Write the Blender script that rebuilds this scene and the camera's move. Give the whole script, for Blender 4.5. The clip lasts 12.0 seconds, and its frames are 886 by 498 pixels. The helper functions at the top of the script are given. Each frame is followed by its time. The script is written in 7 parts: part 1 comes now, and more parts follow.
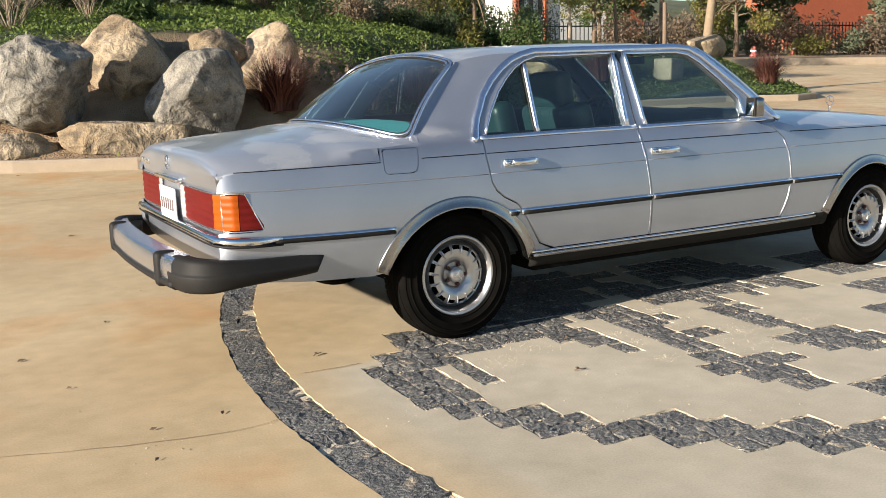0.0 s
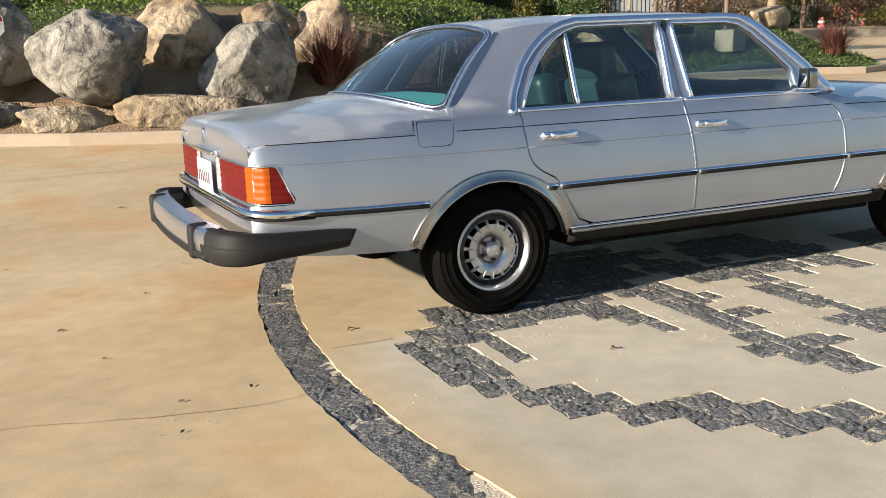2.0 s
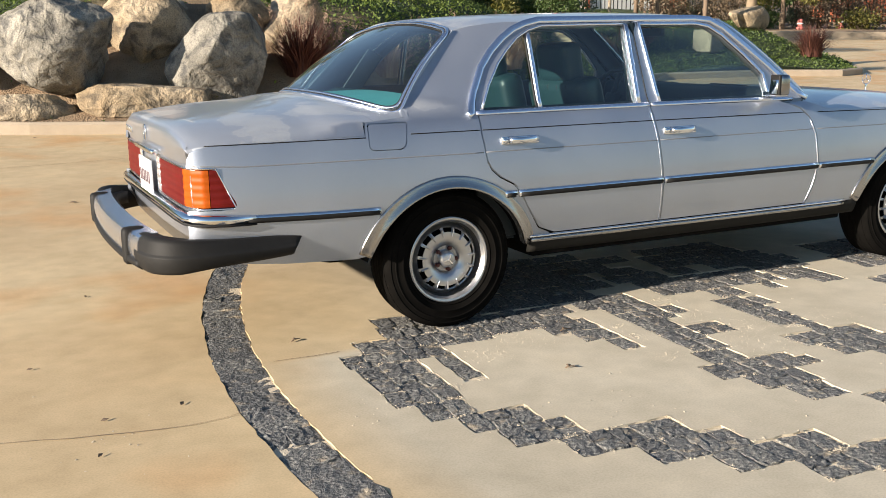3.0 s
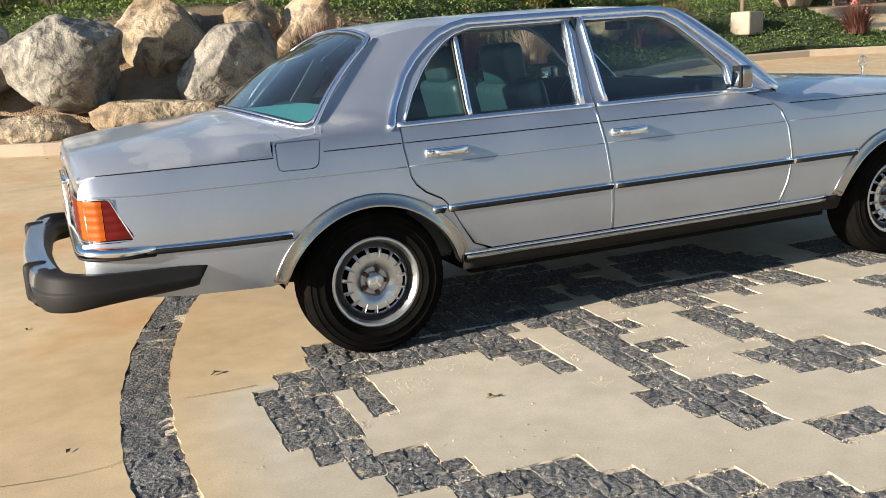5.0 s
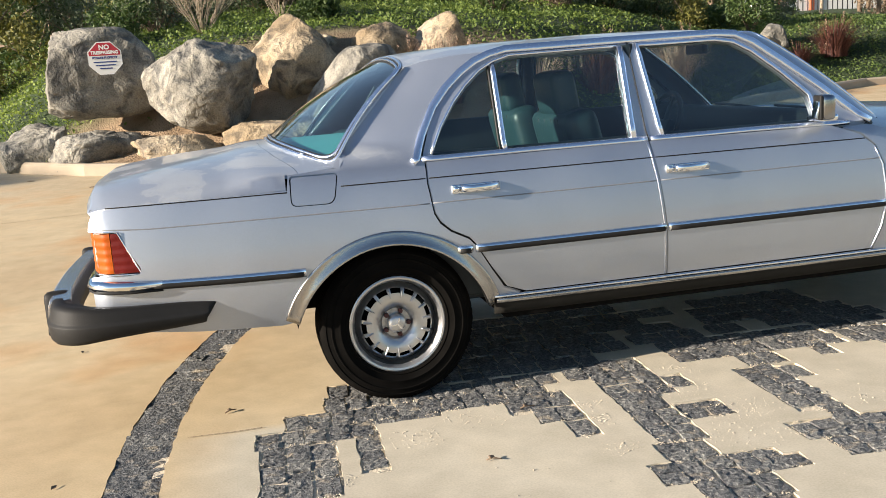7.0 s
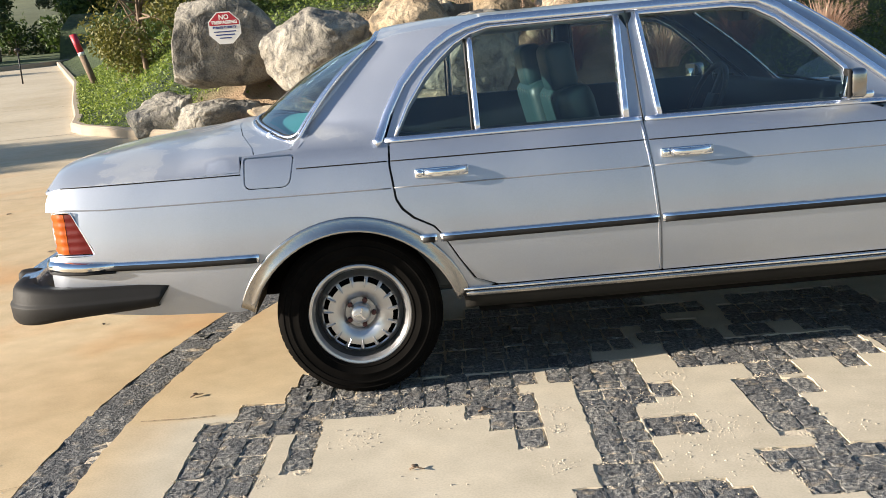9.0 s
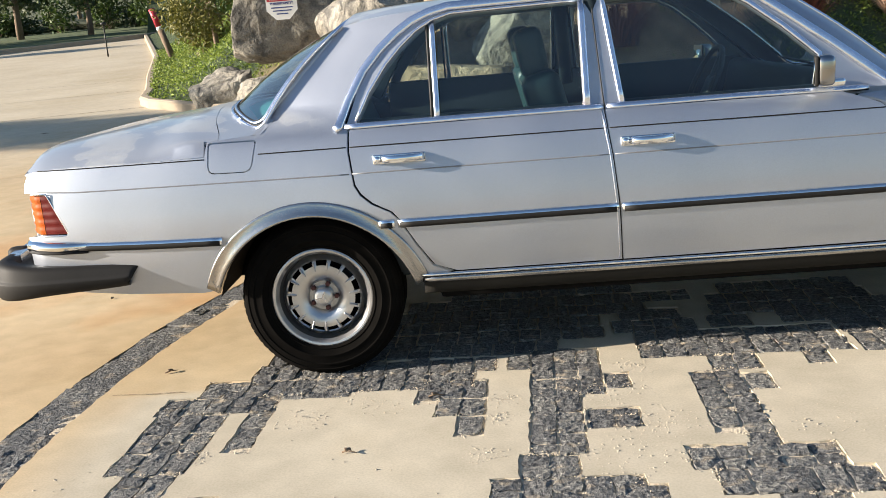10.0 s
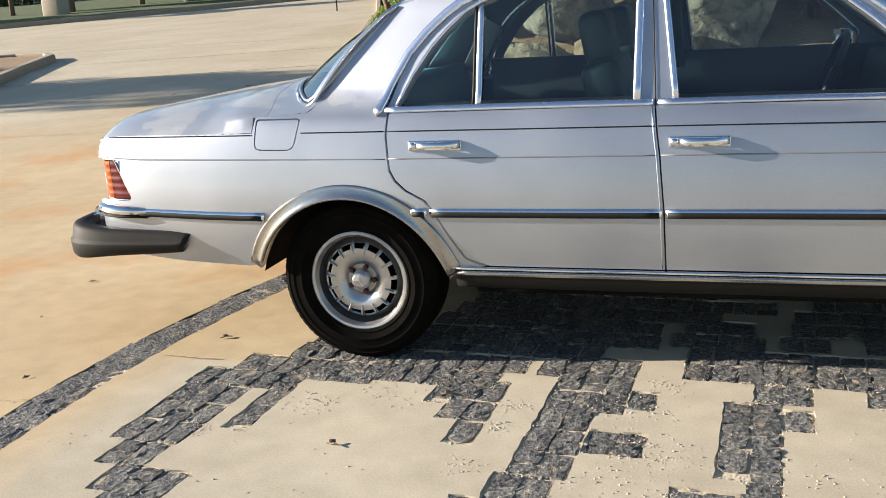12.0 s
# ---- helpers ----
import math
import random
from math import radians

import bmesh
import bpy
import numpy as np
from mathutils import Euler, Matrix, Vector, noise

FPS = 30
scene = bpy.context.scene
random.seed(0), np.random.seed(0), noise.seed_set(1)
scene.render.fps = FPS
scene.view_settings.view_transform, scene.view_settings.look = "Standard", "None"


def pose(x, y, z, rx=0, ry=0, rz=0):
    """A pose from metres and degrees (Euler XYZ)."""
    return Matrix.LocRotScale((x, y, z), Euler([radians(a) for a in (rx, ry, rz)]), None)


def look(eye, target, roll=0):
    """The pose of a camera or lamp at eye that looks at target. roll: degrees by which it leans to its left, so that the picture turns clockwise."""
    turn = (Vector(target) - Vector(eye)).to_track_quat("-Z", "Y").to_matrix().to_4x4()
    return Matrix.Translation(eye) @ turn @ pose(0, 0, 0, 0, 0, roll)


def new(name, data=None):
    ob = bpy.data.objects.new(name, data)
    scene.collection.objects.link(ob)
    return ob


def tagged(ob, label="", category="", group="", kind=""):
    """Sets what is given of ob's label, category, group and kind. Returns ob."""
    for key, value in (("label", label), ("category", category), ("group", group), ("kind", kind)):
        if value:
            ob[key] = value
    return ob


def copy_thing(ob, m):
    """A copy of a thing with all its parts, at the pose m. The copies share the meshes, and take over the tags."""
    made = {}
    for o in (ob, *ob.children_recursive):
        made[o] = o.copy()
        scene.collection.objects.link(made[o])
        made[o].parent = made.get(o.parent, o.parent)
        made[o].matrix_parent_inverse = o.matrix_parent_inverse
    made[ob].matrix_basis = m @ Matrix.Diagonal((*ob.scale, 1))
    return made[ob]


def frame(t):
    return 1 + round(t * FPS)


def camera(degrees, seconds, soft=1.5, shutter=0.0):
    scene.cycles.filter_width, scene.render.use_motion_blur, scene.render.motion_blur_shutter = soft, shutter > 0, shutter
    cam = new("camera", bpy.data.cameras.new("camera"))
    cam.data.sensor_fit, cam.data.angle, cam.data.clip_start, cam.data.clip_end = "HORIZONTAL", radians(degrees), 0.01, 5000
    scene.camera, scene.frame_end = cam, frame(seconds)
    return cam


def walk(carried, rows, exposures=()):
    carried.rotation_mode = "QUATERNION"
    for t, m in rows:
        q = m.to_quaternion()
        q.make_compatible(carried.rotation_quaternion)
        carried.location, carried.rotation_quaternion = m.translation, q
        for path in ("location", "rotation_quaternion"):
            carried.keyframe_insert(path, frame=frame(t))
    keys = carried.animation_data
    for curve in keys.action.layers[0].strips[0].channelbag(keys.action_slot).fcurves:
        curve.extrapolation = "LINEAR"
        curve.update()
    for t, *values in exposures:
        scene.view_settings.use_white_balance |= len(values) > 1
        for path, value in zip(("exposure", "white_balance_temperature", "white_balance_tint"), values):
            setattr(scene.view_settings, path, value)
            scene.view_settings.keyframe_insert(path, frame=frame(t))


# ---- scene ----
cam = camera(50.4, 12.0, 0.65)
PATH = [
    (0, (-2.177, -4.681, 1.25), (-1.235, -2.954, 0.892), -1.8),
    (0.5, (-2.17, -4.688, 1.251), (-1.243, -2.953, 0.891), -2.1),
    (1, (-2.15, -4.693, 1.255), (-1.249, -2.942, 0.905), -2.5),
    (1.5, (-2.109, -4.712, 1.241), (-1.257, -2.943, 0.858), -2.6),
    (2, (-2.052, -4.668, 1.236), (-1.225, -2.893, 0.828), -2.0),
    (2.5, (-1.958, -4.548, 1.238), (-1.089, -2.792, 0.84), -0.4),
    (2.7, (-1.925, -4.508, 1.245), (-1.049, -2.76, 0.828), -0.5),
    (4.3, (-1.416, -4.625, 1.279), (-0.634, -2.837, 0.841), -3.4),
    (4.5, (-1.37, -4.599, 1.273), (-0.582, -2.813, 0.839), -3.2),
    (5, (-1.208, -4.518, 1.282), (-0.462, -2.712, 0.856), -3.8),
    (5.5, (-1.04, -4.522, 1.28), (-0.438, -2.658, 0.877), -5.6),
    (6, (-0.84, -4.584, 1.295), (-0.326, -2.69, 0.907), -5.0),
    (6.5, (-0.717, -4.554, 1.286), (-0.232, -2.647, 0.926), -4.4),
    (7, (-0.594, -4.442, 1.289), (-0.168, -2.522, 0.922), -4.0),
    (7.2, (-0.542, -4.404, 1.287), (-0.164, -2.477, 0.909), -4.6),
    (8.8, (0.135, -4.325, 1.268), (0.238, -2.37, 0.859), -4.5),
    (9, (0.201, -4.293, 1.273), (0.275, -2.338, 0.859), -4.6),
    (9.5, (0.452, -4.315, 1.281), (0.413, -2.365, 0.839), -4.9),
    (10, (0.676, -4.311, 1.292), (0.566, -2.367, 0.835), -4.8),
    (10.5, (0.791, -4.178, 1.286), (0.631, -2.238, 0.827), -3.0),
    (11, (0.958, -4.11, 1.293), (0.62, -2.191, 0.843), -3.5),
    (11.5, (1.193, -4.13, 1.325), (0.651, -2.264, 0.85), -3.9),
    (12, (1.343, -4.044, 1.329), (0.768, -2.197, 0.822), -3.6),
]
walk(cam, [(t, look(eye, target, roll)) for t, eye, target, roll in PATH], [(0.0, 1.24), (2.7, 1.30), (5.0, 1.36), (7.2, 1.49), (10.0, 1.54), (12.0, 1.42)])

# ---- light ----
SUN_FROM = Vector((-0.955, -0.155, 0.278)).normalized()
world = bpy.data.worlds.new("sky")
scene.world = world
world.use_nodes = True
wn = world.node_tree.nodes
sky = wn.new("ShaderNodeTexSky")
sky.sky_type = "NISHITA"
sky.sun_disc = False
sky.sun_elevation = math.asin(SUN_FROM.z)
sky.sun_rotation = math.atan2(SUN_FROM.x, SUN_FROM.y)
sky.air_density, sky.dust_density, sky.ozone_density = 1.0, 0.35, 2.0
wn["Background"].inputs["Strength"].default_value = 0.062
world.node_tree.links.new(sky.outputs["Color"], wn["Background"].inputs["Color"])

sun = new("sun", bpy.data.lights.new("sun", "SUN"))
sun.data.energy = 4.9
sun.data.angle = radians(0.6)
sun.data.color = (1.0, 0.89, 0.76)
sun.matrix_world = look(SUN_FROM * 30, (0, 0, 0))

# ---- materials ----
def node_mat(name):
    m = bpy.data.materials.new(name)
    m.use_nodes = True
    n = m.node_tree.nodes
    return m, n, m.node_tree.links, n["Principled BSDF"]


def plain(name, color, rough=0.5, metal=0.0, vary=0.12, scale=9.0, bump=0.0, bump_scale=60.0, coat=0.0, rand=0.0, spec=0.5):
    """A surface with broad and fine variation of its colour and, where bump is given, a fine relief."""
    m, n, l, p = node_mat(name)
    tc = n.new("ShaderNodeTexCoord")
    big = n.new("ShaderNodeTexNoise")
    big.inputs["Scale"].default_value = scale
    big.inputs["Detail"].default_value = 6
    l.new(tc.outputs["Object"], big.inputs["Vector"])
    mix = n.new("ShaderNodeMix")
    mix.data_type = "RGBA"
    a = [c * (1 - vary) for c in color]
    b = [min(1, c * (1 + vary)) for c in color]
    mix.inputs["A"].default_value = (*a, 1)
    mix.inputs["B"].default_value = (*b, 1)
    l.new(big.outputs["Fac"], mix.inputs["Factor"])
    out = mix.outputs["Result"]
    if rand:
        oi = n.new("ShaderNodeObjectInfo")
        mr = n.new("ShaderNodeMapRange")
        mr.inputs["To Min"].default_value, mr.inputs["To Max"].default_value = 1 - rand, 1 + rand
        l.new(oi.outputs["Random"], mr.inputs["Value"])
        mul = n.new("ShaderNodeVectorMath")
        mul.operation = "SCALE"
        l.new(out, mul.inputs[0])
        l.new(mr.outputs["Result"], mul.inputs["Scale"])
        out = mul.outputs["Vector"]
    l.new(out, p.inputs["Base Color"])
    p.inputs["Roughness"].default_value = rough
    p.inputs["Metallic"].default_value = metal
    p.inputs["Coat Weight"].default_value = coat
    p.inputs["Specular IOR Level"].default_value = spec
    p.inputs["Coat Roughness"].default_value = 0.08
    if bump:
        fine = n.new("ShaderNodeTexNoise")
        fine.inputs["Scale"].default_value = bump_scale
        fine.inputs["Detail"].default_value = 8
        l.new(tc.outputs["Object"], fine.inputs["Vector"])
        bp = n.new("ShaderNodeBump")
        bp.inputs["Strength"].default_value = bump
        bp.inputs["Distance"].default_value = 0.02
        l.new(fine.outputs["Fac"], bp.inputs["Height"])
        l.new(bp.outputs["Normal"], p.inputs["Normal"])
    return m


def ramp(n, l, value, stops):
    r = n.new("ShaderNodeValToRGB")
    e = r.color_ramp.elements
    while len(e) < len(stops):
        e.new(0.5)
    for k, (pos, c) in zip(e, stops):
        k.position, k.color = pos, (*c, 1)
    l.new(value, r.inputs["Fac"])
    return r.outputs["Color"]


def tex(n, l, vec, kind="Noise", scale=5.0, detail=6.0):
    t = n.new("ShaderNodeTex" + kind)
    t.inputs["Scale"].default_value = scale
    if kind == "Noise":
        t.inputs["Detail"].default_value = detail
    l.new(vec, t.inputs["Vector"])
    return t.outputs["Fac"] if kind == "Noise" else t.outputs["Distance"]


def mixc(n, l, fac, a, b, mode="MIX"):
    m = n.new("ShaderNodeMix")
    m.data_type, m.blend_type = "RGBA", mode
    for sock, v in (("Factor", fac), ("A", a), ("B", b)):
        if isinstance(v, (int, float)):
            m.inputs[sock].default_value = v
        elif isinstance(v, tuple):
            m.inputs[sock].default_value = (*v, 1)
        else:
            l.new(v, m.inputs[sock])
    return m.outputs["Result"]


def bump_to(n, l, p, height, strength, distance=0.02):
    b = n.new("ShaderNodeBump")
    b.inputs["Strength"].default_value, b.inputs["Distance"].default_value = strength, distance
    l.new(height, b.inputs["Height"])
    l.new(b.outputs["Normal"], p.inputs["Normal"])


def concrete_mat():
    """Tan concrete outside the ring, greyer inside, with rusty stains, fine cracks and grit."""
    m, n, l, p = node_mat("concrete")
    geo = n.new("ShaderNodeNewGeometry")
    pos = geo.outputs["Position"]
    dist = n.new("ShaderNodeVectorMath")
    dist.operation = "DISTANCE"
    flat = n.new("ShaderNodeVectorMath")
    flat.operation = "MULTIPLY"
    flat.inputs[1].default_value = (1, 1, 0)
    l.new(pos, flat.inputs[0])
    l.new(flat.outputs["Vector"], dist.inputs[0])
    dist.inputs[1].default_value = (RING_X, RING_Y, 0)
    inside = n.new("ShaderNodeMapRange")
    inside.inputs["From Min"].default_value, inside.inputs["From Max"].default_value = RING_R - 0.35, RING_R - 0.05
    l.new(dist.outputs["Value"], inside.inputs["Value"])
    patch = tex(n, l, pos, scale=0.55, detail=5)
    stain = tex(n, l, pos, scale=0.9, detail=3)
    fine = tex(n, l, pos, scale=9, detail=10)
    grit = tex(n, l, pos, scale=130, detail=5)
    inner = ramp(n, l, patch, [(0.3, (0.45, 0.39, 0.29)), (0.7, (0.56, 0.50, 0.39))])
    outer = ramp(n, l, patch, [(0.3, (0.47, 0.34, 0.19)), (0.7, (0.58, 0.45, 0.27))])
    sepp = n.new("ShaderNodeSeparateXYZ")
    l.new(pos, sepp.inputs["Vector"])

    def step(sock, lo, hi):
        r = n.new("ShaderNodeMapRange")
        r.inputs["From Min"].default_value, r.inputs["From Max"].default_value = lo, hi
        l.new(sock, r.inputs["Value"])
        return r.outputs["Result"]
    # the pour behind the rear wheel is as tan as the drive, up to a cold joint
    pour = mixc(n, l, step(sepp.outputs["X"], 0.5, -0.4), (0.0, 0.0, 0.0), step(sepp.outputs["Y"], -0.97, -0.90))
    tan = mixc(n, l, inside.outputs["Result"], mixc(n, l, 0.8, (0.0, 0.0, 0.0), pour), (1.0, 1.0, 1.0))
    base = mixc(n, l, tan, inner, outer)
    trowel = tex(n, l, pos, scale=2.6, detail=4)
    mottle = ramp(n, l, trowel, [(0.34, (0.90, 0.895, 0.88)), (0.52, (1.0, 1.0, 1.0)), (0.68, (1.07, 1.06, 1.045))])
    base = mixc(n, l, 1.0, base, mottle, "MULTIPLY")
    beyond = n.new("ShaderNodeMapRange")
    beyond.inputs["From Min"].default_value, beyond.inputs["From Max"].default_value = 8.5, 15.0
    across = n.new("ShaderNodeMath")
    across.operation = "SUBTRACT"
    l.new(sepp.outputs["Y"], across.inputs[0])
    l.new(sepp.outputs["X"], across.inputs[1])
    l.new(across.outputs["Value"], beyond.inputs["Value"])
    base = mixc(n, l, beyond.outputs["Result"], base, ramp(n, l, patch, [(0.3, (0.43, 0.36, 0.25)), (0.7, (0.52, 0.45, 0.335))]))
    rust = ramp(n, l, stain, [(0.53, (0, 0, 0)), (0.72, (1, 1, 1))])
    rusty = mixc(n, l, inside.outputs["Result"], (0.0, 0.0, 0.0), rust)
    rusty = mixc(n, l, beyond.outputs["Result"], rusty, (0.0, 0.0, 0.0))
    base = mixc(n, l, rusty, base, (0.52, 0.30, 0.13))
    speck = ramp(n, l, fine, [(0.3, (0.92, 0.92, 0.91)), (0.65, (1.05, 1.05, 1.05))])
    base = mixc(n, l, 1.0, base, speck, "MULTIPLY")
    g2 = ramp(n, l, grit, [(0.32, (0.90, 0.90, 0.89)), (0.6, (1.04, 1.04, 1.04))])
    base = mixc(n, l, 1.0, base, g2, "MULTIPLY")
    l.new(base, p.inputs["Base Color"])
    l.new(ramp(n, l, trowel, [(0.35, (0.85,) * 3), (0.65, (0.62,) * 3)]), p.inputs["Roughness"])
    bump_to(n, l, p, grit, 0.12, 0.002)
    return m


def rock_mat(name, c1, c2, c3, relief=0.05):
    """Weathered granite: broad stains, pale lichen, dark seams, coarse broken relief and fine grain."""
    m, n, l, p = node_mat(name)
    geo = n.new("ShaderNodeNewGeometry")
    pos = geo.outputs["Position"]
    warp = n.new("ShaderNodeTexNoise")
    warp.inputs["Scale"].default_value, warp.inputs["Detail"].default_value = 2.2, 4
    l.new(pos, warp.inputs["Vector"])
    bent = n.new("ShaderNodeVectorMath")
    bent.operation = "MULTIPLY_ADD"
    l.new(warp.outputs["Color"], bent.inputs[0])
    bent.inputs[1].default_value = (0.55, 0.55, 0.55)
    l.new(pos, bent.inputs[2])
    big = tex(n, l, pos, scale=1.7, detail=9)
    mid = tex(n, l, bent.outputs["Vector"], scale=5.5, detail=11)
    fine = tex(n, l, pos, scale=48, detail=8)
    base = ramp(n, l, big, [(0.34, c1), (0.5, c2), (0.64, c3)])
    stain = ramp(n, l, mid, [(0.36, (0.42, 0.43, 0.46)), (0.50, (0.98, 0.97, 0.95)), (0.66, (1.22, 1.20, 1.16))])
    base = mixc(n, l, 0.9, base, stain, "MULTIPLY")
    sp = ramp(n, l, fine, [(0.34, (0.66, 0.66, 0.67)), (0.50, (1.0, 1.0, 1.0)), (0.66, (1.22, 1.22, 1.2))])
    base = mixc(n, l, 0.85, base, sp, "MULTIPLY")
    l.new(base, p.inputs["Base Color"])
    p.inputs["Roughness"].default_value = 0.92
    h = n.new("ShaderNodeMath")
    h.operation = "MULTIPLY_ADD"
    l.new(mid, h.inputs[0])
    h.inputs[1].default_value = 3.6
    l.new(big, h.inputs[2])
    h2 = n.new("ShaderNodeMath")
    h2.operation = "MULTIPLY_ADD"
    l.new(fine, h2.inputs[0])
    h2.inputs[1].default_value = 0.35
    l.new(h.outputs["Value"], h2.inputs[2])
    bump_to(n, l, p, h2.outputs["Value"], 0.9, relief)
    return m


def bank_mat():
    """Dry soil among the boulders, dark undergrowth where creepers grow."""
    m, n, l, p = node_mat("bank_soil")
    geo = n.new("ShaderNodeNewGeometry")
    pos = geo.outputs["Position"]
    sep = n.new("ShaderNodeSeparateXYZ")
    l.new(pos, sep.inputs["Vector"])
    big = tex(n, l, pos, scale=3, detail=8)
    fine = tex(n, l, pos, scale=40, detail=6)

    def step(sock, lo, hi):
        r = n.new("ShaderNodeMapRange")
        r.inputs["From Min"].default_value, r.inputs["From Max"].default_value = lo, hi
        l.new(sock, r.inputs["Value"])
        return r.outputs["Result"]

    def both(a, b, op):
        k = n.new("ShaderNodeMath")
        k.operation = op
        l.new(a, k.inputs[0])
        l.new(b, k.inputs[1])
        return k.outputs["Value"]
    grown = both(both(step(sep.outputs["X"], -2.5, -3.0), step(sep.outputs["X"], 3.9, 4.6), "MAXIMUM"), step(sep.outputs["Y"], 10.2, 11.0), "MAXIMUM")
    soil = ramp(n, l, big, [(0.3, (0.19, 0.125, 0.07)), (0.7, (0.33, 0.23, 0.14))])
    green = ramp(n, l, big, [(0.3, (0.016, 0.030, 0.008)), (0.7, (0.05, 0.075, 0.02))])
    base = mixc(n, l, grown, soil, green)
    l.new(base, p.inputs["Base Color"])
    p.inputs["Roughness"].default_value = 0.95
    bump_to(n, l, p, both(big, fine, "ADD"), 0.9, 0.06)
    return m


def leaf_mat(name, c1, c2, trans=0.25):
    """Leaves, each with its own tone, that let some light through."""
    m, n, l, p = node_mat(name)
    geo = n.new("ShaderNodeNewGeometry")
    col = ramp(n, l, geo.outputs["Random Per Island"], [(0.0, c1), (1.0, c2)])
    l.new(col, p.inputs["Base Color"])
    p.inputs["Roughness"].default_value = 0.65
    tr = n.new("ShaderNodeBsdfTranslucent")
    l.new(col, tr.inputs["Color"])
    mx = n.new("ShaderNodeMixShader")
    mx.inputs["Fac"].default_value = trans
    l.new(p.outputs["BSDF"], mx.inputs[1])
    l.new(tr.outputs["BSDF"], mx.inputs[2])
    l.new(mx.outputs["Shader"], n["Material Output"].inputs["Surface"])
    return m


def glass_mat(name, tint, gloss_ior=1.5, dust=0.015):
    """Tinted clear pane: see-through with a mirror-like sheen."""
    m, n, l, p = node_mat(name)
    n.remove(p)
    t = n.new("ShaderNodeBsdfTransparent")
    t.inputs["Color"].default_value = (*tint, 1)
    g = n.new("ShaderNodeBsdfGlossy")
    g.inputs["Roughness"].default_value = 0.03
    f = n.new("ShaderNodeLayerWeight")
    f.inputs["Blend"].default_value = 0.5
    power = n.new("ShaderNodeMath")
    power.operation = "POWER"
    l.new(f.outputs["Facing"], power.inputs[0])
    power.inputs[1].default_value = 2.9
    fac = n.new("ShaderNodeMath")
    fac.operation = "MULTIPLY_ADD"
    l.new(power.outputs["Value"], fac.inputs[0])
    r0 = ((gloss_ior - 1) / (gloss_ior + 1)) ** 2
    fac.inputs[1].default_value, fac.inputs[2].default_value = 1 - r0, r0 * 1.6
    mx = n.new("ShaderNodeMixShader")
    l.new(fac.outputs["Value"], mx.inputs["Fac"])
    l.new(t.outputs["BSDF"], mx.inputs[1])
    l.new(g.outputs["BSDF"], mx.inputs[2])
    film = n.new("ShaderNodeBsdfDiffuse")
    film.inputs["Color"].default_value = (0.5, 0.5, 0.5, 1)
    geo = n.new("ShaderNodeNewGeometry")
    patchy = tex(n, l, geo.outputs["Position"], scale=6, detail=6)
    amount = n.new("ShaderNodeMapRange")
    amount.inputs["To Max"].default_value = dust * 2
    l.new(patchy, amount.inputs["Value"])
    mx2 = n.new("ShaderNodeMixShader")
    l.new(amount.outputs["Result"], mx2.inputs["Fac"])
    l.new(mx.outputs["Shader"], mx2.inputs[1])
    l.new(film.outputs["BSDF"], mx2.inputs[2])
    l.new(mx2.outputs["Shader"], n["Material Output"].inputs["Surface"])
    return m


def paint_mat():
    """Weathered silver metallic: dulled clear coat, chalky peeled patches with pale rims, water marks, dust."""
    m, n, l, p = node_mat("silver_paint")
    geo = n.new("ShaderNodeNewGeometry")
    pos = geo.outputs["Position"]
    cloud = tex(n, l, pos, scale=2.3, detail=5)
    chalk = tex(n, l, pos, scale=3.4, detail=10)
    dust = tex(n, l, pos, scale=260, detail=2)
    base = ramp(n, l, cloud, [(0.3, (0.375, 0.405, 0.465)), (0.7, (0.425, 0.455, 0.515))])
    sepn = n.new("ShaderNodeSeparateXYZ")
    l.new(geo.outputs["Normal"], sepn.inputs["Vector"])
    up = n.new("ShaderNodeMapRange")
    up.inputs["From Min"].default_value, up.inputs["From Max"].default_value = 0.6, 0.85
    l.new(sepn.outputs["Z"], up.inputs["Value"])
    patch = ramp(n, l, chalk, [(0.53, (0, 0, 0)), (0.60, (1, 1, 1))])
    worn = mixc(n, l, up.outputs["Result"], (0.0, 0.0, 0.0), patch)
    # upward faces paler all over: sky light in the colour, besides chalky wear
    base = mixc(n, l, mixc(n, l, 0.65, (0.0, 0.0, 0.0), up.outputs["Result"]), base, (0.50, 0.525, 0.565))
    base = mixc(n, l, worn, base, (0.515, 0.53, 0.545))
    rim = ramp(n, l, chalk, [(0.55, (0, 0, 0)), (0.56, (1, 1, 1)), (0.58, (0, 0, 0))])
    rim = mixc(n, l, up.outputs["Result"], (0.0, 0.0, 0.0), rim)
    base = mixc(n, l, rim, base, (0.565, 0.575, 0.585))
    sp = ramp(n, l, dust, [(0.4, (0.96, 0.96, 0.96)), (0.6, (1.025, 1.025, 1.025))])
    base = mixc(n, l, 1.0, base, sp, "MULTIPLY")
    l.new(base, p.inputs["Base Color"])
    l.new(mixc(n, l, up.outputs["Result"], (0.88, 0.88, 0.88), (0.66, 0.66, 0.66)), p.inputs["Metallic"])
    soft = ramp(n, l, cloud, [(0.3, (0.42,) * 3), (0.7, (0.48,) * 3)])
    l.new(mixc(n, l, worn, soft, (0.58, 0.58, 0.58)), p.inputs["Roughness"])
    l.new(mixc(n, l, worn, (0.75, 0.75, 0.75), (0.5, 0.5, 0.5)), p.inputs["Coat Weight"])
    p.inputs["Coat Roughness"].default_value = 0.07
    return m


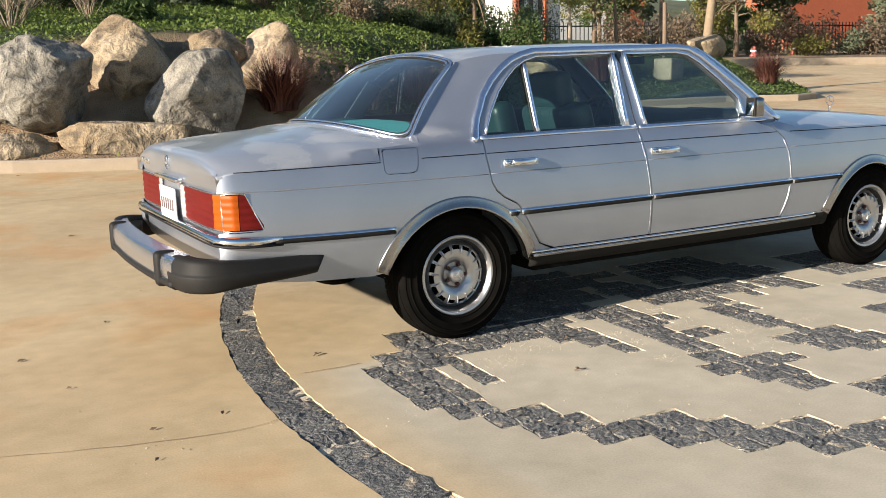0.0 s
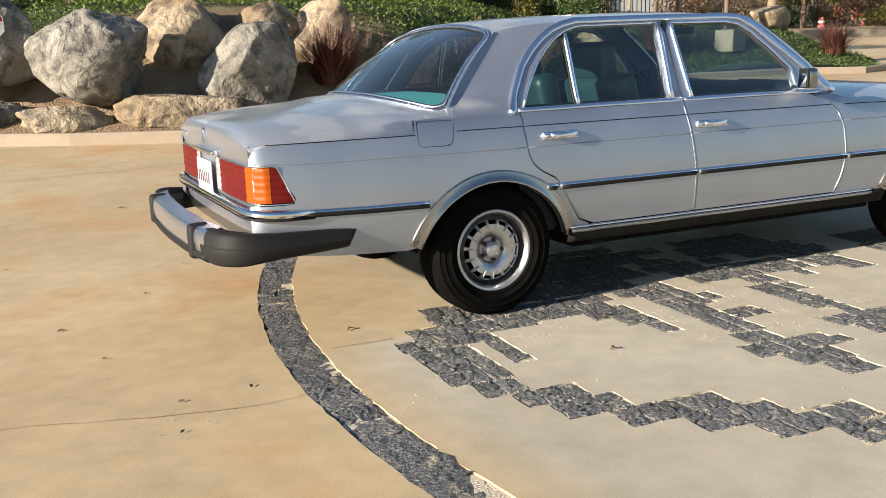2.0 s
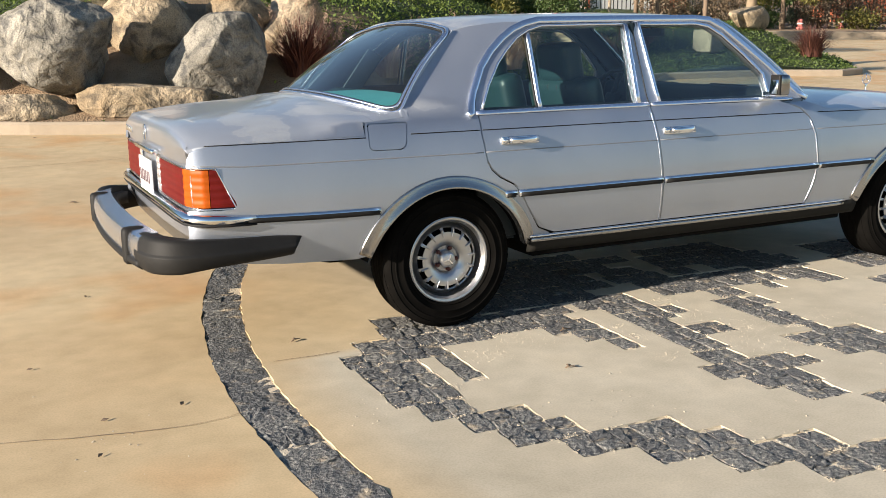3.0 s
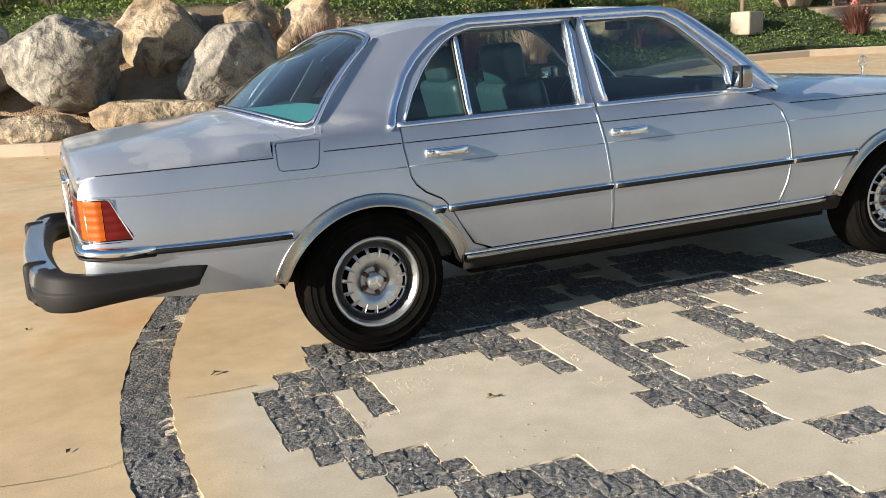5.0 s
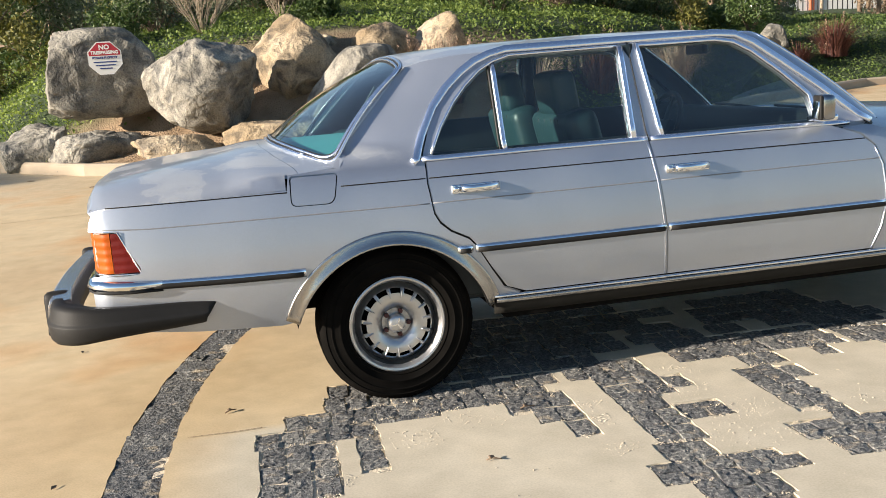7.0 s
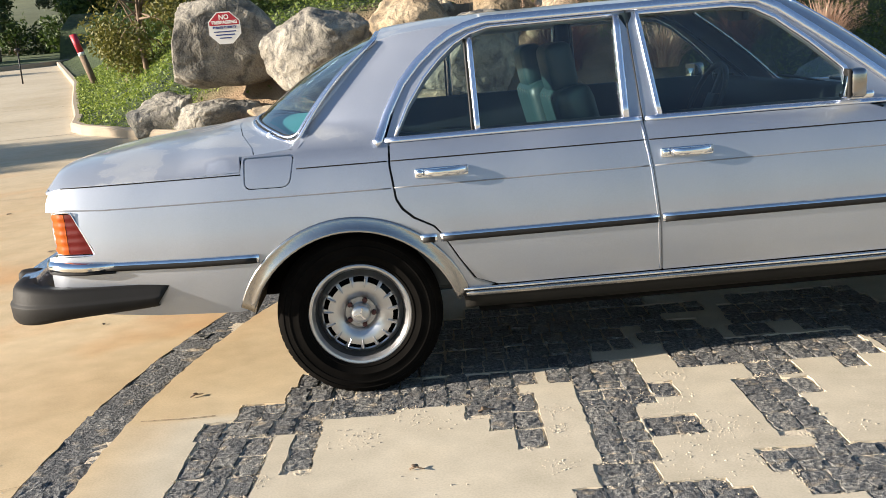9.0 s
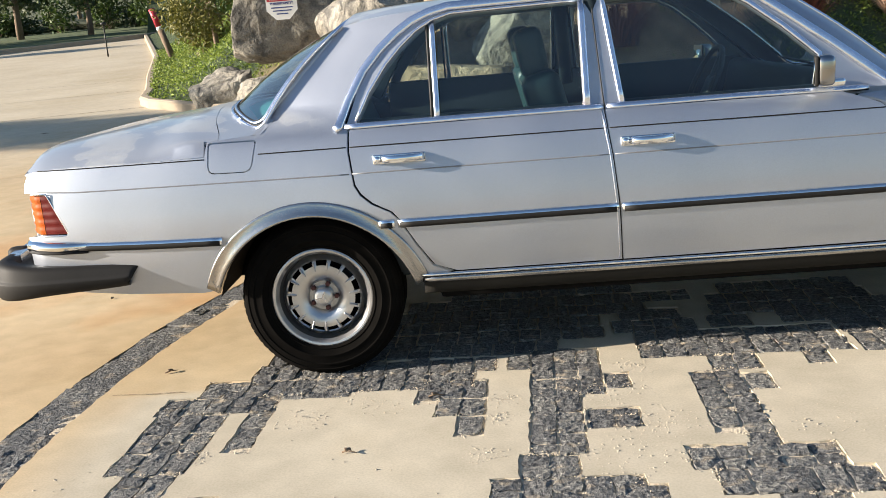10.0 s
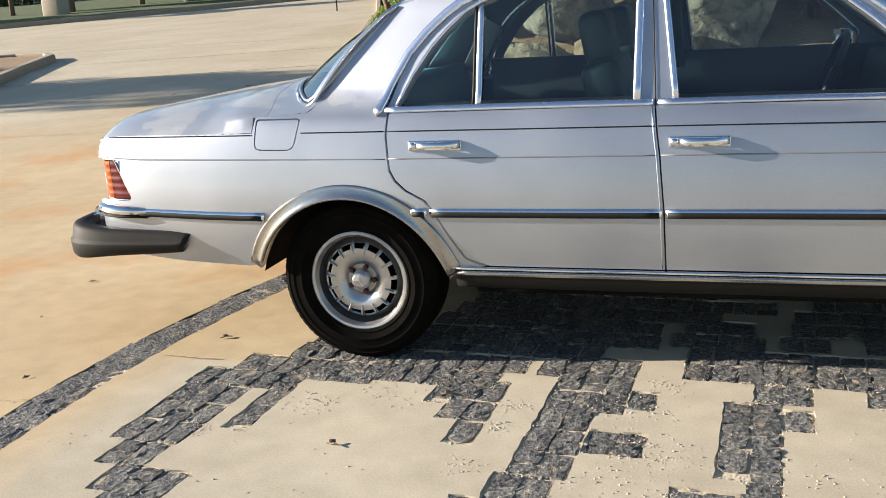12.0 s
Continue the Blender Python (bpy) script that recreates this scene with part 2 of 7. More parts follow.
def sett_mat():
    """Rough-split basalt: dark crystals, pale chips, now and then a sandy stone."""
    m, n, l, p = node_mat("basalt_sett")
    geo = n.new("ShaderNodeNewGeometry")
    oi = n.new("ShaderNodeObjectInfo")
    pos = geo.outputs["Position"]
    broad = tex(n, l, pos, scale=14, detail=6)
    chips = tex(n, l, pos, scale=70, detail=10)
    grain = tex(n, l, pos, scale=320, detail=3)
    base = ramp(n, l, chips, [(0.30, (0.048, 0.048, 0.050)), (0.48, (0.122, 0.122, 0.120)), (0.62, (0.215, 0.21, 0.198)), (0.74, (0.40, 0.385, 0.35))])
    sp = ramp(n, l, grain, [(0.36, (0.45, 0.45, 0.46)), (0.62, (1.35, 1.35, 1.33))])
    base = mixc(n, l, 0.8, base, sp, "MULTIPLY")
    tone = ramp(n, l, oi.outputs["Random"], [(0.0, (0.72, 0.73, 0.75)), (0.6, (1.05, 1.05, 1.05)), (1.0, (1.3, 1.28, 1.22))])
    base = mixc(n, l, 1.0, base, tone, "MULTIPLY")
    sandy = ramp(n, l, broad, [(0.58, (0, 0, 0)), (0.70, (0.75, 0.75, 0.75))])
    base = mixc(n, l, sandy, base, (0.40, 0.33, 0.235))
    l.new(base, p.inputs["Base Color"])
    p.inputs["Roughness"].default_value = 0.8
    h = n.new("ShaderNodeMath")
    h.operation = "MULTIPLY_ADD"
    l.new(chips, h.inputs[0])
    h.inputs[1].default_value = 3.0
    l.new(grain, h.inputs[2])
    h2 = n.new("ShaderNodeMath")
    h2.operation = "MULTIPLY_ADD"
    l.new(broad, h2.inputs[0])
    h2.inputs[1].default_value = 2.0
    l.new(h.outputs["Value"], h2.inputs[2])
    bump_to(n, l, p, h2.outputs["Value"], 1.0, 0.0050)
    return m


RING_X, RING_Y, RING_R = 5.59, -1.52, 6.61
M = dict(
    concrete=concrete_mat(),
    paint=paint_mat(),
    chrome=plain("chrome", (0.80, 0.82, 0.85), 0.10, 1.0, 0.06, 30, 0.03, 200),
    trim=plain("bright_trim", (0.76, 0.80, 0.90), 0.27, 1.0, 0.06, 30, 0.02, 200),
    dull_chrome=plain("dull_chrome", (0.40, 0.395, 0.39), 0.24, 1.0, 0.15, 12, 0.05, 90),
    alloy=plain("alloy", (0.50, 0.50, 0.51), 0.32, 0.9, 0.12, 25, 0.06, 150),
    dust_shade_alloy=plain("brake_dust_shade_alloy", (0.085, 0.083, 0.082), 0.5, 0.5, 0.4, 30),
    brake=plain("dusty_hub", (0.34, 0.35, 0.37), 0.3, 0.9, 0.5, 55),
    rusty=plain("rusty_bolt", (0.07, 0.022, 0.02), 0.6, 0.3, 0.3, 40),
    # chrome for the mirror shells, a dark reflection put into its colour
    mirror_chrome=plain("dark_chrome", (0.30, 0.31, 0.33), 0.16, 1.0, 0.15, 30),
    stripe=plain("grey_stripe", (0.17, 0.175, 0.185), 0.5),
    rubber=plain("rubber", (0.0125, 0.012, 0.0115), 0.64, 0, 0.35, 14, 0.06, 180, spec=0.22),
    tyre=plain("tyre_rubber", (0.006, 0.0055, 0.005), 0.95, 0, 0.6, 12, 0.06, 160, spec=0.02),
    dark=plain("dark_underside", (0.006, 0.006, 0.006), 0.95, 0, 0.2, spec=0.05),
    gap=plain("black_seal_and_gap", (0.008, 0.008, 0.008), 0.7),
    sill=plain("dusty_sill", (0.016, 0.015, 0.013), 0.75, 0.0, 0.3, 8, 0.08, spec=0.12),
    lens_red=plain("red_lens", (0.095, 0.005, 0.004), 0.5, 0, 0.25, 14, coat=0.03, spec=0.15),
    lens_amber=plain("amber_lens", (0.32, 0.062, 0.003), 0.5, 0, 0.25, 14, coat=0.03, spec=0.15),
    lens_clear=plain("clear_lens", (0.42, 0.38, 0.37), 0.15, 0, 0.1, 20, coat=0.6),
    plate=plain("plate_white", (0.75, 0.75, 0.74), 0.45, 0, 0.05),
    ink=plain("plate_ink", (0.12, 0.08, 0.09), 0.5),
    glass=glass_mat("window_glass", (0.74, 0.84, 0.82), 1.68, 0.003),
    glass_rear=glass_mat("rear_window_glass", (0.74, 0.90, 0.90), 1.65, 0.008),
    leather=plain("teal_leather", (0.013, 0.036, 0.040), 0.45, 0, 0.2, 12, 0.08, 60),
    leather_dark=plain("dark_teal_trim", (0.008, 0.016, 0.020), 0.55, 0, 0.2),
    shelf=plain("teal_shelf", (0.09, 0.36, 0.375), 0.7, 0, 0.15, 7),
    sett=sett_mat(),
    sand=plain("joint_sand", (0.56, 0.48, 0.36), 0.95, 0, 0.2, 20, 0.4, 120),
    block=plain("block_stone", (0.31, 0.265, 0.20), 0.85, 0, 0.22, 6, 0.25, 60),
    kerb=plain("kerb_concrete", (0.34, 0.275, 0.20), 0.85, 0, 0.18, 5, 0.2, 40),
    rock=rock_mat("granite", (0.135, 0.125, 0.105), (0.205, 0.19, 0.16), (0.29, 0.27, 0.23), 0.030),
    rock_warm=rock_mat("warm_granite", (0.20, 0.148, 0.09), (0.28, 0.218, 0.142), (0.37, 0.30, 0.212), 0.030),
    bank=bank_mat(),
    soil=plain("dry_soil", (0.26, 0.17, 0.095), 0.95, 0, 0.35, 4, 0.9, 18),
    bark=plain("bark", (0.17, 0.12, 0.08), 0.9, 0, 0.35, 14, 0.6, 30),
    bark_pale=plain("pale_bark", (0.36, 0.29, 0.21), 0.9, 0, 0.3, 12, 0.4, 30),
    bark_tan=plain("tan_bark", (0.24, 0.18, 0.115), 0.9, 0, 0.3, 12, 0.4, 30),
    leaf=leaf_mat("leaf", (0.022, 0.050, 0.010), (0.085, 0.125, 0.025)),
    # the same ground cover in three tones; sun and shade put into the colour
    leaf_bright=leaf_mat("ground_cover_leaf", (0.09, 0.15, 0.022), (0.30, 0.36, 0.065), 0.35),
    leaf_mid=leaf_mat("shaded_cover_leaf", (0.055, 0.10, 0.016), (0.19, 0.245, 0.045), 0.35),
    leaf_shade=leaf_mat("deep_shade_cover_leaf", (0.026, 0.055, 0.009), (0.115, 0.16, 0.032), 0.25),
    leaf_grey=leaf_mat("grey_leaf", (0.06, 0.08, 0.045), (0.16, 0.18, 0.10)),
    leaf_gold=leaf_mat("golden_leaf", (0.07, 0.075, 0.012), (0.20, 0.18, 0.035)),
    leaf_dark=leaf_mat("dark_leaf", (0.018, 0.035, 0.010), (0.06, 0.085, 0.022)),
    leaf_brown=leaf_mat("dry_brush_leaf", (0.09, 0.065, 0.04), (0.22, 0.16, 0.10)),
    grass_red=leaf_mat("red_grass", (0.045, 0.014, 0.012), (0.15, 0.055, 0.035)),
    plume=leaf_mat("grass_plume", (0.40, 0.24, 0.17), (0.58, 0.42, 0.30)),
    twig=plain("dry_twig", (0.30, 0.24, 0.17), 0.9, 0, 0.3),
    steel=plain("dark_iron", (0.03, 0.03, 0.03), 0.55, 0.6, 0.2),
    red=plain("red_paint", (0.42, 0.022, 0.04), 0.5, 0, 0.15),
    faded_red=plain("faded_red_paint", (0.42, 0.13, 0.11), 0.6, 0, 0.2),
    black=plain("black_paint", (0.02, 0.02, 0.02), 0.5, 0, 0.2),
    white=plain("white_paint", (0.78, 0.77, 0.74), 0.6, 0, 0.06),
    stucco=plain("white_stucco", (0.72, 0.70, 0.66), 0.9, 0, 0.06, 3, 0.1),
    brick_red=plain("red_cladding", (0.38, 0.10, 0.045), 0.85, 0, 0.15, 3),
    planter=plain("pale_planter", (0.43, 0.37, 0.285), 0.85, 0, 0.15, 4, 0.2),
)

# ---- building helpers ----
from mathutils.geometry import delaunay_2d_cdt


def part(name, bm, material, parent=None, label="", smooth=True):
    me = bpy.data.meshes.new(name)
    bm.to_mesh(me)
    bm.free()
    me.materials.append(material)
    if smooth:
        me.shade_smooth()
    ob = new(name, me)
    if parent is not None:
        ob.parent = parent
    if label:
        ob["label"] = label
    return ob


def part_data(name, verts, faces, material, parent=None, label="", normals=None):
    me = bpy.data.meshes.new(name)
    me.from_pydata([tuple(v) for v in verts], [], faces)
    me.update()
    me.materials.append(material)
    me.shade_smooth()
    if normals is not None:
        me.normals_split_custom_set_from_vertices([tuple(v) for v in normals])
    ob = new(name, me)
    if parent is not None:
        ob.parent = parent
    if label:
        ob["label"] = label
    return ob


def thing(name, label, category, group="", kind="", at=(0, 0, 0)):
    ob = new(name)
    ob.location = at
    return tagged(ob, label, category, group, kind)


def curve_of(table):
    """A smooth curve through (x, value) rows."""
    xs = [r[0] for r in table]
    vs = [r[1] for r in table]

    def f(x):
        if x <= xs[0]:
            return vs[0]
        if x >= xs[-1]:
            return vs[-1]
        i = max(k for k in range(len(xs) - 1) if xs[k] <= x)
        h = xs[i + 1] - xs[i]
        t = (x - xs[i]) / h
        d = (vs[i + 1] - vs[i]) / h
        d0 = (vs[i] - vs[i - 1]) / (xs[i] - xs[i - 1]) if i > 0 else d
        d1 = (vs[i + 2] - vs[i + 1]) / (xs[i + 2] - xs[i + 1]) if i + 2 < len(xs) else d
        m0 = 0 if d0 * d <= 0 else 2 * d0 * d / (d0 + d)
        m1 = 0 if d1 * d <= 0 else 2 * d1 * d / (d1 + d)
        if i == 0:
            m0 = d
        if i + 2 >= len(xs):
            m1 = d
        return ((2 * t**3 - 3 * t**2 + 1) * vs[i] + (t**3 - 2 * t**2 + t) * h * m0
                + (-2 * t**3 + 3 * t**2) * vs[i + 1] + (t**3 - t**2) * h * m1)
    return f


def resample(pts, step, closed=True):
    out = []
    n = len(pts)
    for i in range(n if closed else n - 1):
        a, b = Vector(pts[i]), Vector(pts[(i + 1) % n])
        k = max(1, int(math.ceil((b - a).length / step)))
        out += [a.lerp(b, j / k) for j in range(k)]
    if not closed:
        out.append(Vector(pts[-1]))
    return out


def rounded(pts, radius, steps=5):
    """A closed polygon with its corners rounded; radius: one number or one a corner."""
    out = []
    n = len(pts)
    for i in range(n):
        r = radius[i] if isinstance(radius, (list, tuple)) else radius
        p, a, b = Vector(pts[i]), Vector(pts[i - 1]), Vector(pts[(i + 1) % n])
        if r <= 0:
            out.append(p)
            continue
        u, v = (a - p), (b - p)
        ru, rv = min(r, u.length * 0.48), min(r, v.length * 0.48)
        s, e = p + u.normalized() * ru, p + v.normalized() * rv
        for k in range(steps + 1):
            t = k / steps
            out.append(s * (1 - t) ** 2 + p * 2 * t * (1 - t) + e * t**2)
    return out


def inside_poly(p, poly):
    c = False
    j = len(poly) - 1
    for i in range(len(poly)):
        a, b = poly[i], poly[j]
        if (a[1] > p[1]) != (b[1] > p[1]) and p[0] < (b[0] - a[0]) * (p[1] - a[1]) / (b[1] - a[1]) + a[0]:
            c = not c
        j = i
    return c


def near_edge(p, pts, d):
    return any((p - q).length_squared < d * d for q in pts)


def panel(name, outline, surf, material, parent, step=0.05, flange=0.018, label="", mirror=False, sign=1, lift=0.0, holes=()):
    """A sheet cut to an outline in two parameters and laid on surf(u, v), with its edges turned in."""
    edge = resample(outline, step)
    rings = [edge] + [resample(h, step) for h in holes]
    pts, edges = [], []
    for ring in rings:
        k = len(pts)
        pts += ring
        edges += [(k + i, k + (i + 1) % len(ring)) for i in range(len(ring))]
    us, vs = [p.x for p in edge], [p.y for p in edge]
    inner = []
    u = min(us) + step * 0.5
    while u < max(us):
        v = min(vs) + step * 0.5
        while v < max(vs):
            q = Vector((u, v))
            if inside_poly(q, edge) and not any(inside_poly(q, r) for r in rings[1:]) and not near_edge(q, pts, step * 0.55):
                inner.append(q)
            v += step
        u += step
    co, _, faces, _, _, _ = delaunay_2d_cdt([Vector((p[0], p[1])) for p in pts + inner], edges, [], 1, 1e-6)
    keep = []
    for f in faces:
        c = sum((co[i] for i in f), Vector((0, 0))) / len(f)
        if inside_poly(c, edge) and not any(inside_poly(c, r) for r in rings[1:]):
            keep.append(tuple(f))
    e = 0.004

    def at(u, v):
        p = Vector(surf(u, v))
        n = (Vector(surf(u + e, v)) - Vector(surf(u - e, v))).cross(Vector(surf(u, v + e)) - Vector(surf(u, v - e)))
        n = n.normalized() * sign if n.length > 1e-12 else Vector((0, 0, 1))
        return p + n * lift, n
    pn = [at(c.x, c.y) for c in co]
    verts, normals = [a for a, _ in pn], [b for _, b in pn]
    fs = []
    for f in keep:
        a, b, c = (verts[i] for i in f[:3])
        fs.append(f if (b - a).cross(c - a).dot(normals[f[0]]) > 0 else tuple(reversed(f)))
    if flange:
        count = {}
        for f in fs:
            for i in range(len(f)):
                k = (f[i], f[(i + 1) % len(f)])
                count[tuple(sorted(k))] = count.get(tuple(sorted(k)), []) + [k]
        inner_of = {}
        for k in count.values():
            if len(k) == 1:
                a, b = k[0]
                for i in (a, b):
                    if i not in inner_of:
                        verts.append(verts[i] - normals[i] * flange)
                        normals.append(normals[i])
                        inner_of[i] = len(verts) - 1
                fs.append((b, a, inner_of[a], inner_of[b]))
    if mirror:
        verts = [Vector((v[0], -v[1], v[2])) for v in verts]
        normals = [Vector((v[0], -v[1], v[2])) for v in normals]
        fs = [tuple(reversed(f)) for f in fs]
    return part_data(name, verts, fs, material, parent, label, normals)


def sweep(bm, pts, ups, profile, closed=False, caps=True):
    """A profile of (out, across) pairs carried along points; ups: the outward way at each."""
    n = len(pts)
    rows = []
    for i in range(n):
        a = pts[i - 1] if (closed or i > 0) else pts[i]
        b = pts[(i + 1) % n] if (closed or i < n - 1) else pts[i]
        t = (Vector(b) - Vector(a)).normalized()
        up = Vector(ups[i])
        up = (up - t * up.dot(t)).normalized()
        side = t.cross(up)
        rows.append([bm.verts.new(Vector(pts[i]) + up * o + side * s) for o, s in profile])
    m = len(profile)
    for i in range(n if closed else n - 1):
        r, q = rows[i], rows[(i + 1) % n]
        for k in range(m):
            bm.faces.new((r[k], r[(k + 1) % m], q[(k + 1) % m], q[k]))
    if caps and not closed:
        bm.faces.new(list(reversed(rows[0])))
        bm.faces.new(rows[-1])
    return bm


def lathe(bm, profile, segments, axis="y", centre=(0, 0, 0)):
    """Turn (radius, along) pairs about an axis through centre."""
    rows = []
    for s in range(segments):
        a = 2 * math.pi * s / segments
        row = []
        for r, h in profile:
            c, d = r * math.cos(a), r * math.sin(a)
            v = (c, h, d) if axis == "y" else (c, d, h)
            row.append(bm.verts.new(Vector(v) + Vector(centre)))
        rows.append(row)
    for s in range(segments):
        a, b = rows[s], rows[(s + 1) % segments]
        for k in range(len(profile) - 1):
            bm.faces.new((a[k], a[k + 1], b[k + 1], b[k]))
    bmesh.ops.remove_doubles(bm, verts=bm.verts, dist=1e-6)
    bmesh.ops.recalc_face_normals(bm, faces=bm.faces)
    return bm


def box(bm, centre, size, bevel=0.0, turn=None, segments=2):
    r = bmesh.ops.create_cube(bm, size=1.0)
    vs = r["verts"]
    bmesh.ops.scale(bm, vec=size, verts=vs)
    if bevel:
        es = list({e for v in vs for e in v.link_edges})
        g = bmesh.ops.bevel(bm, geom=es, offset=bevel, segments=segments, affect="EDGES", profile=0.6)
        vs = list({v for f in g["faces"] for v in f.verts} | {v for v in vs if v.is_valid})
    m = Matrix.Translation(centre) @ (turn.to_matrix().to_4x4() if turn else Matrix())
    bmesh.ops.transform(bm, matrix=m, verts=vs)
    return vs


def tube(bm, pts, radii, sides=6):
    """A round limb along points with a radius at each."""
    rows = []
    for i, p in enumerate(pts):
        a, b = Vector(pts[max(i - 1, 0)]), Vector(pts[min(i + 1, len(pts) - 1)])
        t = (b - a).normalized()
        u = t.orthogonal().normalized()
        w = t.cross(u)
        r = radii[i] if isinstance(radii, (list, tuple)) else radii
        rows.append([bm.verts.new(Vector(p) + (u * math.cos(2 * math.pi * k / sides) + w * math.sin(2 * math.pi * k / sides)) * r) for k in range(sides)])
    for a, b in zip(rows, rows[1:]):
        for k in range(sides):
            bm.faces.new((a[k], a[(k + 1) % sides], b[(k + 1) % sides], b[k]))
    bm.faces.new(list(reversed(rows[0])))
    bm.faces.new(rows[-1])
    return bm


def smooth01(t):
    t = max(0.0, min(1.0, t))
    return t * t * (3 - 2 * t)


def terrain(x, y):
    """The paved ground: level under the car, rising gently behind it."""
    z = 0.034 * max(0.0, y - 1.2) + 0.018 * max(0.0, y - 8.0)
    if 0 < y - 0.2 < 2.0:
        z = 0.034 * (y - 0.2) ** 2 / 4
    return z if y < 70 else 0.034 * 68.8 + 0.018 * 62 + 0.10 * (y - 70)

# ---- ground, kerbs, planted bank ----
def spread(lo, hi, fine_lo, fine_hi, fine, growth=1.35):
    out = list(np.arange(fine_lo, fine_hi + 1e-6, fine))
    s = fine
    while out[-1] < hi:
        s *= growth
        out.append(min(hi, out[-1] + s))
    s = fine
    while out[0] > lo:
        s *= growth
        out.insert(0, max(lo, out[0] - s))
    return [float(v) for v in out]


SETT_W, SETT_L, TURN = 0.0875, 0.158, radians(-3.0)
U, V = Vector((math.cos(TURN), math.sin(TURN), 0)), Vector((math.sin(TURN), -math.cos(TURN), 0))
# far corner of each block, its columns and its rows
BLOCKS = [
    (-0.28, -0.54, 5, 1), (-0.31, -0.695, 11, 1), (-0.48, -0.845, 12, 1), (-0.595, -0.995, 5, 1), (-0.16, -1.0, 3, 0.4), (-0.585, -1.15, 3, 3),
    (-0.245, -1.145, 1, 2.25), (0.36, -1.00, 1, 1.2), (0.445, -0.99, 1, 2), (0.53, -0.99, 1, 3.1),
    (-0.54, -1.63, 2, 1), (-0.46, -1.79, 3, 1), (-0.39, -1.95, 3, 1), (-0.25, -2.11, 5, 1), (-0.06, -2.265, 4, 1), (0.10, -2.42, 5, 1),
    (0.30, -2.58, 5, 1), (0.48, -2.74, 7, 1), (0.78, -2.90, 8, 1),
    (0.70, -0.75, 1, 1), (0.79, -0.70, 2, 6), (0.965, -0.72, 1, 3), (1.045, -1.00, 1, 0.95), (0.945, -1.32, 2, 1),
    (0.71, -1.64, 2, 1), (0.62, -1.79, 5, 1), (0.69, -1.945, 3, 1), (1.02, -1.87, 1, 0.6), (0.75, -2.10, 2, 1), (0.94, -2.30, 3, 1.2),
    (1.22, -0.56, 9, 1), (1.215, -0.715, 9, 1), (1.45, -0.88, 2, 1), (1.80, -0.86, 1, 1.1), (1.35, -1.05, 1, 3.3), (1.44, -1.03, 1, 4),
    (1.53, -1.08, 1, 1), (1.21, -1.645, 5, 1), (1.26, -1.80, 5, 1), (1.40, -1.955, 2, 0.6),
    (2.03, -0.56, 4, 1), (2.04, -0.715, 3, 1.4), (2.12, -0.93, 2, 0.8), (2.38, -1.10, 5, 1), (2.40, -1.25, 3, 1), (2.02, -1.52, 4, 1.4), (2.62, -0.62, 5, 2),
    (0.06, -0.39, 12, 1), (0.15, -0.235, 11, 1), (0.20, -0.08, 13, 1), (0.25, 0.075, 15, 1), (0.45, 0.23, 10, 1), (1.15, -0.40, 4, 1), (1.2, -0.24, 3, 1),
    (0.12, -0.545, 9, 1), (1.55, -0.40, 2, 1), (1.60, -0.24, 9, 1), (1.85, -0.40, 7, 1), (1.62, -0.08, 8, 1), (1.70, 0.075, 7, 1), (2.7, -0.30, 5, 2),
]
RECESS, RING_BAND = 0.007, 0.186


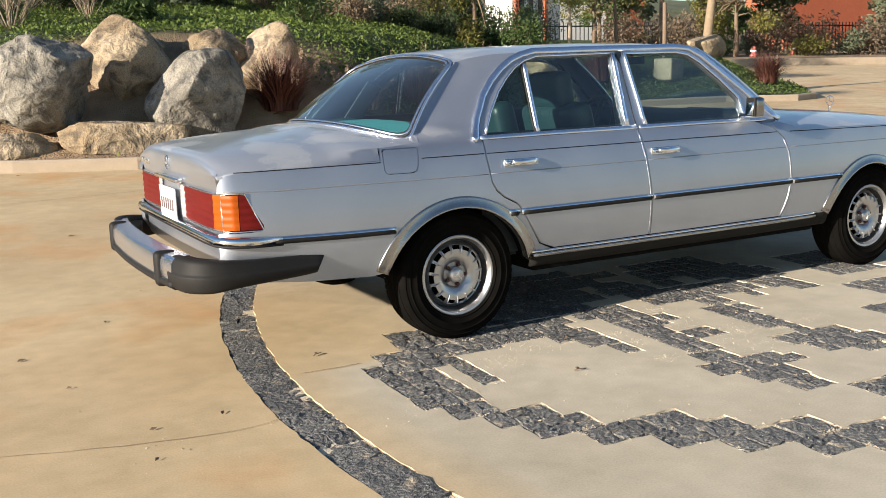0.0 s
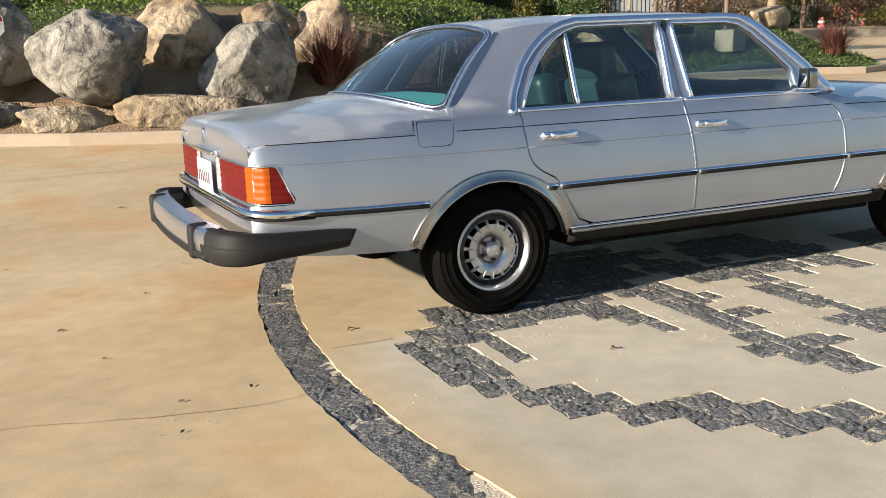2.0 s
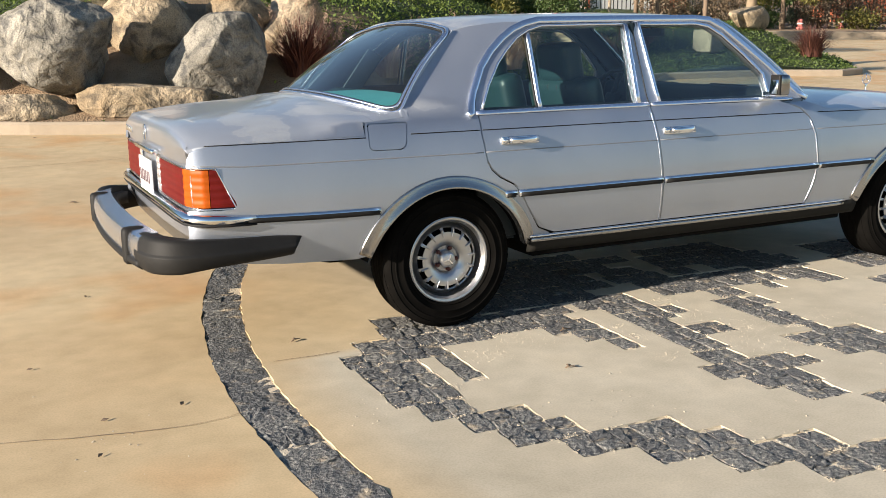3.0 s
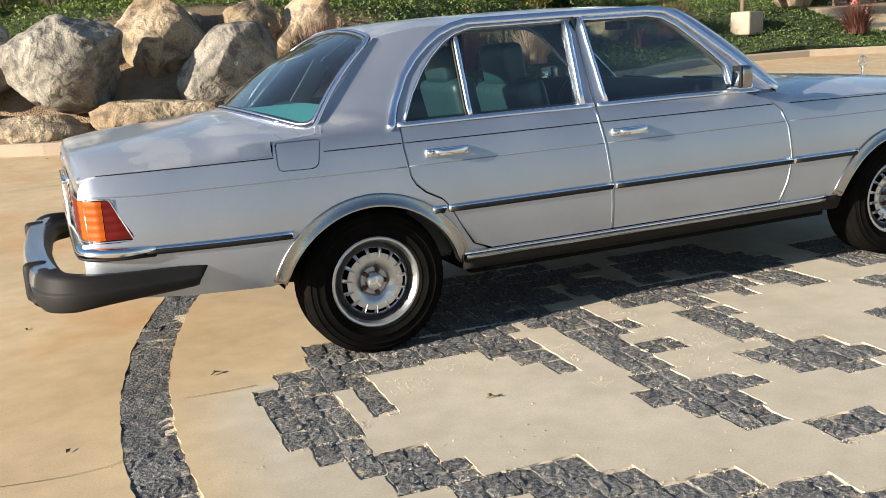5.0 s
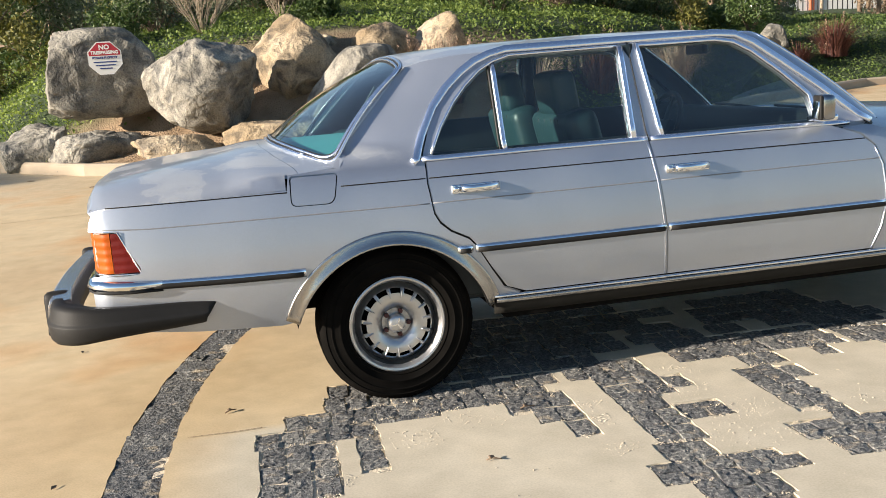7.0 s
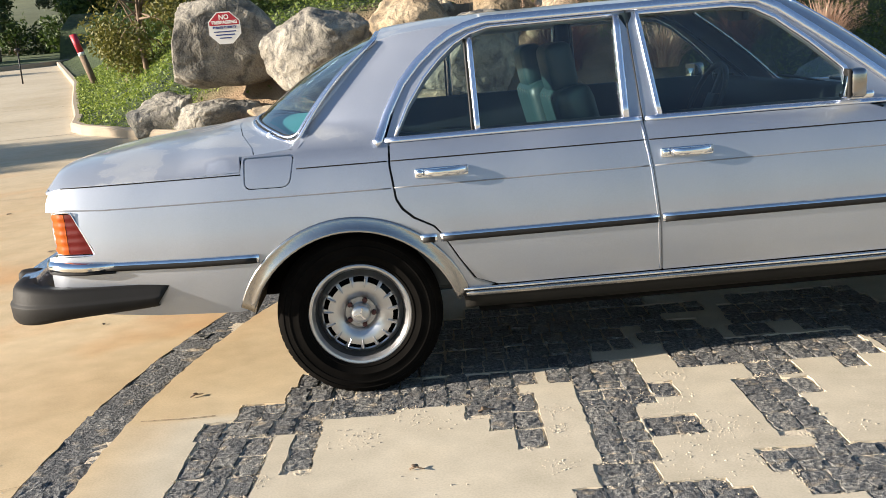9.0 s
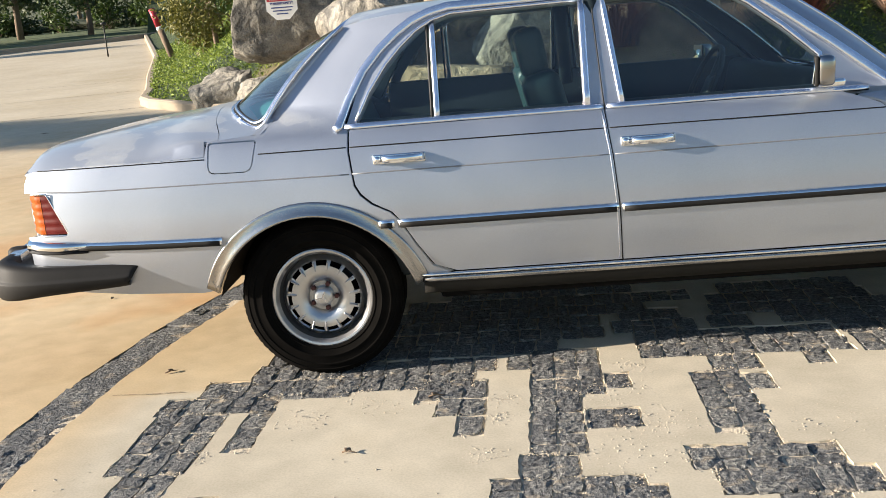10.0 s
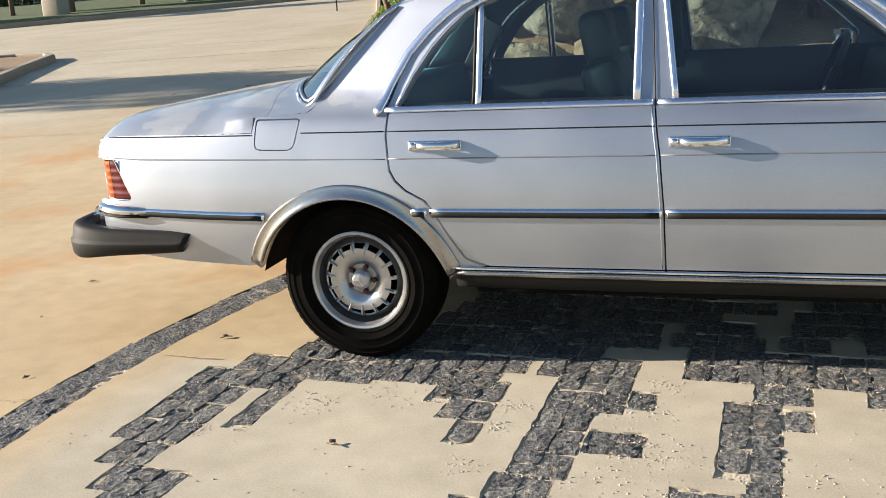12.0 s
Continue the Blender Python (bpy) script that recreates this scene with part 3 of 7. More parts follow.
def paved_ground():
    """The concrete sheet, let down by a finger's width, with ragged edges, where the setts lie."""
    rnd = random.Random(77)
    gx, gy = spread(-420, 420, -14, 22, 0.8), spread(-300, 520, -6, 30, 0.8)
    pts = [Vector((x, y)) for y in gy for x in gx]
    beds = []
    for cx, cy, cols, rows in BLOCKS:
        w, d = SETT_W * cols, SETT_L * rows
        loop = resample([(-0.004, -0.004, 0), (w + 0.004, -0.004, 0), (w + 0.004, d + 0.004, 0), (-0.004, d + 0.004, 0)], 0.045)
        ids = []
        for q in loop:
            p = Vector((cx, cy, 0)) + U * (q.x + rnd.uniform(-0.005, 0.005)) + V * (q.y + rnd.uniform(-0.005, 0.005))
            ids.append(len(pts))
            pts.append(Vector((p.x, p.y)))
        beds.append(ids[::-1])
    arc = [math.pi - 0.56 + 0.96 * k / 110 for k in range(111)]
    rim = {}
    for side_ in (-1, 1):
        for k, a in enumerate(arc):
            r = RING_R + side_ * (RING_BAND / 2) + rnd.uniform(-0.006, 0.006)
            rim[side_, k] = len(pts)
            pts.append(Vector((RING_X + r * math.cos(a), RING_Y + r * math.sin(a))))
    beds += [[rim[1, k], rim[1, k + 1], rim[-1, k + 1], rim[-1, k]] for k in range(len(arc) - 1)]
    co, _, faces, _, _, origin = delaunay_2d_cdt(pts, [], beds, 0, 1e-5)
    verts, out, mats, made = [], [], [], {}

    def vert(i, low):
        if (i, low) not in made:
            made[i, low] = len(verts)
            verts.append((co[i].x, co[i].y, terrain(co[i].x, co[i].y) - (RECESS if low else 0)))
        return made[i, low]
    edges = {}
    for f, o in zip(faces, origin):
        f = list(f)
        u, v = co[f[1]] - co[f[0]], co[f[2]] - co[f[0]]
        if u.x * v.y - u.y * v.x < 0:
            f.reverse()
        low = len(o) > 0
        out.append([vert(i, low) for i in f])
        mats.append(1 if low else 0)
        for k in range(len(f)):
            edges.setdefault((min(f[k], f[(k + 1) % len(f)]), max(f[k], f[(k + 1) % len(f)])), []).append((low, f[k], f[(k + 1) % len(f)]))
    for pair in edges.values():
        if len(pair) == 2 and pair[0][0] != pair[1][0]:
            _, i, j = pair[0] if not pair[0][0] else pair[1]
            k = len(verts)
            for q, low in ((i, 0), (i, 1), (j, 1), (j, 0)):
                verts.append((co[q].x, co[q].y, terrain(co[q].x, co[q].y) - RECESS * low))
            out.append([k, k + 1, k + 2, k + 3])
            mats.append(0)
    ob = part_data("ground", verts, out, M["concrete"])
    ob.data.materials.append(M["sand"])
    ob.data.polygons.foreach_set("material_index", mats)
    return ob


ground = paved_ground()
tagged(ground, "tan poured concrete drive with rusty stains", "ground", kind="structure")

KERB = [(-15.5, 42), (-8.8, 23.5), (-6.55, 16.3), (-5.45, 13.0), (-5.1, 11.7), (-4.75, 11.1), (-3.7, 10.05), (-2.4, 8.85), (-1.2, 8.25), (0.2, 7.75),
        (2.5, 7.6), (5.5, 8.6), (9.0, 11.0), (12.0, 12.3), (15.0, 12.3), (16.8, 11.7), (17.8, 12.0), (19.5, 13.8), (23, 18), (34, 33)]
KERB_LINE = resample([Vector((*p, 0)) for p in KERB], 0.5, closed=False)


def kerb_distance(x, y):
    p = Vector((x, y, 0))
    return min((p - q).length for q in KERB_LINE)


def bank(x, y):
    d = kerb_distance(x, y)
    h = 0.10 + (1.55 - 0.75 * smooth01((x - 6.5) / 5)) * smooth01((d - 0.15) / 2.9) + (0.06 + 0.08 * smooth01((12 - x) / 5)) * max(0, min(d, 7.5) - 2.8)
    h += 0.30 * math.exp(-((x - 15) ** 2 + (y - 14.4) ** 2) / 5.5)
    return terrain(x, y) + h + 0.10 * noise.noise((x * 0.7, y * 0.7, 0)) * min(1, d)


bed_outline = [(p.x, p.y + 0.06) for p in KERB_LINE] + [(34, 46), (0, 50), (-17, 50)]
bed = panel("planting_bed", bed_outline, lambda u, v: (u, v, bank(u, v)), M["bank"], None, step=0.5, flange=0.25, sign=1)
tagged(bed, "bare brown soil bank behind the kerb", "soil bank", kind="structure")


def kerb(name, line, width, height, label):
    bm = bmesh.new()
    pts = [Vector((p.x, p.y, terrain(p.x, p.y))) for p in line]
    prof = [(-0.10, -width / 2), (height - 0.02, -width / 2), (height, -width / 2 + 0.02), (height, width / 2 - 0.03),
            (height - 0.03, width / 2), (-0.10, width / 2)]
    sweep(bm, pts, [(0, 0, 1)] * len(pts), prof)
    bmesh.ops.recalc_face_normals(bm, faces=bm.faces)
    ob = part(name, bm, M["kerb"], smooth=False)
    return tagged(ob, label, "kerb", kind="structure")


kerb("kerb_1", KERB_LINE, 0.16, 0.15, "tan concrete kerb round the planted bank")
left_line = resample([Vector((x, y, 0)) for x, y in ((-9.8, 7.0), (-11.2, 9.8), (-12.3, 12.0), (-13.0, 13.5), (-13.3, 14.2), (-13.8, 14.7), (-14.7, 14.8), (-18, 13.6), (-28, 10))], 0.7, closed=False)
kerb("kerb_2", left_line, 0.2, 0.17, "pale concrete kerb of a small island")
far_line = resample([Vector((x, y, 0)) for x, y in ((-60, 6), (-40, 20.5), (-27.6, 29.8), (-22.2, 34.1), (-16, 40), (-11, 50), (-8, 62))], 2, closed=False)
kerb("kerb_3", far_line, 0.3, 0.2, "pale kerb along the far lawn")
right_line = resample([Vector((x, y, 0)) for x, y in ((30, 31), (38, 28.5), (50, 24), (70, 18))], 2, closed=False)
kerb("kerb_4", right_line, 0.3, 0.35, "low tan edging of the far planting")

# ---- dark stone setts let into the concrete ----
def sett_mesh(seed, w, l, h, nx=4, ny=4, chip=1.0):
    """A rough-split stone: chipped uneven rim, hollow and hump on its face."""
    rnd = random.Random(seed)
    bm = bmesh.new()
    grid = [[None] * (ny + 1) for _ in range(nx + 1)]
    sx_, sy_ = rnd.uniform(-0.03, 0.03), rnd.uniform(-0.03, 0.03)
    for i in range(nx + 1):
        for j in range(ny + 1):
            x, y = (i / nx - 0.5) * w, (j / ny - 0.5) * l
            rim = i in (0, nx) or j in (0, ny)
            corner = i in (0, nx) and j in (0, ny)
            z = h + rnd.uniform(-0.0030, 0.0030) + x * sx_ + y * sy_ - (rnd.choice((0.0, 0.001, 0.002, 0.0035)) if rim else 0)
            e = 0.0042 if rim else 0.006
            pull = 1 - chip * rnd.uniform(0.02, 0.10) if corner else 1.0
            grid[i][j] = bm.verts.new((x * pull + rnd.uniform(-e, e) * 0.8, y * pull + rnd.uniform(-e, e), max(z, 0.0024)))
    for i in range(nx):
        for j in range(ny):
            bm.faces.new((grid[i][j], grid[i + 1][j], grid[i + 1][j + 1], grid[i][j + 1]))
    edge_ = [grid[i][0] for i in range(nx)] + [grid[nx][j] for j in range(ny)] + [grid[i][ny] for i in range(nx, 0, -1)] + [grid[0][j] for j in range(ny, 0, -1)]
    low = [bm.verts.new((v.co.x * 1.02, v.co.y * 1.02, -0.03)) for v in edge_]
    for k in range(len(edge_)):
        bm.faces.new((edge_[k], low[k], low[(k + 1) % len(edge_)], edge_[(k + 1) % len(edge_)]))
    bmesh.ops.recalc_face_normals(bm, faces=bm.faces)
    me = bpy.data.meshes.new("sett")
    bm.to_mesh(me)
    bm.free()
    me.materials.append(M["sett"])
    return me


setts = thing("sett_pattern", "dark grey basalt setts in sandy joints forming a stepped emblem", "paving", kind="structure")
SETT_MESHES = [sett_mesh(k, SETT_W * 0.92, SETT_L * 0.95, 0.0056 + 0.0010 * (k % 3), 4, 5) for k in range(9)]
CUBE_MESHES = [sett_mesh(20 + k, SETT_W * 0.92, SETT_L * 0.465, 0.0054 + 0.0010 * (k % 4)) for k in range(12)]
sett_rnd = random.Random(5)
n_sett, rest_v, rest_f = 0, [], []
for cx, cy, cols, rows in BLOCKS:
    full = int(math.ceil(rows))
    for r in range(full):
        part_row = min(1.0, rows - r)
        if part_row < 0.3:
            continue
        for c in range(cols):
            p = Vector((cx, cy, 0)) + U * (SETT_W * (c + 0.5)) + V * (SETT_L * (r + 0.5 * part_row))
            p += Vector((sett_rnd.uniform(-0.003, 0.003), sett_rnd.uniform(-0.005, 0.005), 0))
            cut = part_row > 0.9 and sett_rnd.random() < 0.42
            shift = sett_rnd.uniform(-0.012, 0.012) if cut else 0.0
            pieces = [(-SETT_L * 0.25 + shift / 2, 1 + 2 * shift / SETT_L), (SETT_L * 0.25 + shift / 2, 1 - 2 * shift / SETT_L)] if cut else [(0.0, part_row)]
            for off_, long_ in pieces:
                q = p + V * off_
                stone = (CUBE_MESHES[sett_rnd.randrange(12)], sett_rnd.uniform(0.94, 1.02), long_ * sett_rnd.uniform(0.94, 1.01)) if cut else (SETT_MESHES[sett_rnd.randrange(9)], sett_rnd.uniform(0.95, 1.02), long_ * sett_rnd.uniform(0.93, 1.01))
                m = (Matrix.Translation((q.x, q.y, terrain(q.x, q.y) - 0.0068 + sett_rnd.uniform(-0.002, 0.0025)))
                     @ Euler((sett_rnd.uniform(-0.02, 0.02), sett_rnd.uniform(-0.03, 0.03), TURN + sett_rnd.uniform(-0.03, 0.03) + (math.pi if sett_rnd.random() < 0.5 else 0))).to_matrix().to_4x4()
                     @ Matrix.Diagonal((stone[1], stone[2], sett_rnd.uniform(0.85, 1.15), 1)))
                if n_sett < 400 and cy < -0.5 and cx < 2.3:
                    ob = new("sett", stone[0])
                    ob.matrix_world = m
                    ob.parent = setts
                    n_sett += 1
                else:
                    i0 = len(rest_v)
                    rest_v += [m @ v.co for v in stone[0].vertices]
                    rest_f += [tuple(i0 + i for i in f.vertices) for f in stone[0].polygons]
me = bpy.data.meshes.new("sett_field")
me.from_pydata([tuple(v) for v in rest_v], [], rest_f)
me.materials.append(M["sett"])
field = new("sett_field", me)
field.parent = setts
tagged(field, "dark setts in the shade under the car", kind="stuff")

ring = thing("sett_ring", "curved band of dark grey basalt setts", "paving", kind="structure")
RING_MESHES = [sett_mesh(40 + k, 0.172, 0.187, 0.0070 + 0.001 * (k % 3), 6, 6, 0.4) for k in range(6)]
a = math.pi - 0.62
while a < math.pi + 0.42:
    step = sett_rnd.choice((0.11, 0.13, 0.17, 0.20)) / RING_R
    m = a + step / 2
    widths = (1.0,) if sett_rnd.random() < 0.6 or step * RING_R > 0.15 else (sett_rnd.uniform(0.4, 0.6),)
    widths = widths if len(widths) == 1 and widths[0] == 1.0 else (widths[0], 1 - widths[0])
    out_ = -0.5
    for w_ in widths:
        r_ = RING_R - (out_ + w_ / 2) * 0.182
        out_ += w_
        x, y = RING_X + r_ * math.cos(m), RING_Y + r_ * math.sin(m)
        if -4.4 < y < 2.4:
            ob = new("sett", RING_MESHES[sett_rnd.randrange(6)])
            ob.location = (x, y, terrain(x, y) - 0.0105 + sett_rnd.uniform(-0.0015, 0.003))
            ob.rotation_euler = (sett_rnd.uniform(-0.03, 0.03), sett_rnd.uniform(-0.03, 0.03), m + sett_rnd.uniform(-0.05, 0.05) + (math.pi if sett_rnd.random() < 0.5 else 0))
            ob.scale = (w_ * sett_rnd.uniform(0.98, 1.10), step * RING_R / 0.187 * 1.01, 1)
            ob.parent = ring
    a += step

# ---- boulders on the bank ----
def boulder(at, size, turn, seed, material, label, cuts=9, rough=0.06, top=None, sub=5, block=0.85):
    rnd = random.Random(seed)
    bm = bmesh.new()
    bmesh.ops.create_icosphere(bm, subdivisions=sub, radius=1.0)
    planes = []
    for _ in range(cuts + 1):
        n = Vector((rnd.uniform(-1, 1), rnd.uniform(-1, 1), rnd.uniform(-0.3, 1))).normalized()
        planes.append((n, rnd.uniform(0.62, 0.86)))
    planes += [(Vector(n).normalized(), d) for n, d in (top or ())]
    off = Vector((rnd.uniform(0, 50), rnd.uniform(0, 50), rnd.uniform(0, 50)))
    for v in bm.verts:
        p = Vector([math.copysign(abs(c) ** block, c) for c in v.co])
        p *= 1.0 / max(0.9, p.length) ** 0.35
        for n, d in planes:
            k = p.dot(n) - d
            if k > 0:
                p -= n * k * 0.9
        q = p + off
        f = noise.fractal(q * 1.3, 0.9, 2.1, 5) * rough * 1.15 + noise.ridged_multi_fractal(q * 2.6, 0.9, 2.2, 4, 1.0, 2.0) * rough * 0.6
        f += noise.noise(q * 9) * rough * 0.22 + noise.noise(q * 22) * rough * 0.10
        p += p.normalized() * (f - rough * 0.3)
        v.co = p
    lo = min(v.co.z for v in bm.verts)
    hi = max(v.co.z for v in bm.verts)
    wx = max(abs(v.co.x) for v in bm.verts)
    wy = max(abs(v.co.y) for v in bm.verts)
    for v in bm.verts:
        v.co = Vector((v.co.x / wx * size[0] / 2, v.co.y / wy * size[1] / 2, (v.co.z - lo) / (hi - lo) * size[2]))
    ob = part("boulder", bm, material)
    ob.matrix_world = pose(*at, *turn)
    return tagged(ob, label, "boulder", "boulders on the bank")


G1, G2 = M["rock"], M["rock_warm"]
boulder((-2.15, 9.75, 0.98), (1.60, 1.25, 1.27), (0, -2, 8), 3, G1, "large blocky tan granite boulder bearing a sign", 7, 0.05,
        [((-1, 0, 0.1), 0.72), ((1, -0.1, 0), 0.75), ((0, -1, 0.12), 0.62), ((0.1, 0, 1), 0.66), ((0.8, 0, 0.8), 0.9)], block=0.5)
boulder((-0.98, 8.95, 0.72), (1.62, 1.2, 1.27), (0, 14, -10), 11, G1, "large rounded grey granite boulder with crevices", 8, 0.06,
        [((0.1, -0.3, 1), 0.72), ((-0.8, -0.4, 0.75), 0.66), ((1, -0.3, -0.1), 0.74)])
boulder((0.55, 9.80, 0.79), (1.60, 1.2, 1.52), (0, 0, 20), 7, G2, "tan peaked granite boulder behind the others", 7, 0.05,
        [((-0.75, -0.3, 0.75), 0.58), ((0.7, -0.2, 0.7), 0.62), ((0, -1, 0.1), 0.7)])
boulder((1.25, 8.60, 0.46), (1.55, 1.2, 1.32), (0, 6, -14), 21, G1, "grey angular granite boulder with a pale lit face", 7, 0.05,
        [((-0.8, -0.5, 0.55), 0.5), ((0.8, -0.3, 0.45), 0.62), ((-0.1, -0.1, 1), 0.74), ((0.62, -0.75, 0.12), 0.42)])
boulder((0.20, 8.55, 0.30), (1.75, 1.15, 0.52), (0, 4, -8), 31, G2, "low flat-topped tan boulder at the kerb", 6, 0.05, [((0, -0.12, 1), 0.42), ((0, -1, 0.2), 0.6), ((0.1, 0.1, 1), 0.45)], block=0.6)
boulder((1.80, 9.75, 1.46), (1.15, 0.8, 0.66), (0, 10, 10), 37, G2, "orange-tan cracked boulder lying on others", 8, 0.08, sub=4)
boulder((2.55, 9.7, 0.95), (1.00, 0.9, 1.28), (0, 12, 0), 43, G2, "tan pointed boulder leaning on the bank", 6, 0.05,
        [((-0.8, -0.3, 0.7), 0.5), ((0.8, 0, 0.6), 0.55)], sub=4)
boulder((-3.15, 10.02, 0.26), (1.05, 0.9, 0.72), (0, -8, 0), 51, G1, "low grey boulder at the kerb", 14, 0.10, sub=5, block=0.5)
boulder((-2.30, 9.40, 0.26), (1.35, 0.85, 0.62), (0, -14, 10), 57, G1, "low grey boulder sunk in the soil", 14, 0.10, [((0.5, -0.2, 1), 0.5)], sub=5, block=0.5)
boulder((-1.22, 8.68, 0.33), (1.25, 0.55, 0.40), (0, 0, -6), 61, G2, "small mottled rock below the boulders", 10, 0.10, sub=4, block=0.6)
boulder((1.02, 10.4, 1.40), (0.7, 0.6, 0.6), (0, 0, 0), 67, G2, "small tan rock between the boulders", 6, 0.06, sub=4)
boulder((16.4, 14.4, bank(16.4, 14.4) - 0.08), (1.5, 0.6, 0.70), (0, 8, 10), 71, G2, "weathered tan boulder lying on the mound", 7, 0.05, [((-0.6, -0.2, 0.8), 0.5)], sub=4)
boulder((10.4, 13.6, bank(10.4, 13.6) - 0.15), (1.0, 0.8, 0.6), (0, 0, 0), 73, G2, "small tan rock in the ground cover", 6, 0.06, sub=4)
boulder((11.4, 14.6, bank(11.4, 14.6) - 0.15), (0.9, 0.8, 0.65), (0, 0, 30), 79, G1, "small grey rock in the ground cover", 6, 0.06, sub=4)
boulder((-27, 44, 2.0), (1.9, 1.4, 1.3), (0, 0, 0), 83, G1, "grey rock on the far lawn", 6, 0.06, sub=3)

# ---- the silver saloon: x runs from the rear axle to the front, the near side is at -y ----
car = thing("car", "weathered silver four-door saloon of the seventies with chrome trim", "car")
SIDE_P = curve_of([(0.16, 0.74), (0.25, 0.810), (0.31, 0.853), (0.40, 0.884), (0.48, 0.899), (0.55, 0.906), (0.62, 0.908), (0.74, 0.896), (0.83, 0.878),
                   (0.885, 0.862), (0.93, 0.843), (0.955, 0.826), (0.985, 0.806), (1.10, 0.766), (1.25, 0.714), (1.36, 0.676), (1.40, 0.655)])
WIDE = curve_of([(-1.16, 0.830), (-1.12, 0.885), (-1.06, 0.918), (-0.95, 0.938), (-0.7, 0.958), (-0.3, 0.976), (0.2, 0.989), (1.1, 0.998), (1.7, 0.996), (2.2, 0.989),
                 (2.9, 0.965), (3.4, 0.932), (3.7, 0.89), (3.86, 0.83)])
HOUSE = curve_of([(-0.2, 0.975), (0.3, 0.99), (1.0, 1.0), (1.6, 0.985), (2.3, 0.96)])


def half_width(x, z):
    k = smooth01((z - 0.93) / 0.06)
    y = SIDE_P(z) * (WIDE(x) * (1 - k) + HOUSE(x) * k)
    # the rear pillar turns in towards the back window
    if z > 0.93:
        d = x - (-0.205 + (z - 0.955) * 0.98)
        if d < 0.38:
            y -= (0.075 + 0.05 * max(0, z - 0.955)) * (1 - max(0, d) / 0.38) ** 1.5 * smooth01((z - 0.953) / 0.05)
    return y


def side(x, z):
    return (x, -half_width(x, z), z)


def side_n(x, z):
    e = 0.004
    n = (Vector(side(x + e, z)) - Vector(side(x - e, z))).cross(Vector(side(x, z + e)) - Vector(side(x, z - e)))
    return n.normalized()


ARCH_Z, ARCH_R = 0.25, 0.402
WB = 2.965


def arch(cx, r, a0, a1, n=18):
    """The wheel opening, a little longer towards the rear."""
    return [(cx - 0.010 + 1.0 * r * math.cos(radians(a0 + (a1 - a0) * k / n)), ARCH_Z + r * math.sin(radians(a0 + (a1 - a0) * k / n))) for k in range(n + 1)]


PAINT = M["paint"]
LINE_Z = 0.886
TAIL = curve_of([(-1.15, 0.850), (-1.12, 0.864), (-1.06, 0.877), (-0.95, 0.885), (-0.85, LINE_Z), (4, LINE_Z)])
rear_gap = [(0.515, 0.392), (0.440, 0.425), (0.384, 0.513), (0.328, 0.609), (0.300, 0.640), (0.230, 0.676), (0.190, 0.712), (0.170, 0.750), (0.156, 0.872), (0.160, 0.953)]
pillar_front = [(0.140, 0.960), (0.178, 1.05), (0.240, 1.156), (0.305, 1.228), (0.373, 1.285), (0.435, 1.325), (0.50, 1.350), (0.56, 1.362)]
quarter = ([(-0.452, 0.372)] + arch(0, ARCH_R, 161, 19) + rear_gap + pillar_front
           + [(0.35, 1.357), (0.22, 1.340), (0.142, 1.318), (-0.198, 0.962)] + [(x, 0.946 + 0.012 * smooth01((x + 0.375) / 0.2)) for x in (-0.215, -0.25, -0.3, -0.375)] + [(-0.385, 0.890)]
           + [(-0.6, LINE_Z), (-0.85, LINE_Z), (-0.95, TAIL(-0.95)), (-1.03, TAIL(-1.03)), (-1.08, TAIL(-1.08) - 0.003), (-1.105, TAIL(-1.105) - 0.012), (-1.118, 0.830), (-1.122, 0.800), (-1.035, 0.796), (-1.022, 0.788), (-0.948, 0.660), (-0.945, 0.645), (-0.955, 0.632),
              (-1.00, 0.628), (-1.13, 0.628), (-1.13, 0.52), (-1.08, 0.44), (-0.95, 0.405), (-0.75, 0.385)])
fuel = rounded([(-0.372, 0.832), (-0.212, 0.830), (-0.190, 0.936), (-0.366, 0.936)], [0.025, 0.03, 0.012, 0.012])
fuel_hole = rounded([(-0.376, 0.828), (-0.208, 0.826), (-0.185, 0.941), (-0.371, 0.941)], [0.027, 0.033, 0.012, 0.012])
rear_door = [(0.530, 0.400), (0.449, 0.430), (0.392, 0.513), (0.336, 0.609), (0.307, 0.646), (0.238, 0.682), (0.198, 0.718), (0.178, 0.754), (0.164, 0.872), (0.167, 0.950),
             (1.108, 0.954), (1.116, 0.87), (1.126, 0.793), (1.141, 0.605), (1.146, 0.40)]
front_door = [(1.152, 0.40), (1.147, 0.605), (1.132, 0.793), (1.122, 0.87), (1.114, 0.954), (1.97, 0.950), (2.09, 0.905), (2.155, 0.85), (2.185, 0.77), (2.195, 0.612), (2.175, 0.50), (2.135, 0.40)]
fender = ([(2.141, 0.385), (2.181, 0.50), (2.201, 0.612), (2.191, 0.77), (2.161, 0.855), (2.098, 0.912), (2.02, 0.938), (2.14, 0.945), (2.30, LINE_Z + 0.012), (2.6, LINE_Z), (3.2, LINE_Z - 0.01), (3.70, LINE_Z - 0.03), (3.84, 0.83),
           (3.84, 0.5), (3.70, 0.42), (3.42, 0.385)] + arch(WB - 0.03, 0.405, 19, 161))

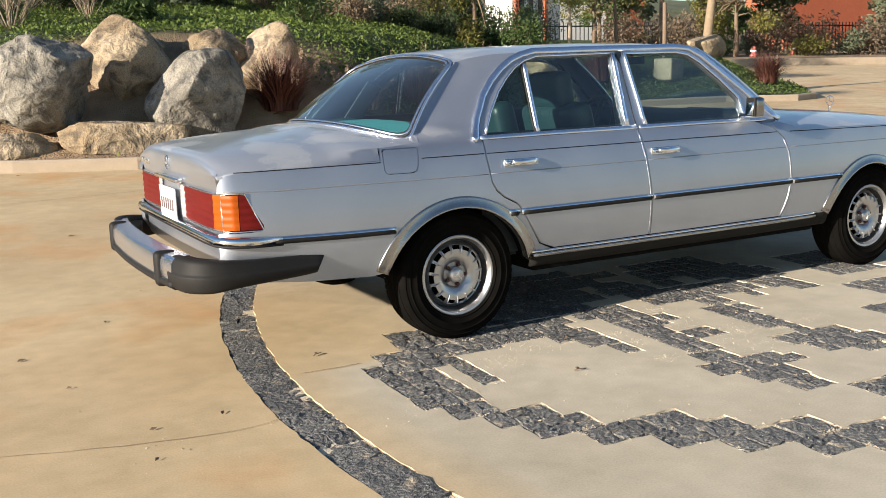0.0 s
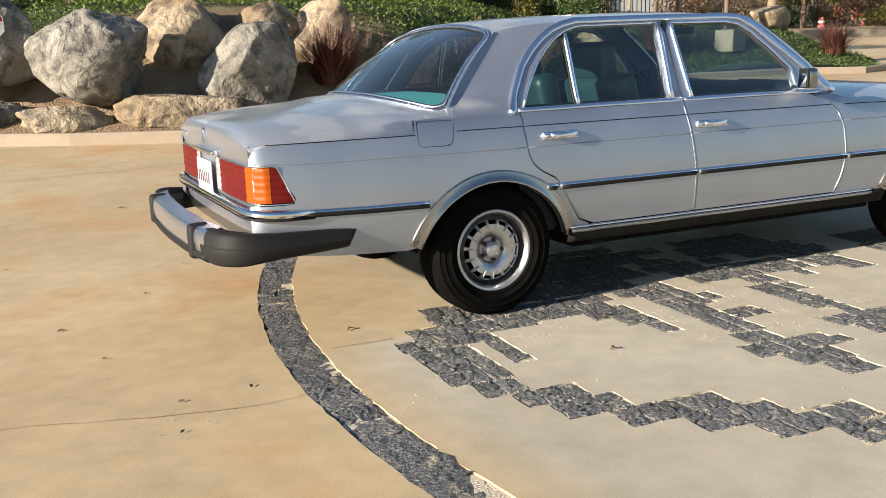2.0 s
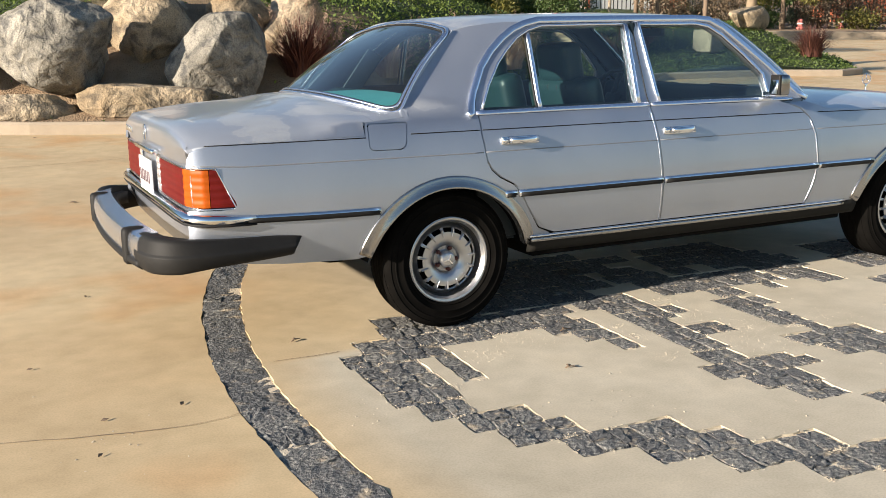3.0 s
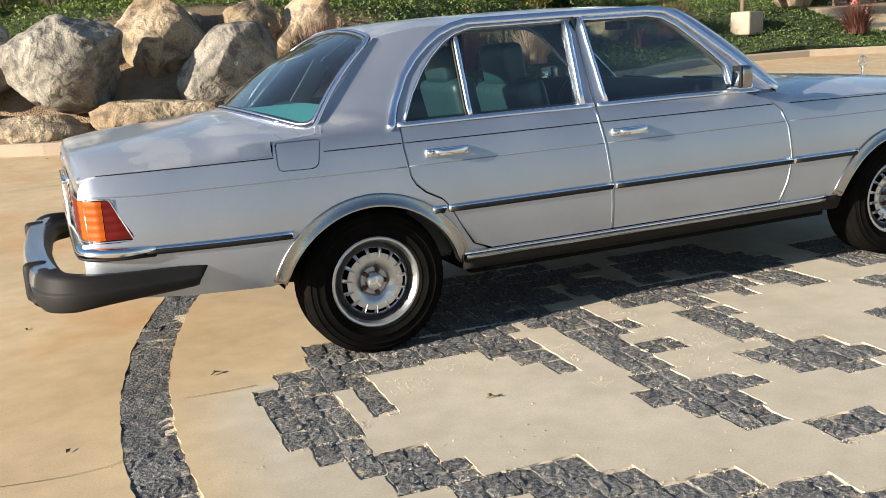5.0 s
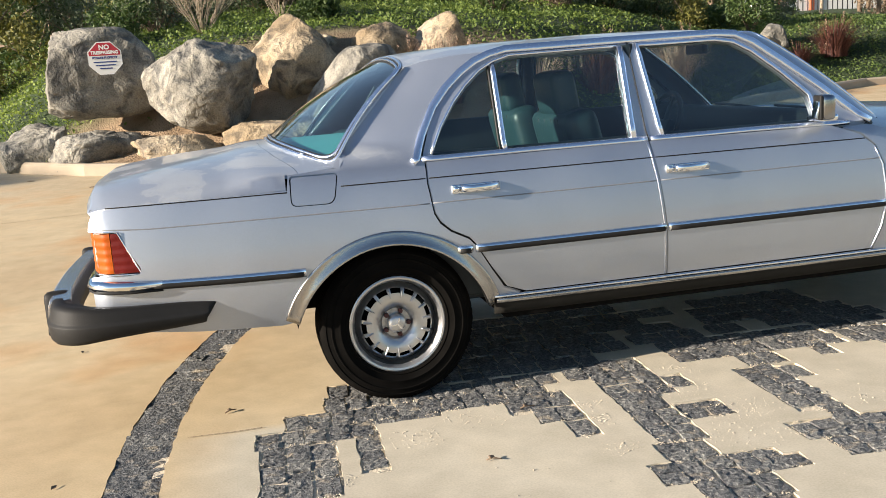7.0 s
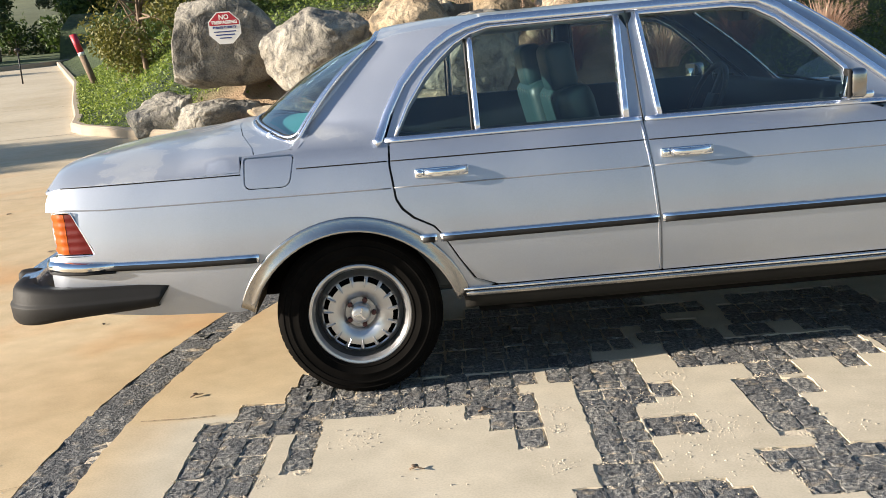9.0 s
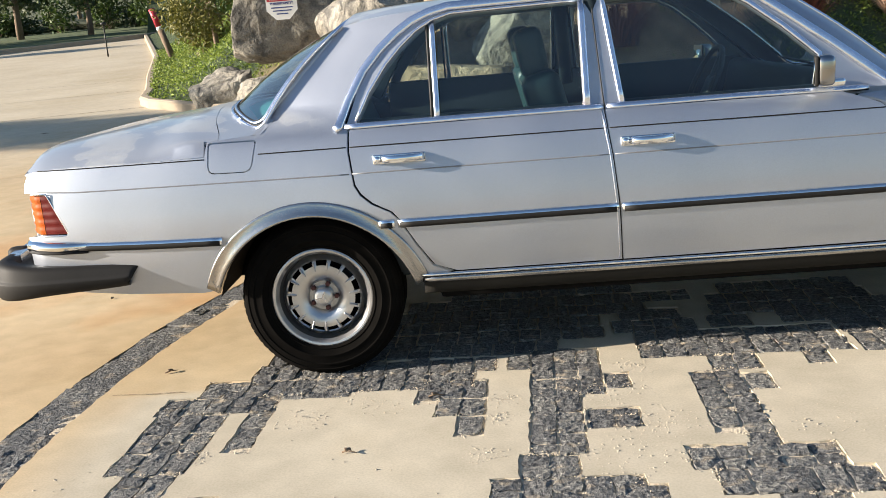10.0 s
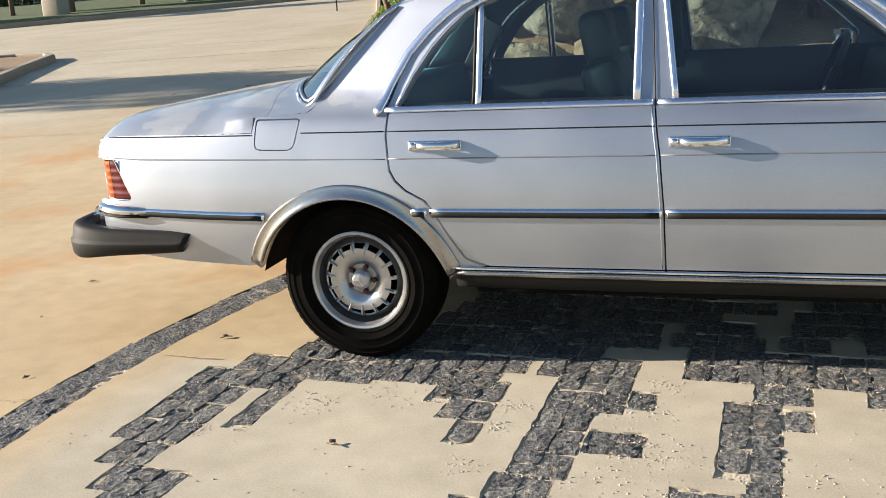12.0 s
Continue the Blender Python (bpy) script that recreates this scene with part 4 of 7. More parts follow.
for mir in (False, True):
    panel("rear_wing", quarter, side, PAINT, car, 0.05, holes=[fuel_hole], mirror=mir)
    rd = panel("rear_door", rear_door, side, PAINT, car, 0.05, mirror=mir)
    fd = panel("front_door", front_door, side, PAINT, car, 0.05, mirror=mir)
    panel("front_wing", fender, side, PAINT, car, 0.06, mirror=mir)
    # black sheet added behind the panels so that their gaps look dark
    liner = [(-0.44, 0.40)] + arch(0, ARCH_R + 0.01, 161, 19) + [(0.45, 0.36), (2.4, 0.36)] + arch(WB, ARCH_R + 0.02, 160, 20) + [(3.7, 0.45), (3.7, 0.85), (2.2, 0.86), (2.1, 0.93), (0.0, 0.935), (-0.37, 0.92), (-0.4, 0.86), (-1.0, 0.86), (-1.0, 0.45)]
    panel("inner_panel", liner, side, M["gap"], car, 0.09, flange=0, lift=-0.022, mirror=mir)
    if not mir:
        panel("fuel_flap", fuel, side, PAINT, car, 0.03, lift=-0.001)


# ---- boot lid, bonnet, roof ----
BOOT_PROFILE = [(-1.124, 0.803), (-1.136, 0.86), (-1.140, 0.905), (-1.138, 0.928), (-1.130, 0.942), (-1.115, 0.951), (-1.08, 0.958), (-1.0, 0.969), (-0.8, 0.995), (-0.6, 1.018), (-0.42, 1.035), (-0.25, 1.043)]
boot_s = [0.0]
for p, q in zip(BOOT_PROFILE, BOOT_PROFILE[1:]):
    boot_s.append(boot_s[-1] + math.hypot(q[0] - p[0], q[1] - p[1]))
BOOT_X = curve_of([(s, p[0]) for s, p in zip(boot_s, BOOT_PROFILE)])
BOOT_Z = curve_of([(s, p[1]) for s, p in zip(boot_s, BOOT_PROFILE)])


def deck_edge(x):
    return 0.946 + 0.012 * smooth01((x + 0.375) / 0.2)


def scuttle(x, y):
    """Sheet in front of the boot lid, under the back window."""
    z = deck_edge(x)
    u = min(1.0, abs(y) / half_width(x, z))
    return (x, y, z + (1.040 - z) * (1 - u**2.3))


def boot(s, y):
    x, z = BOOT_X(s), BOOT_Z(s)
    edge = half_width(max(x, -1.12), TAIL(max(x, -1.12)))
    u = min(1.15, abs(y) / edge)
    x += 0.022 * u**4 * smooth01((-0.9 - x) / 0.2)
    low = TAIL(max(x, -1.14))
    rise = max(0.0, z - low)
    step = min(rise, 0.052 * smooth01((x + 1.05) / 0.65))
    z = z - step * u**14 - (rise - step) * u ** (2.4 + 3.4 * smooth01((-0.55 - x) / 0.5))
    # runs into the sheet below the back window
    if x > -0.62:
        w = smooth01((x + 0.62) / 0.19)
        d = deck_edge(x)
        y0, y1 = half_width(x, d), half_width(x, LINE_Z)
        over = min(1.0, max(0.0, (abs(y) - y0) / (y1 - y0)))
        z = z * (1 - w) + (scuttle(x, y)[2] - over * (d - LINE_Z)) * w
    return (x, y, z)


s_of = lambda x: next(s for s in np.arange(0.17, boot_s[-1], 0.002) if BOOT_X(s) >= x)
lid = [(0.0, -0.735), (0.06, -0.750), (0.11, -0.760), (0.16, -0.770)] + [(s_of(x), -half_width(x, TAIL(x)) + 0.003) for x in (-1.075, -1.03, -0.97, -0.85, -0.7, -0.55, -0.39)]
lid += [(s_of(-0.388), -half_width(-0.388, 0.946) + 0.002)] + [(s_of(x), -half_width(x, deck_edge(x)) + 0.003) for x in (-0.380, -0.36, -0.338)]
lid += [(s_of(-0.339), -0.79), (s_of(-0.350), -0.73), (s_of(-0.376), -0.65), (s_of(-0.412), -0.53), (s_of(-0.452), -0.30), (s_of(-0.462), 0.0)]
lid_near = lid[:-1]
lid = lid + [(s, -y) for s, y in reversed(lid_near)]
boot_lid = panel("boot_lid", lid, boot, PAINT, car, 0.045, label="silver boot lid with dull chalky patches")
deck_side = [(x, -half_width(x, deck_edge(x)) + 0.001) for x in (-0.333, -0.29, -0.25, -0.215, -0.19)]
rear_deck = deck_side + [(-0.165, -0.755), (-0.165, -0.70), (-0.22, -0.60), (-0.33, -0.30), (-0.35, 0.0), (-0.33, 0.30), (-0.22, 0.60), (-0.165, 0.70), (-0.165, 0.755)] + [(x, -y) for x, y in reversed(deck_side)]
rear_deck += [(-0.334, 0.79), (-0.345, 0.73), (-0.371, 0.65), (-0.407, 0.53), (-0.447, 0.3), (-0.457, 0.0), (-0.447, -0.3), (-0.407, -0.53), (-0.371, -0.65), (-0.345, -0.73), (-0.334, -0.79)]
panel("rear_deck", rear_deck, scuttle, PAINT, car, 0.035, lift=0.0)
panel("boot_gutter", [(0.02, -0.66), (0.25, -0.74), (boot_s[-1], -0.72), (boot_s[-1], 0.72), (0.25, 0.74), (0.02, 0.66)], boot, M["gap"], car, 0.08, flange=0, lift=-0.03)


BONNET_Z = curve_of([(2.1, 0.990), (2.5, 0.992), (2.9, 0.975), (3.3, 0.945), (3.6, 0.91), (3.86, 0.86)])


def bonnet(x, y):
    edge = half_width(x, LINE_Z)
    z0 = LINE_Z - 0.01 * smooth01((x - 2.6) / 0.6) - 0.025 * smooth01((x - 3.3) / 0.5)
    u = min(1.0, abs(y) / edge)
    return (x, y, z0 + (BONNET_Z(x) - z0) * (1 - u**3.2))


bon = [(2.24, -0.80)] + [(x, -half_width(x, LINE_Z) + 0.004) for x in (2.45, 2.8, 3.2, 3.6, 3.84)]
bon = bon + [(x, -y) for x, y in reversed(bon)]
panel("bonnet", bon, bonnet, PAINT, car, 0.07)
panel("scuttle_panel", [(2.02, -0.74), (2.235, -0.80), (2.235, 0.80), (2.02, 0.74)], lambda x, y: (x, y, bonnet(x, y)[2] - 0.006), M["dark"], car, 0.1)

EAVE = curve_of([(0.10, 1.312), (0.2, 1.336), (0.35, 1.356), (0.6, 1.364), (1.0, 1.368), (1.6, 1.372), (1.70, 1.362), (1.78, 1.350)])
CROWN = curve_of([(0.14, 1.378), (0.22, 1.390), (0.4, 1.403), (0.7, 1.413), (1.1, 1.420), (1.4, 1.418), (1.6, 1.406), (1.70, 1.392), (1.78, 1.372)])


def roof(x, y):
    w = half_width(x, EAVE(x))
    u = min(1.0, abs(y) / w)
    return (x, y, EAVE(x) + (CROWN(x) - EAVE(x)) * (1 - u**3.4))


roof_side = [(x, -half_width(x, EAVE(x)) + 0.001) for x in (0.145, 0.22, 0.35, 0.5, 0.8, 1.1, 1.4, 1.58)]
roof_line = roof_side + [(1.69, -0.61), (1.735, -0.55), (1.765, -0.3), (1.775, 0.0), (1.765, 0.3), (1.735, 0.55), (1.69, 0.61)] + [(x, -y) for x, y in reversed(roof_side)] + [(0.165, 0.45), (0.18, 0.0), (0.165, -0.45)]
panel("roof", roof_line, roof, PAINT, car, 0.06, label="silver roof with dulled worn paint")


def back_light(s, v):
    k = 1 - min(1.2, abs(s)) ** 3
    b = Vector((-0.188 - 0.205 * k, 0.722 * s, 0.968 + 0.075 * k))
    t = Vector((0.143 + 0.034 * (1 - s * s), 0.604 * s, 1.322 + 0.053 * (1 - s * s)))
    p = b.lerp(t, v)
    p.x -= 0.03 * math.sin(math.pi * max(0, min(1, v))) * (1 - 0.6 * s * s)
    p.z += 0.02 * math.sin(math.pi * max(0, min(1, v)))
    return p


bw = rounded([(-0.992, 0.012), (0.992, 0.012), (0.972, 0.965), (-0.972, 0.965)], [0.09, 0.09, 0.09, 0.09], 6)
panel("rear_window", bw, back_light, M["glass_rear"], car, 0.07, flange=0, sign=-1, label="teal-tinted rear window")


def rim_sweep(name, outline, surf, profile, material, sign, step, closed=True, lift=0.0):
    pts2 = resample(outline, step, closed)
    e = 0.004
    pts, ups = [], []
    for q in pts2:
        p = Vector(surf(q.x, q.y))
        n = (Vector(surf(q.x + e, q.y)) - Vector(surf(q.x - e, q.y))).cross(Vector(surf(q.x, q.y + e)) - Vector(surf(q.x, q.y - e))).normalized() * sign
        pts.append(p + n * lift)
        ups.append(n)
    bm = bmesh.new()
    sweep(bm, pts, ups, profile, closed=closed)
    bmesh.ops.recalc_face_normals(bm, faces=bm.faces)
    return bm


HALF_ROUND = [(-0.004, -1), (0.35, -0.95), (0.8, -0.6), (1, 0), (0.8, 0.6), (0.35, 0.95), (-0.004, 1)]


def half_round(h, w):
    return [(max(-0.003, o * h), s * w / 2) for o, s in HALF_ROUND]


def flat_strip(h, w):
    """A slightly crowned bright strip with rolled edges."""
    return [(o * h if o > 0 else -0.003, s * w / 2) for o, s in ((0, -1), (0.55, -0.97), (0.85, -0.8), (1, -0.3), (1, 0.3), (0.85, 0.8), (0.55, 0.97), (0, 1))]


for grow_, w_, h_, mat_, name_, text_ in ((0.012, 0.013, 0.010, "trim", "rear_window_trim", "bright metal surround"), (0.002, 0.006, 0.005, "gap", "rear_window_groove", ""),
                                        (-0.009, 0.011, 0.010, "trim", "rear_window_bead", "inner bright bead"), (-0.018, 0.006, 0.004, "rubber", "rear_window_seal", "")):
    line_ = rounded([(-1 - grow_, -grow_ * 1.6), (1 + grow_, -grow_ * 1.6), (0.98 + grow_, 0.975 + grow_ * 1.6), (-0.98 - grow_, 0.975 + grow_ * 1.6)], [0.10, 0.10, 0.12, 0.12], 7)
    part(name_, rim_sweep("t", line_, back_light, flat_strip(h_, w_), M[mat_], -1, 0.05), M[mat_], car, text_)
# joint covers where the two halves of the surround meet
for sy in (-1, 1):
    bm = bmesh.new()
    q = back_light(0.80 * sy, -0.012)
    box(bm, q + Vector((-0.004, 0, 0.004)), (0.030, 0.018, 0.012), 0.004, Euler((sy * -0.25, -0.4, sy * 0.75)))
    part("surround_clip", bm, M["chrome"], car)


# fillets that join the pillars to the back window
for sy in (1, -1):
    verts, faces = [], []
    for i in range(15):
        t = -0.02 + 1.04 * i / 14
        px, pz = -0.198 + 0.340 * t, 0.962 + 0.356 * t
        for q in (Vector(side(px + 0.03, pz)) + Vector((0, 0.004, 0)), Vector(side(px, pz)) + Vector((0, 0.003, 0)), back_light(-1.005, t) + Vector((0.002, 0, -0.002)), back_light(-0.985, t) + Vector((0.004, 0, -0.008))):
            verts.append((q.x, q.y * sy, q.z))
        if i:
            a = 4 * i
            faces += [(a - 4 + j, a - 3 + j, a + 1 + j, a + j) for j in range(3)]
    part_data("pillar_fillet", verts, faces, PAINT, car)


def windscreen(s, v):
    b = Vector((2.270 + 0.09 * (1 - s * s), 0.72 * s, 0.955 + 0.03 * (1 - s * s)))
    t = Vector((1.735 + 0.040 * (1 - s * s), 0.605 * s, 1.366 + 0.022 * (1 - s * s)))
    p = b.lerp(t, v)
    p.z += 0.02 * math.sin(math.pi * max(0, min(1, v)))
    return p


ws = rounded([(-0.98, 0.02), (0.98, 0.02), (0.97, 0.97), (-0.97, 0.97)], 0.1, 5)
panel("windscreen", ws, windscreen, M["glass"], car, 0.12, flange=0, sign=1)
part("windscreen_trim", rim_sweep("t", rounded([(-1.0, 0.0), (1.0, 0.0), (0.99, 0.99), (-0.99, 0.99)], 0.1, 5), windscreen, flat_strip(0.010, 0.024), M["trim"], 1, 0.08), M["trim"], car)
# painted front pillars between the doors and the windscreen
foot_to_head = [(2.17, 0.955), (1.95, 1.13), (1.80, 1.243), (1.68, 1.330), (1.60, 1.368)]
for sy in (1, -1):
    verts, faces = [], []
    for i in range(17):
        v = i / 16
        k = min(3, int(v * 4))
        px, pz = Vector(foot_to_head[k]).lerp(Vector(foot_to_head[k + 1]), v * 4 - k)
        inner, outer = Vector(side(px, pz)) + Vector((0, 0.003, 0)), windscreen(-1.0, v)
        for j in range(6):
            q = inner.lerp(outer, j / 5) + Vector((0.5, -0.6, 0.6)) * 0.016 * math.sin(math.pi * j / 5)
            verts.append((q.x, q.y * sy, q.z))
        if i:
            a = 6 * i
            faces += [(a - 6 + j, a - 5 + j, a + 1 + j, a + j) for j in range(5)]
    part_data("front_pillar", verts, faces, PAINT, car)

# ---- side windows and their frames ----
rear_glass = [(0.196, 0.972), (0.250, 1.075), (0.318, 1.170), (0.375, 1.230), (0.440, 1.285), (0.500, 1.318), (0.575, 1.338), (1.046, 1.346), (1.042, 0.972)]
front_glass = [(1.182, 0.972), (1.140, 1.346), (1.50, 1.346), (1.58, 1.333), (1.66, 1.290), (1.78, 1.195), (1.90, 1.085), (1.915, 0.972)]
rear_frame = [(0.152, 0.958), (0.202, 1.084), (0.266, 1.186), (0.332, 1.258), (0.410, 1.320), (0.486, 1.353), (0.565, 1.366), (1.0915, 1.364), (1.1105, 0.958)]
front_frame = [(1.114, 0.958), (1.0945, 1.364), (1.57, 1.370), (1.64, 1.350), (1.72, 1.301), (1.865, 1.194), (2.01, 1.082), (2.155, 0.960)]
quarter_light = [p for p in rear_glass if p[0] < 0.49] + [(0.482, 1.308), (0.484, 0.972)]
main_light = [(0.512, 0.972), (0.512, 1.323), (0.575, 1.338), (1.046, 1.346), (1.042, 0.972)]
for mir in (False, True):
    panel("rear_door_frame", rear_frame, side, PAINT, car, 0.035, flange=0.03, mirror=mir, holes=[rear_glass], lift=-0.002)
    panel("front_door_frame", front_frame, side, PAINT, car, 0.04, flange=0.03, mirror=mir, holes=[front_glass], lift=-0.002)
    panel("quarter_window", quarter_light, side, M["glass"], car, 0.08, flange=0, lift=-0.016, mirror=mir)
    panel("rear_side_window", main_light, side, M["glass"], car, 0.12, flange=0, lift=-0.016, mirror=mir)
    panel("front_side_window", front_glass, side, M["glass"], car, 0.12, flange=0, lift=-0.016, mirror=mir)


def trim(name, path, w, h, material, parent=car, label="", step=0.05, lift=0.0, mirrors=(False, True), profile=None):
    for mir in mirrors:
        bm = rim_sweep(name, path, side, profile or half_round(h, w), material, 1, step, False, lift)
        if mir:
            bmesh.ops.scale(bm, vec=(1, -1, 1), verts=bm.verts)
            bmesh.ops.recalc_face_normals(bm, faces=bm.faces)
        part(name, bm, material, parent, label)


CH = M["chrome"]
trim("pillar_trim", profile=flat_strip(0.013, 0.034), path=[(0.112, 0.952)] + [(x - 0.012, z) for x, z in pillar_front[:-1]] + [(0.56, 1.366), (1.0, 1.372), (1.5, 1.376), (1.60, 1.368), (1.68, 1.330), (1.80, 1.243), (1.95, 1.13), (2.17, 0.955)], w=0.030, h=0.014, material=M["trim"], label="chrome drip moulding over the doors")
trim("belt_trim", [(0.150, 0.960), (0.6, 0.963), (1.105, 0.963)], 0.022, 0.010, M["trim"], profile=flat_strip(0.009, 0.024))
trim("belt_trim", [(1.120, 0.963), (1.6, 0.963), (2.06, 0.957)], 0.022, 0.010, M["trim"], profile=flat_strip(0.009, 0.024))
trim("window_trim", [(x - 0.004, z + 0.004) for x, z in rear_glass[:-1]], 0.013, 0.007, M["trim"])
trim("window_trim", [(1.050, 0.97), (1.056, 1.346)], 0.022, 0.010, M["trim"], profile=flat_strip(0.009, 0.026))
trim("window_trim", [(1.178, 0.97), (1.135, 1.350), (1.50, 1.352), (1.585, 1.338), (1.667, 1.294), (1.787, 1.199), (1.907, 1.088), (1.922, 0.972)], 0.016, 0.007, M["trim"], profile=flat_strip(0.007, 0.020))
# thin bright strips that draw the glint along the door edges
trim("door_edge_guard", [(x - 0.0145, z) for x, z in front_door[:5]], 0.003, 0.0015, M["trim"])
trim("door_edge_guard", [(x - 0.004, z) for x, z in front_door[7:]], 0.006, 0.003, M["trim"])
trim("quarter_bar", [(0.497, 0.965), (0.497, 1.320)], 0.022, 0.010, M["trim"], lift=-0.010, profile=flat_strip(0.009, 0.022))
trim("quarter_bar_seal", [(0.478, 0.965), (0.478, 1.306)], 0.010, 0.006, M["gap"], lift=-0.008)
trim("pillar_gap", [(1.1122, 0.955), (1.093, 1.366)], 0.005, 0.002, M["gap"])

# rubbing strips: chrome with a dark rubber centre, and pinstripes
for path in ([(0.252, 0.600), (0.312, 0.600)], [(0.325, 0.600), (1.138, 0.602)], [(1.150, 0.602), (2.192, 0.602)], [(2.204, 0.602), (2.635, 0.600)], [(-0.92, 0.588), (-0.6, 0.580), (-0.345, 0.577)]):
    trim("side_moulding", path, 0.034, 0.012, CH)
    trim("side_moulding_insert", [(path[0][0] + 0.008, path[0][1] - 0.004)] + [(x, z - 0.004) for x, z in path[1:-1]] + [(path[-1][0] - 0.008, path[-1][1] - 0.004)], 0.0265, 0.0165, M["rubber"])
# thin dark strips stand for the shade along the crease and boot seam
for path in ([(0.166, 0.889), (1.112, 0.889)], [(1.122, 0.889), (2.11, 0.886)], [(-0.180, 0.889), (0.152, 0.889)], [(-1.05, LINE_Z - 0.004), (-0.385, LINE_Z - 0.003)], [(2.22, 0.884), (3.6, 0.862)]):
    trim("crease_line", path, 0.0045, 0.0015, M["sill"])
for path in ([(0.170, 0.793), (1.121, 0.795)], [(1.134, 0.795), (2.18, 0.797)], [(-1.10, 0.806), (-0.9, 0.796), (0.158, 0.792)], [(2.20, 0.797), (3.5, 0.790)]):
    trim("pinstripe", path, 0.005, 0.001, M["stripe"])

# wheel arch mouldings and sills
flat_arch = [(-0.002, -0.029), (0.005, -0.028), (0.008, -0.024), (0.008, -0.018), (0.010, -0.004), (0.015, 0.012), (0.020, 0.020), (0.020, 0.026), (0.012, 0.029), (-0.030, 0.029), (-0.030, 0.026)]
for cx, r in ((0.0, ARCH_R + 0.022), (WB - 0.03, 0.405 + 0.022)):
    trim("arch_moulding", arch(cx, r, 161.5, 16, 30), 0.06, 0.015, M["dull_chrome"], profile=flat_arch, label="dulled chrome wheel-arch moulding")
sill_prof = [(-0.01, -0.042), (0.008, -0.040), (0.012, -0.02), (0.012, 0.02), (0.006, 0.036), (-0.01, 0.04)]
trim("sill", [(0.40, 0.347), (1.2, 0.346), (2.55, 0.345)], 0.07, 0.012, M["sill"], profile=sill_prof, label="dusty grey door sill")
trim("sill_trim", [(0.395, 0.391), (1.2, 0.391), (2.45, 0.390)], 0.013, 0.010, CH, profile=flat_strip(0.012, 0.012))
trim("sill_band", [(0.405, 0.373), (1.2, 0.373), (2.44, 0.372)], 0.02, 0.008, M["dull_chrome"], profile=flat_strip(0.016, 0.022), label="dull metal band along the sill")

# ---- rear face ----
def rear_face(y, z):
    u = abs(y) / 0.80
    return (-1.128 + 0.01 * abs(z - 0.72) / 0.2 + 0.022 * u**4, y, z)


panel("rear_panel", [(-0.78, 0.45), (0.78, 0.45), (0.775, 0.798), (-0.775, 0.798)], rear_face, PAINT, car, 0.06, sign=-1, flange=0.02)


def lamp_path(k):
    """Plan of a tail lamp, from the plate round the corner to the side."""
    pts = [(-1.130, -0.185), (-1.130, -0.40), (-1.128, -0.60), (-1.122, -0.71), (-1.106, -0.772), (-1.068, -0.815), (-1.00, -0.832), (-0.945, -0.841)]
    cum = [0.0]
    for p, q in zip(pts, pts[1:]):
        cum.append(cum[-1] + math.hypot(q[0] - p[0], q[1] - p[1]))
    s = k * cum[-1]
    i = max(j for j in range(len(pts) - 1) if cum[j] <= s + 1e-9)
    t = (s - cum[i]) / (cum[i + 1] - cum[i])
    p, q = Vector(pts[i]), Vector(pts[i + 1])
    tan = (q - p).normalized()
    return p.lerp(q, t), Vector((-tan.y, tan.x)) * -1


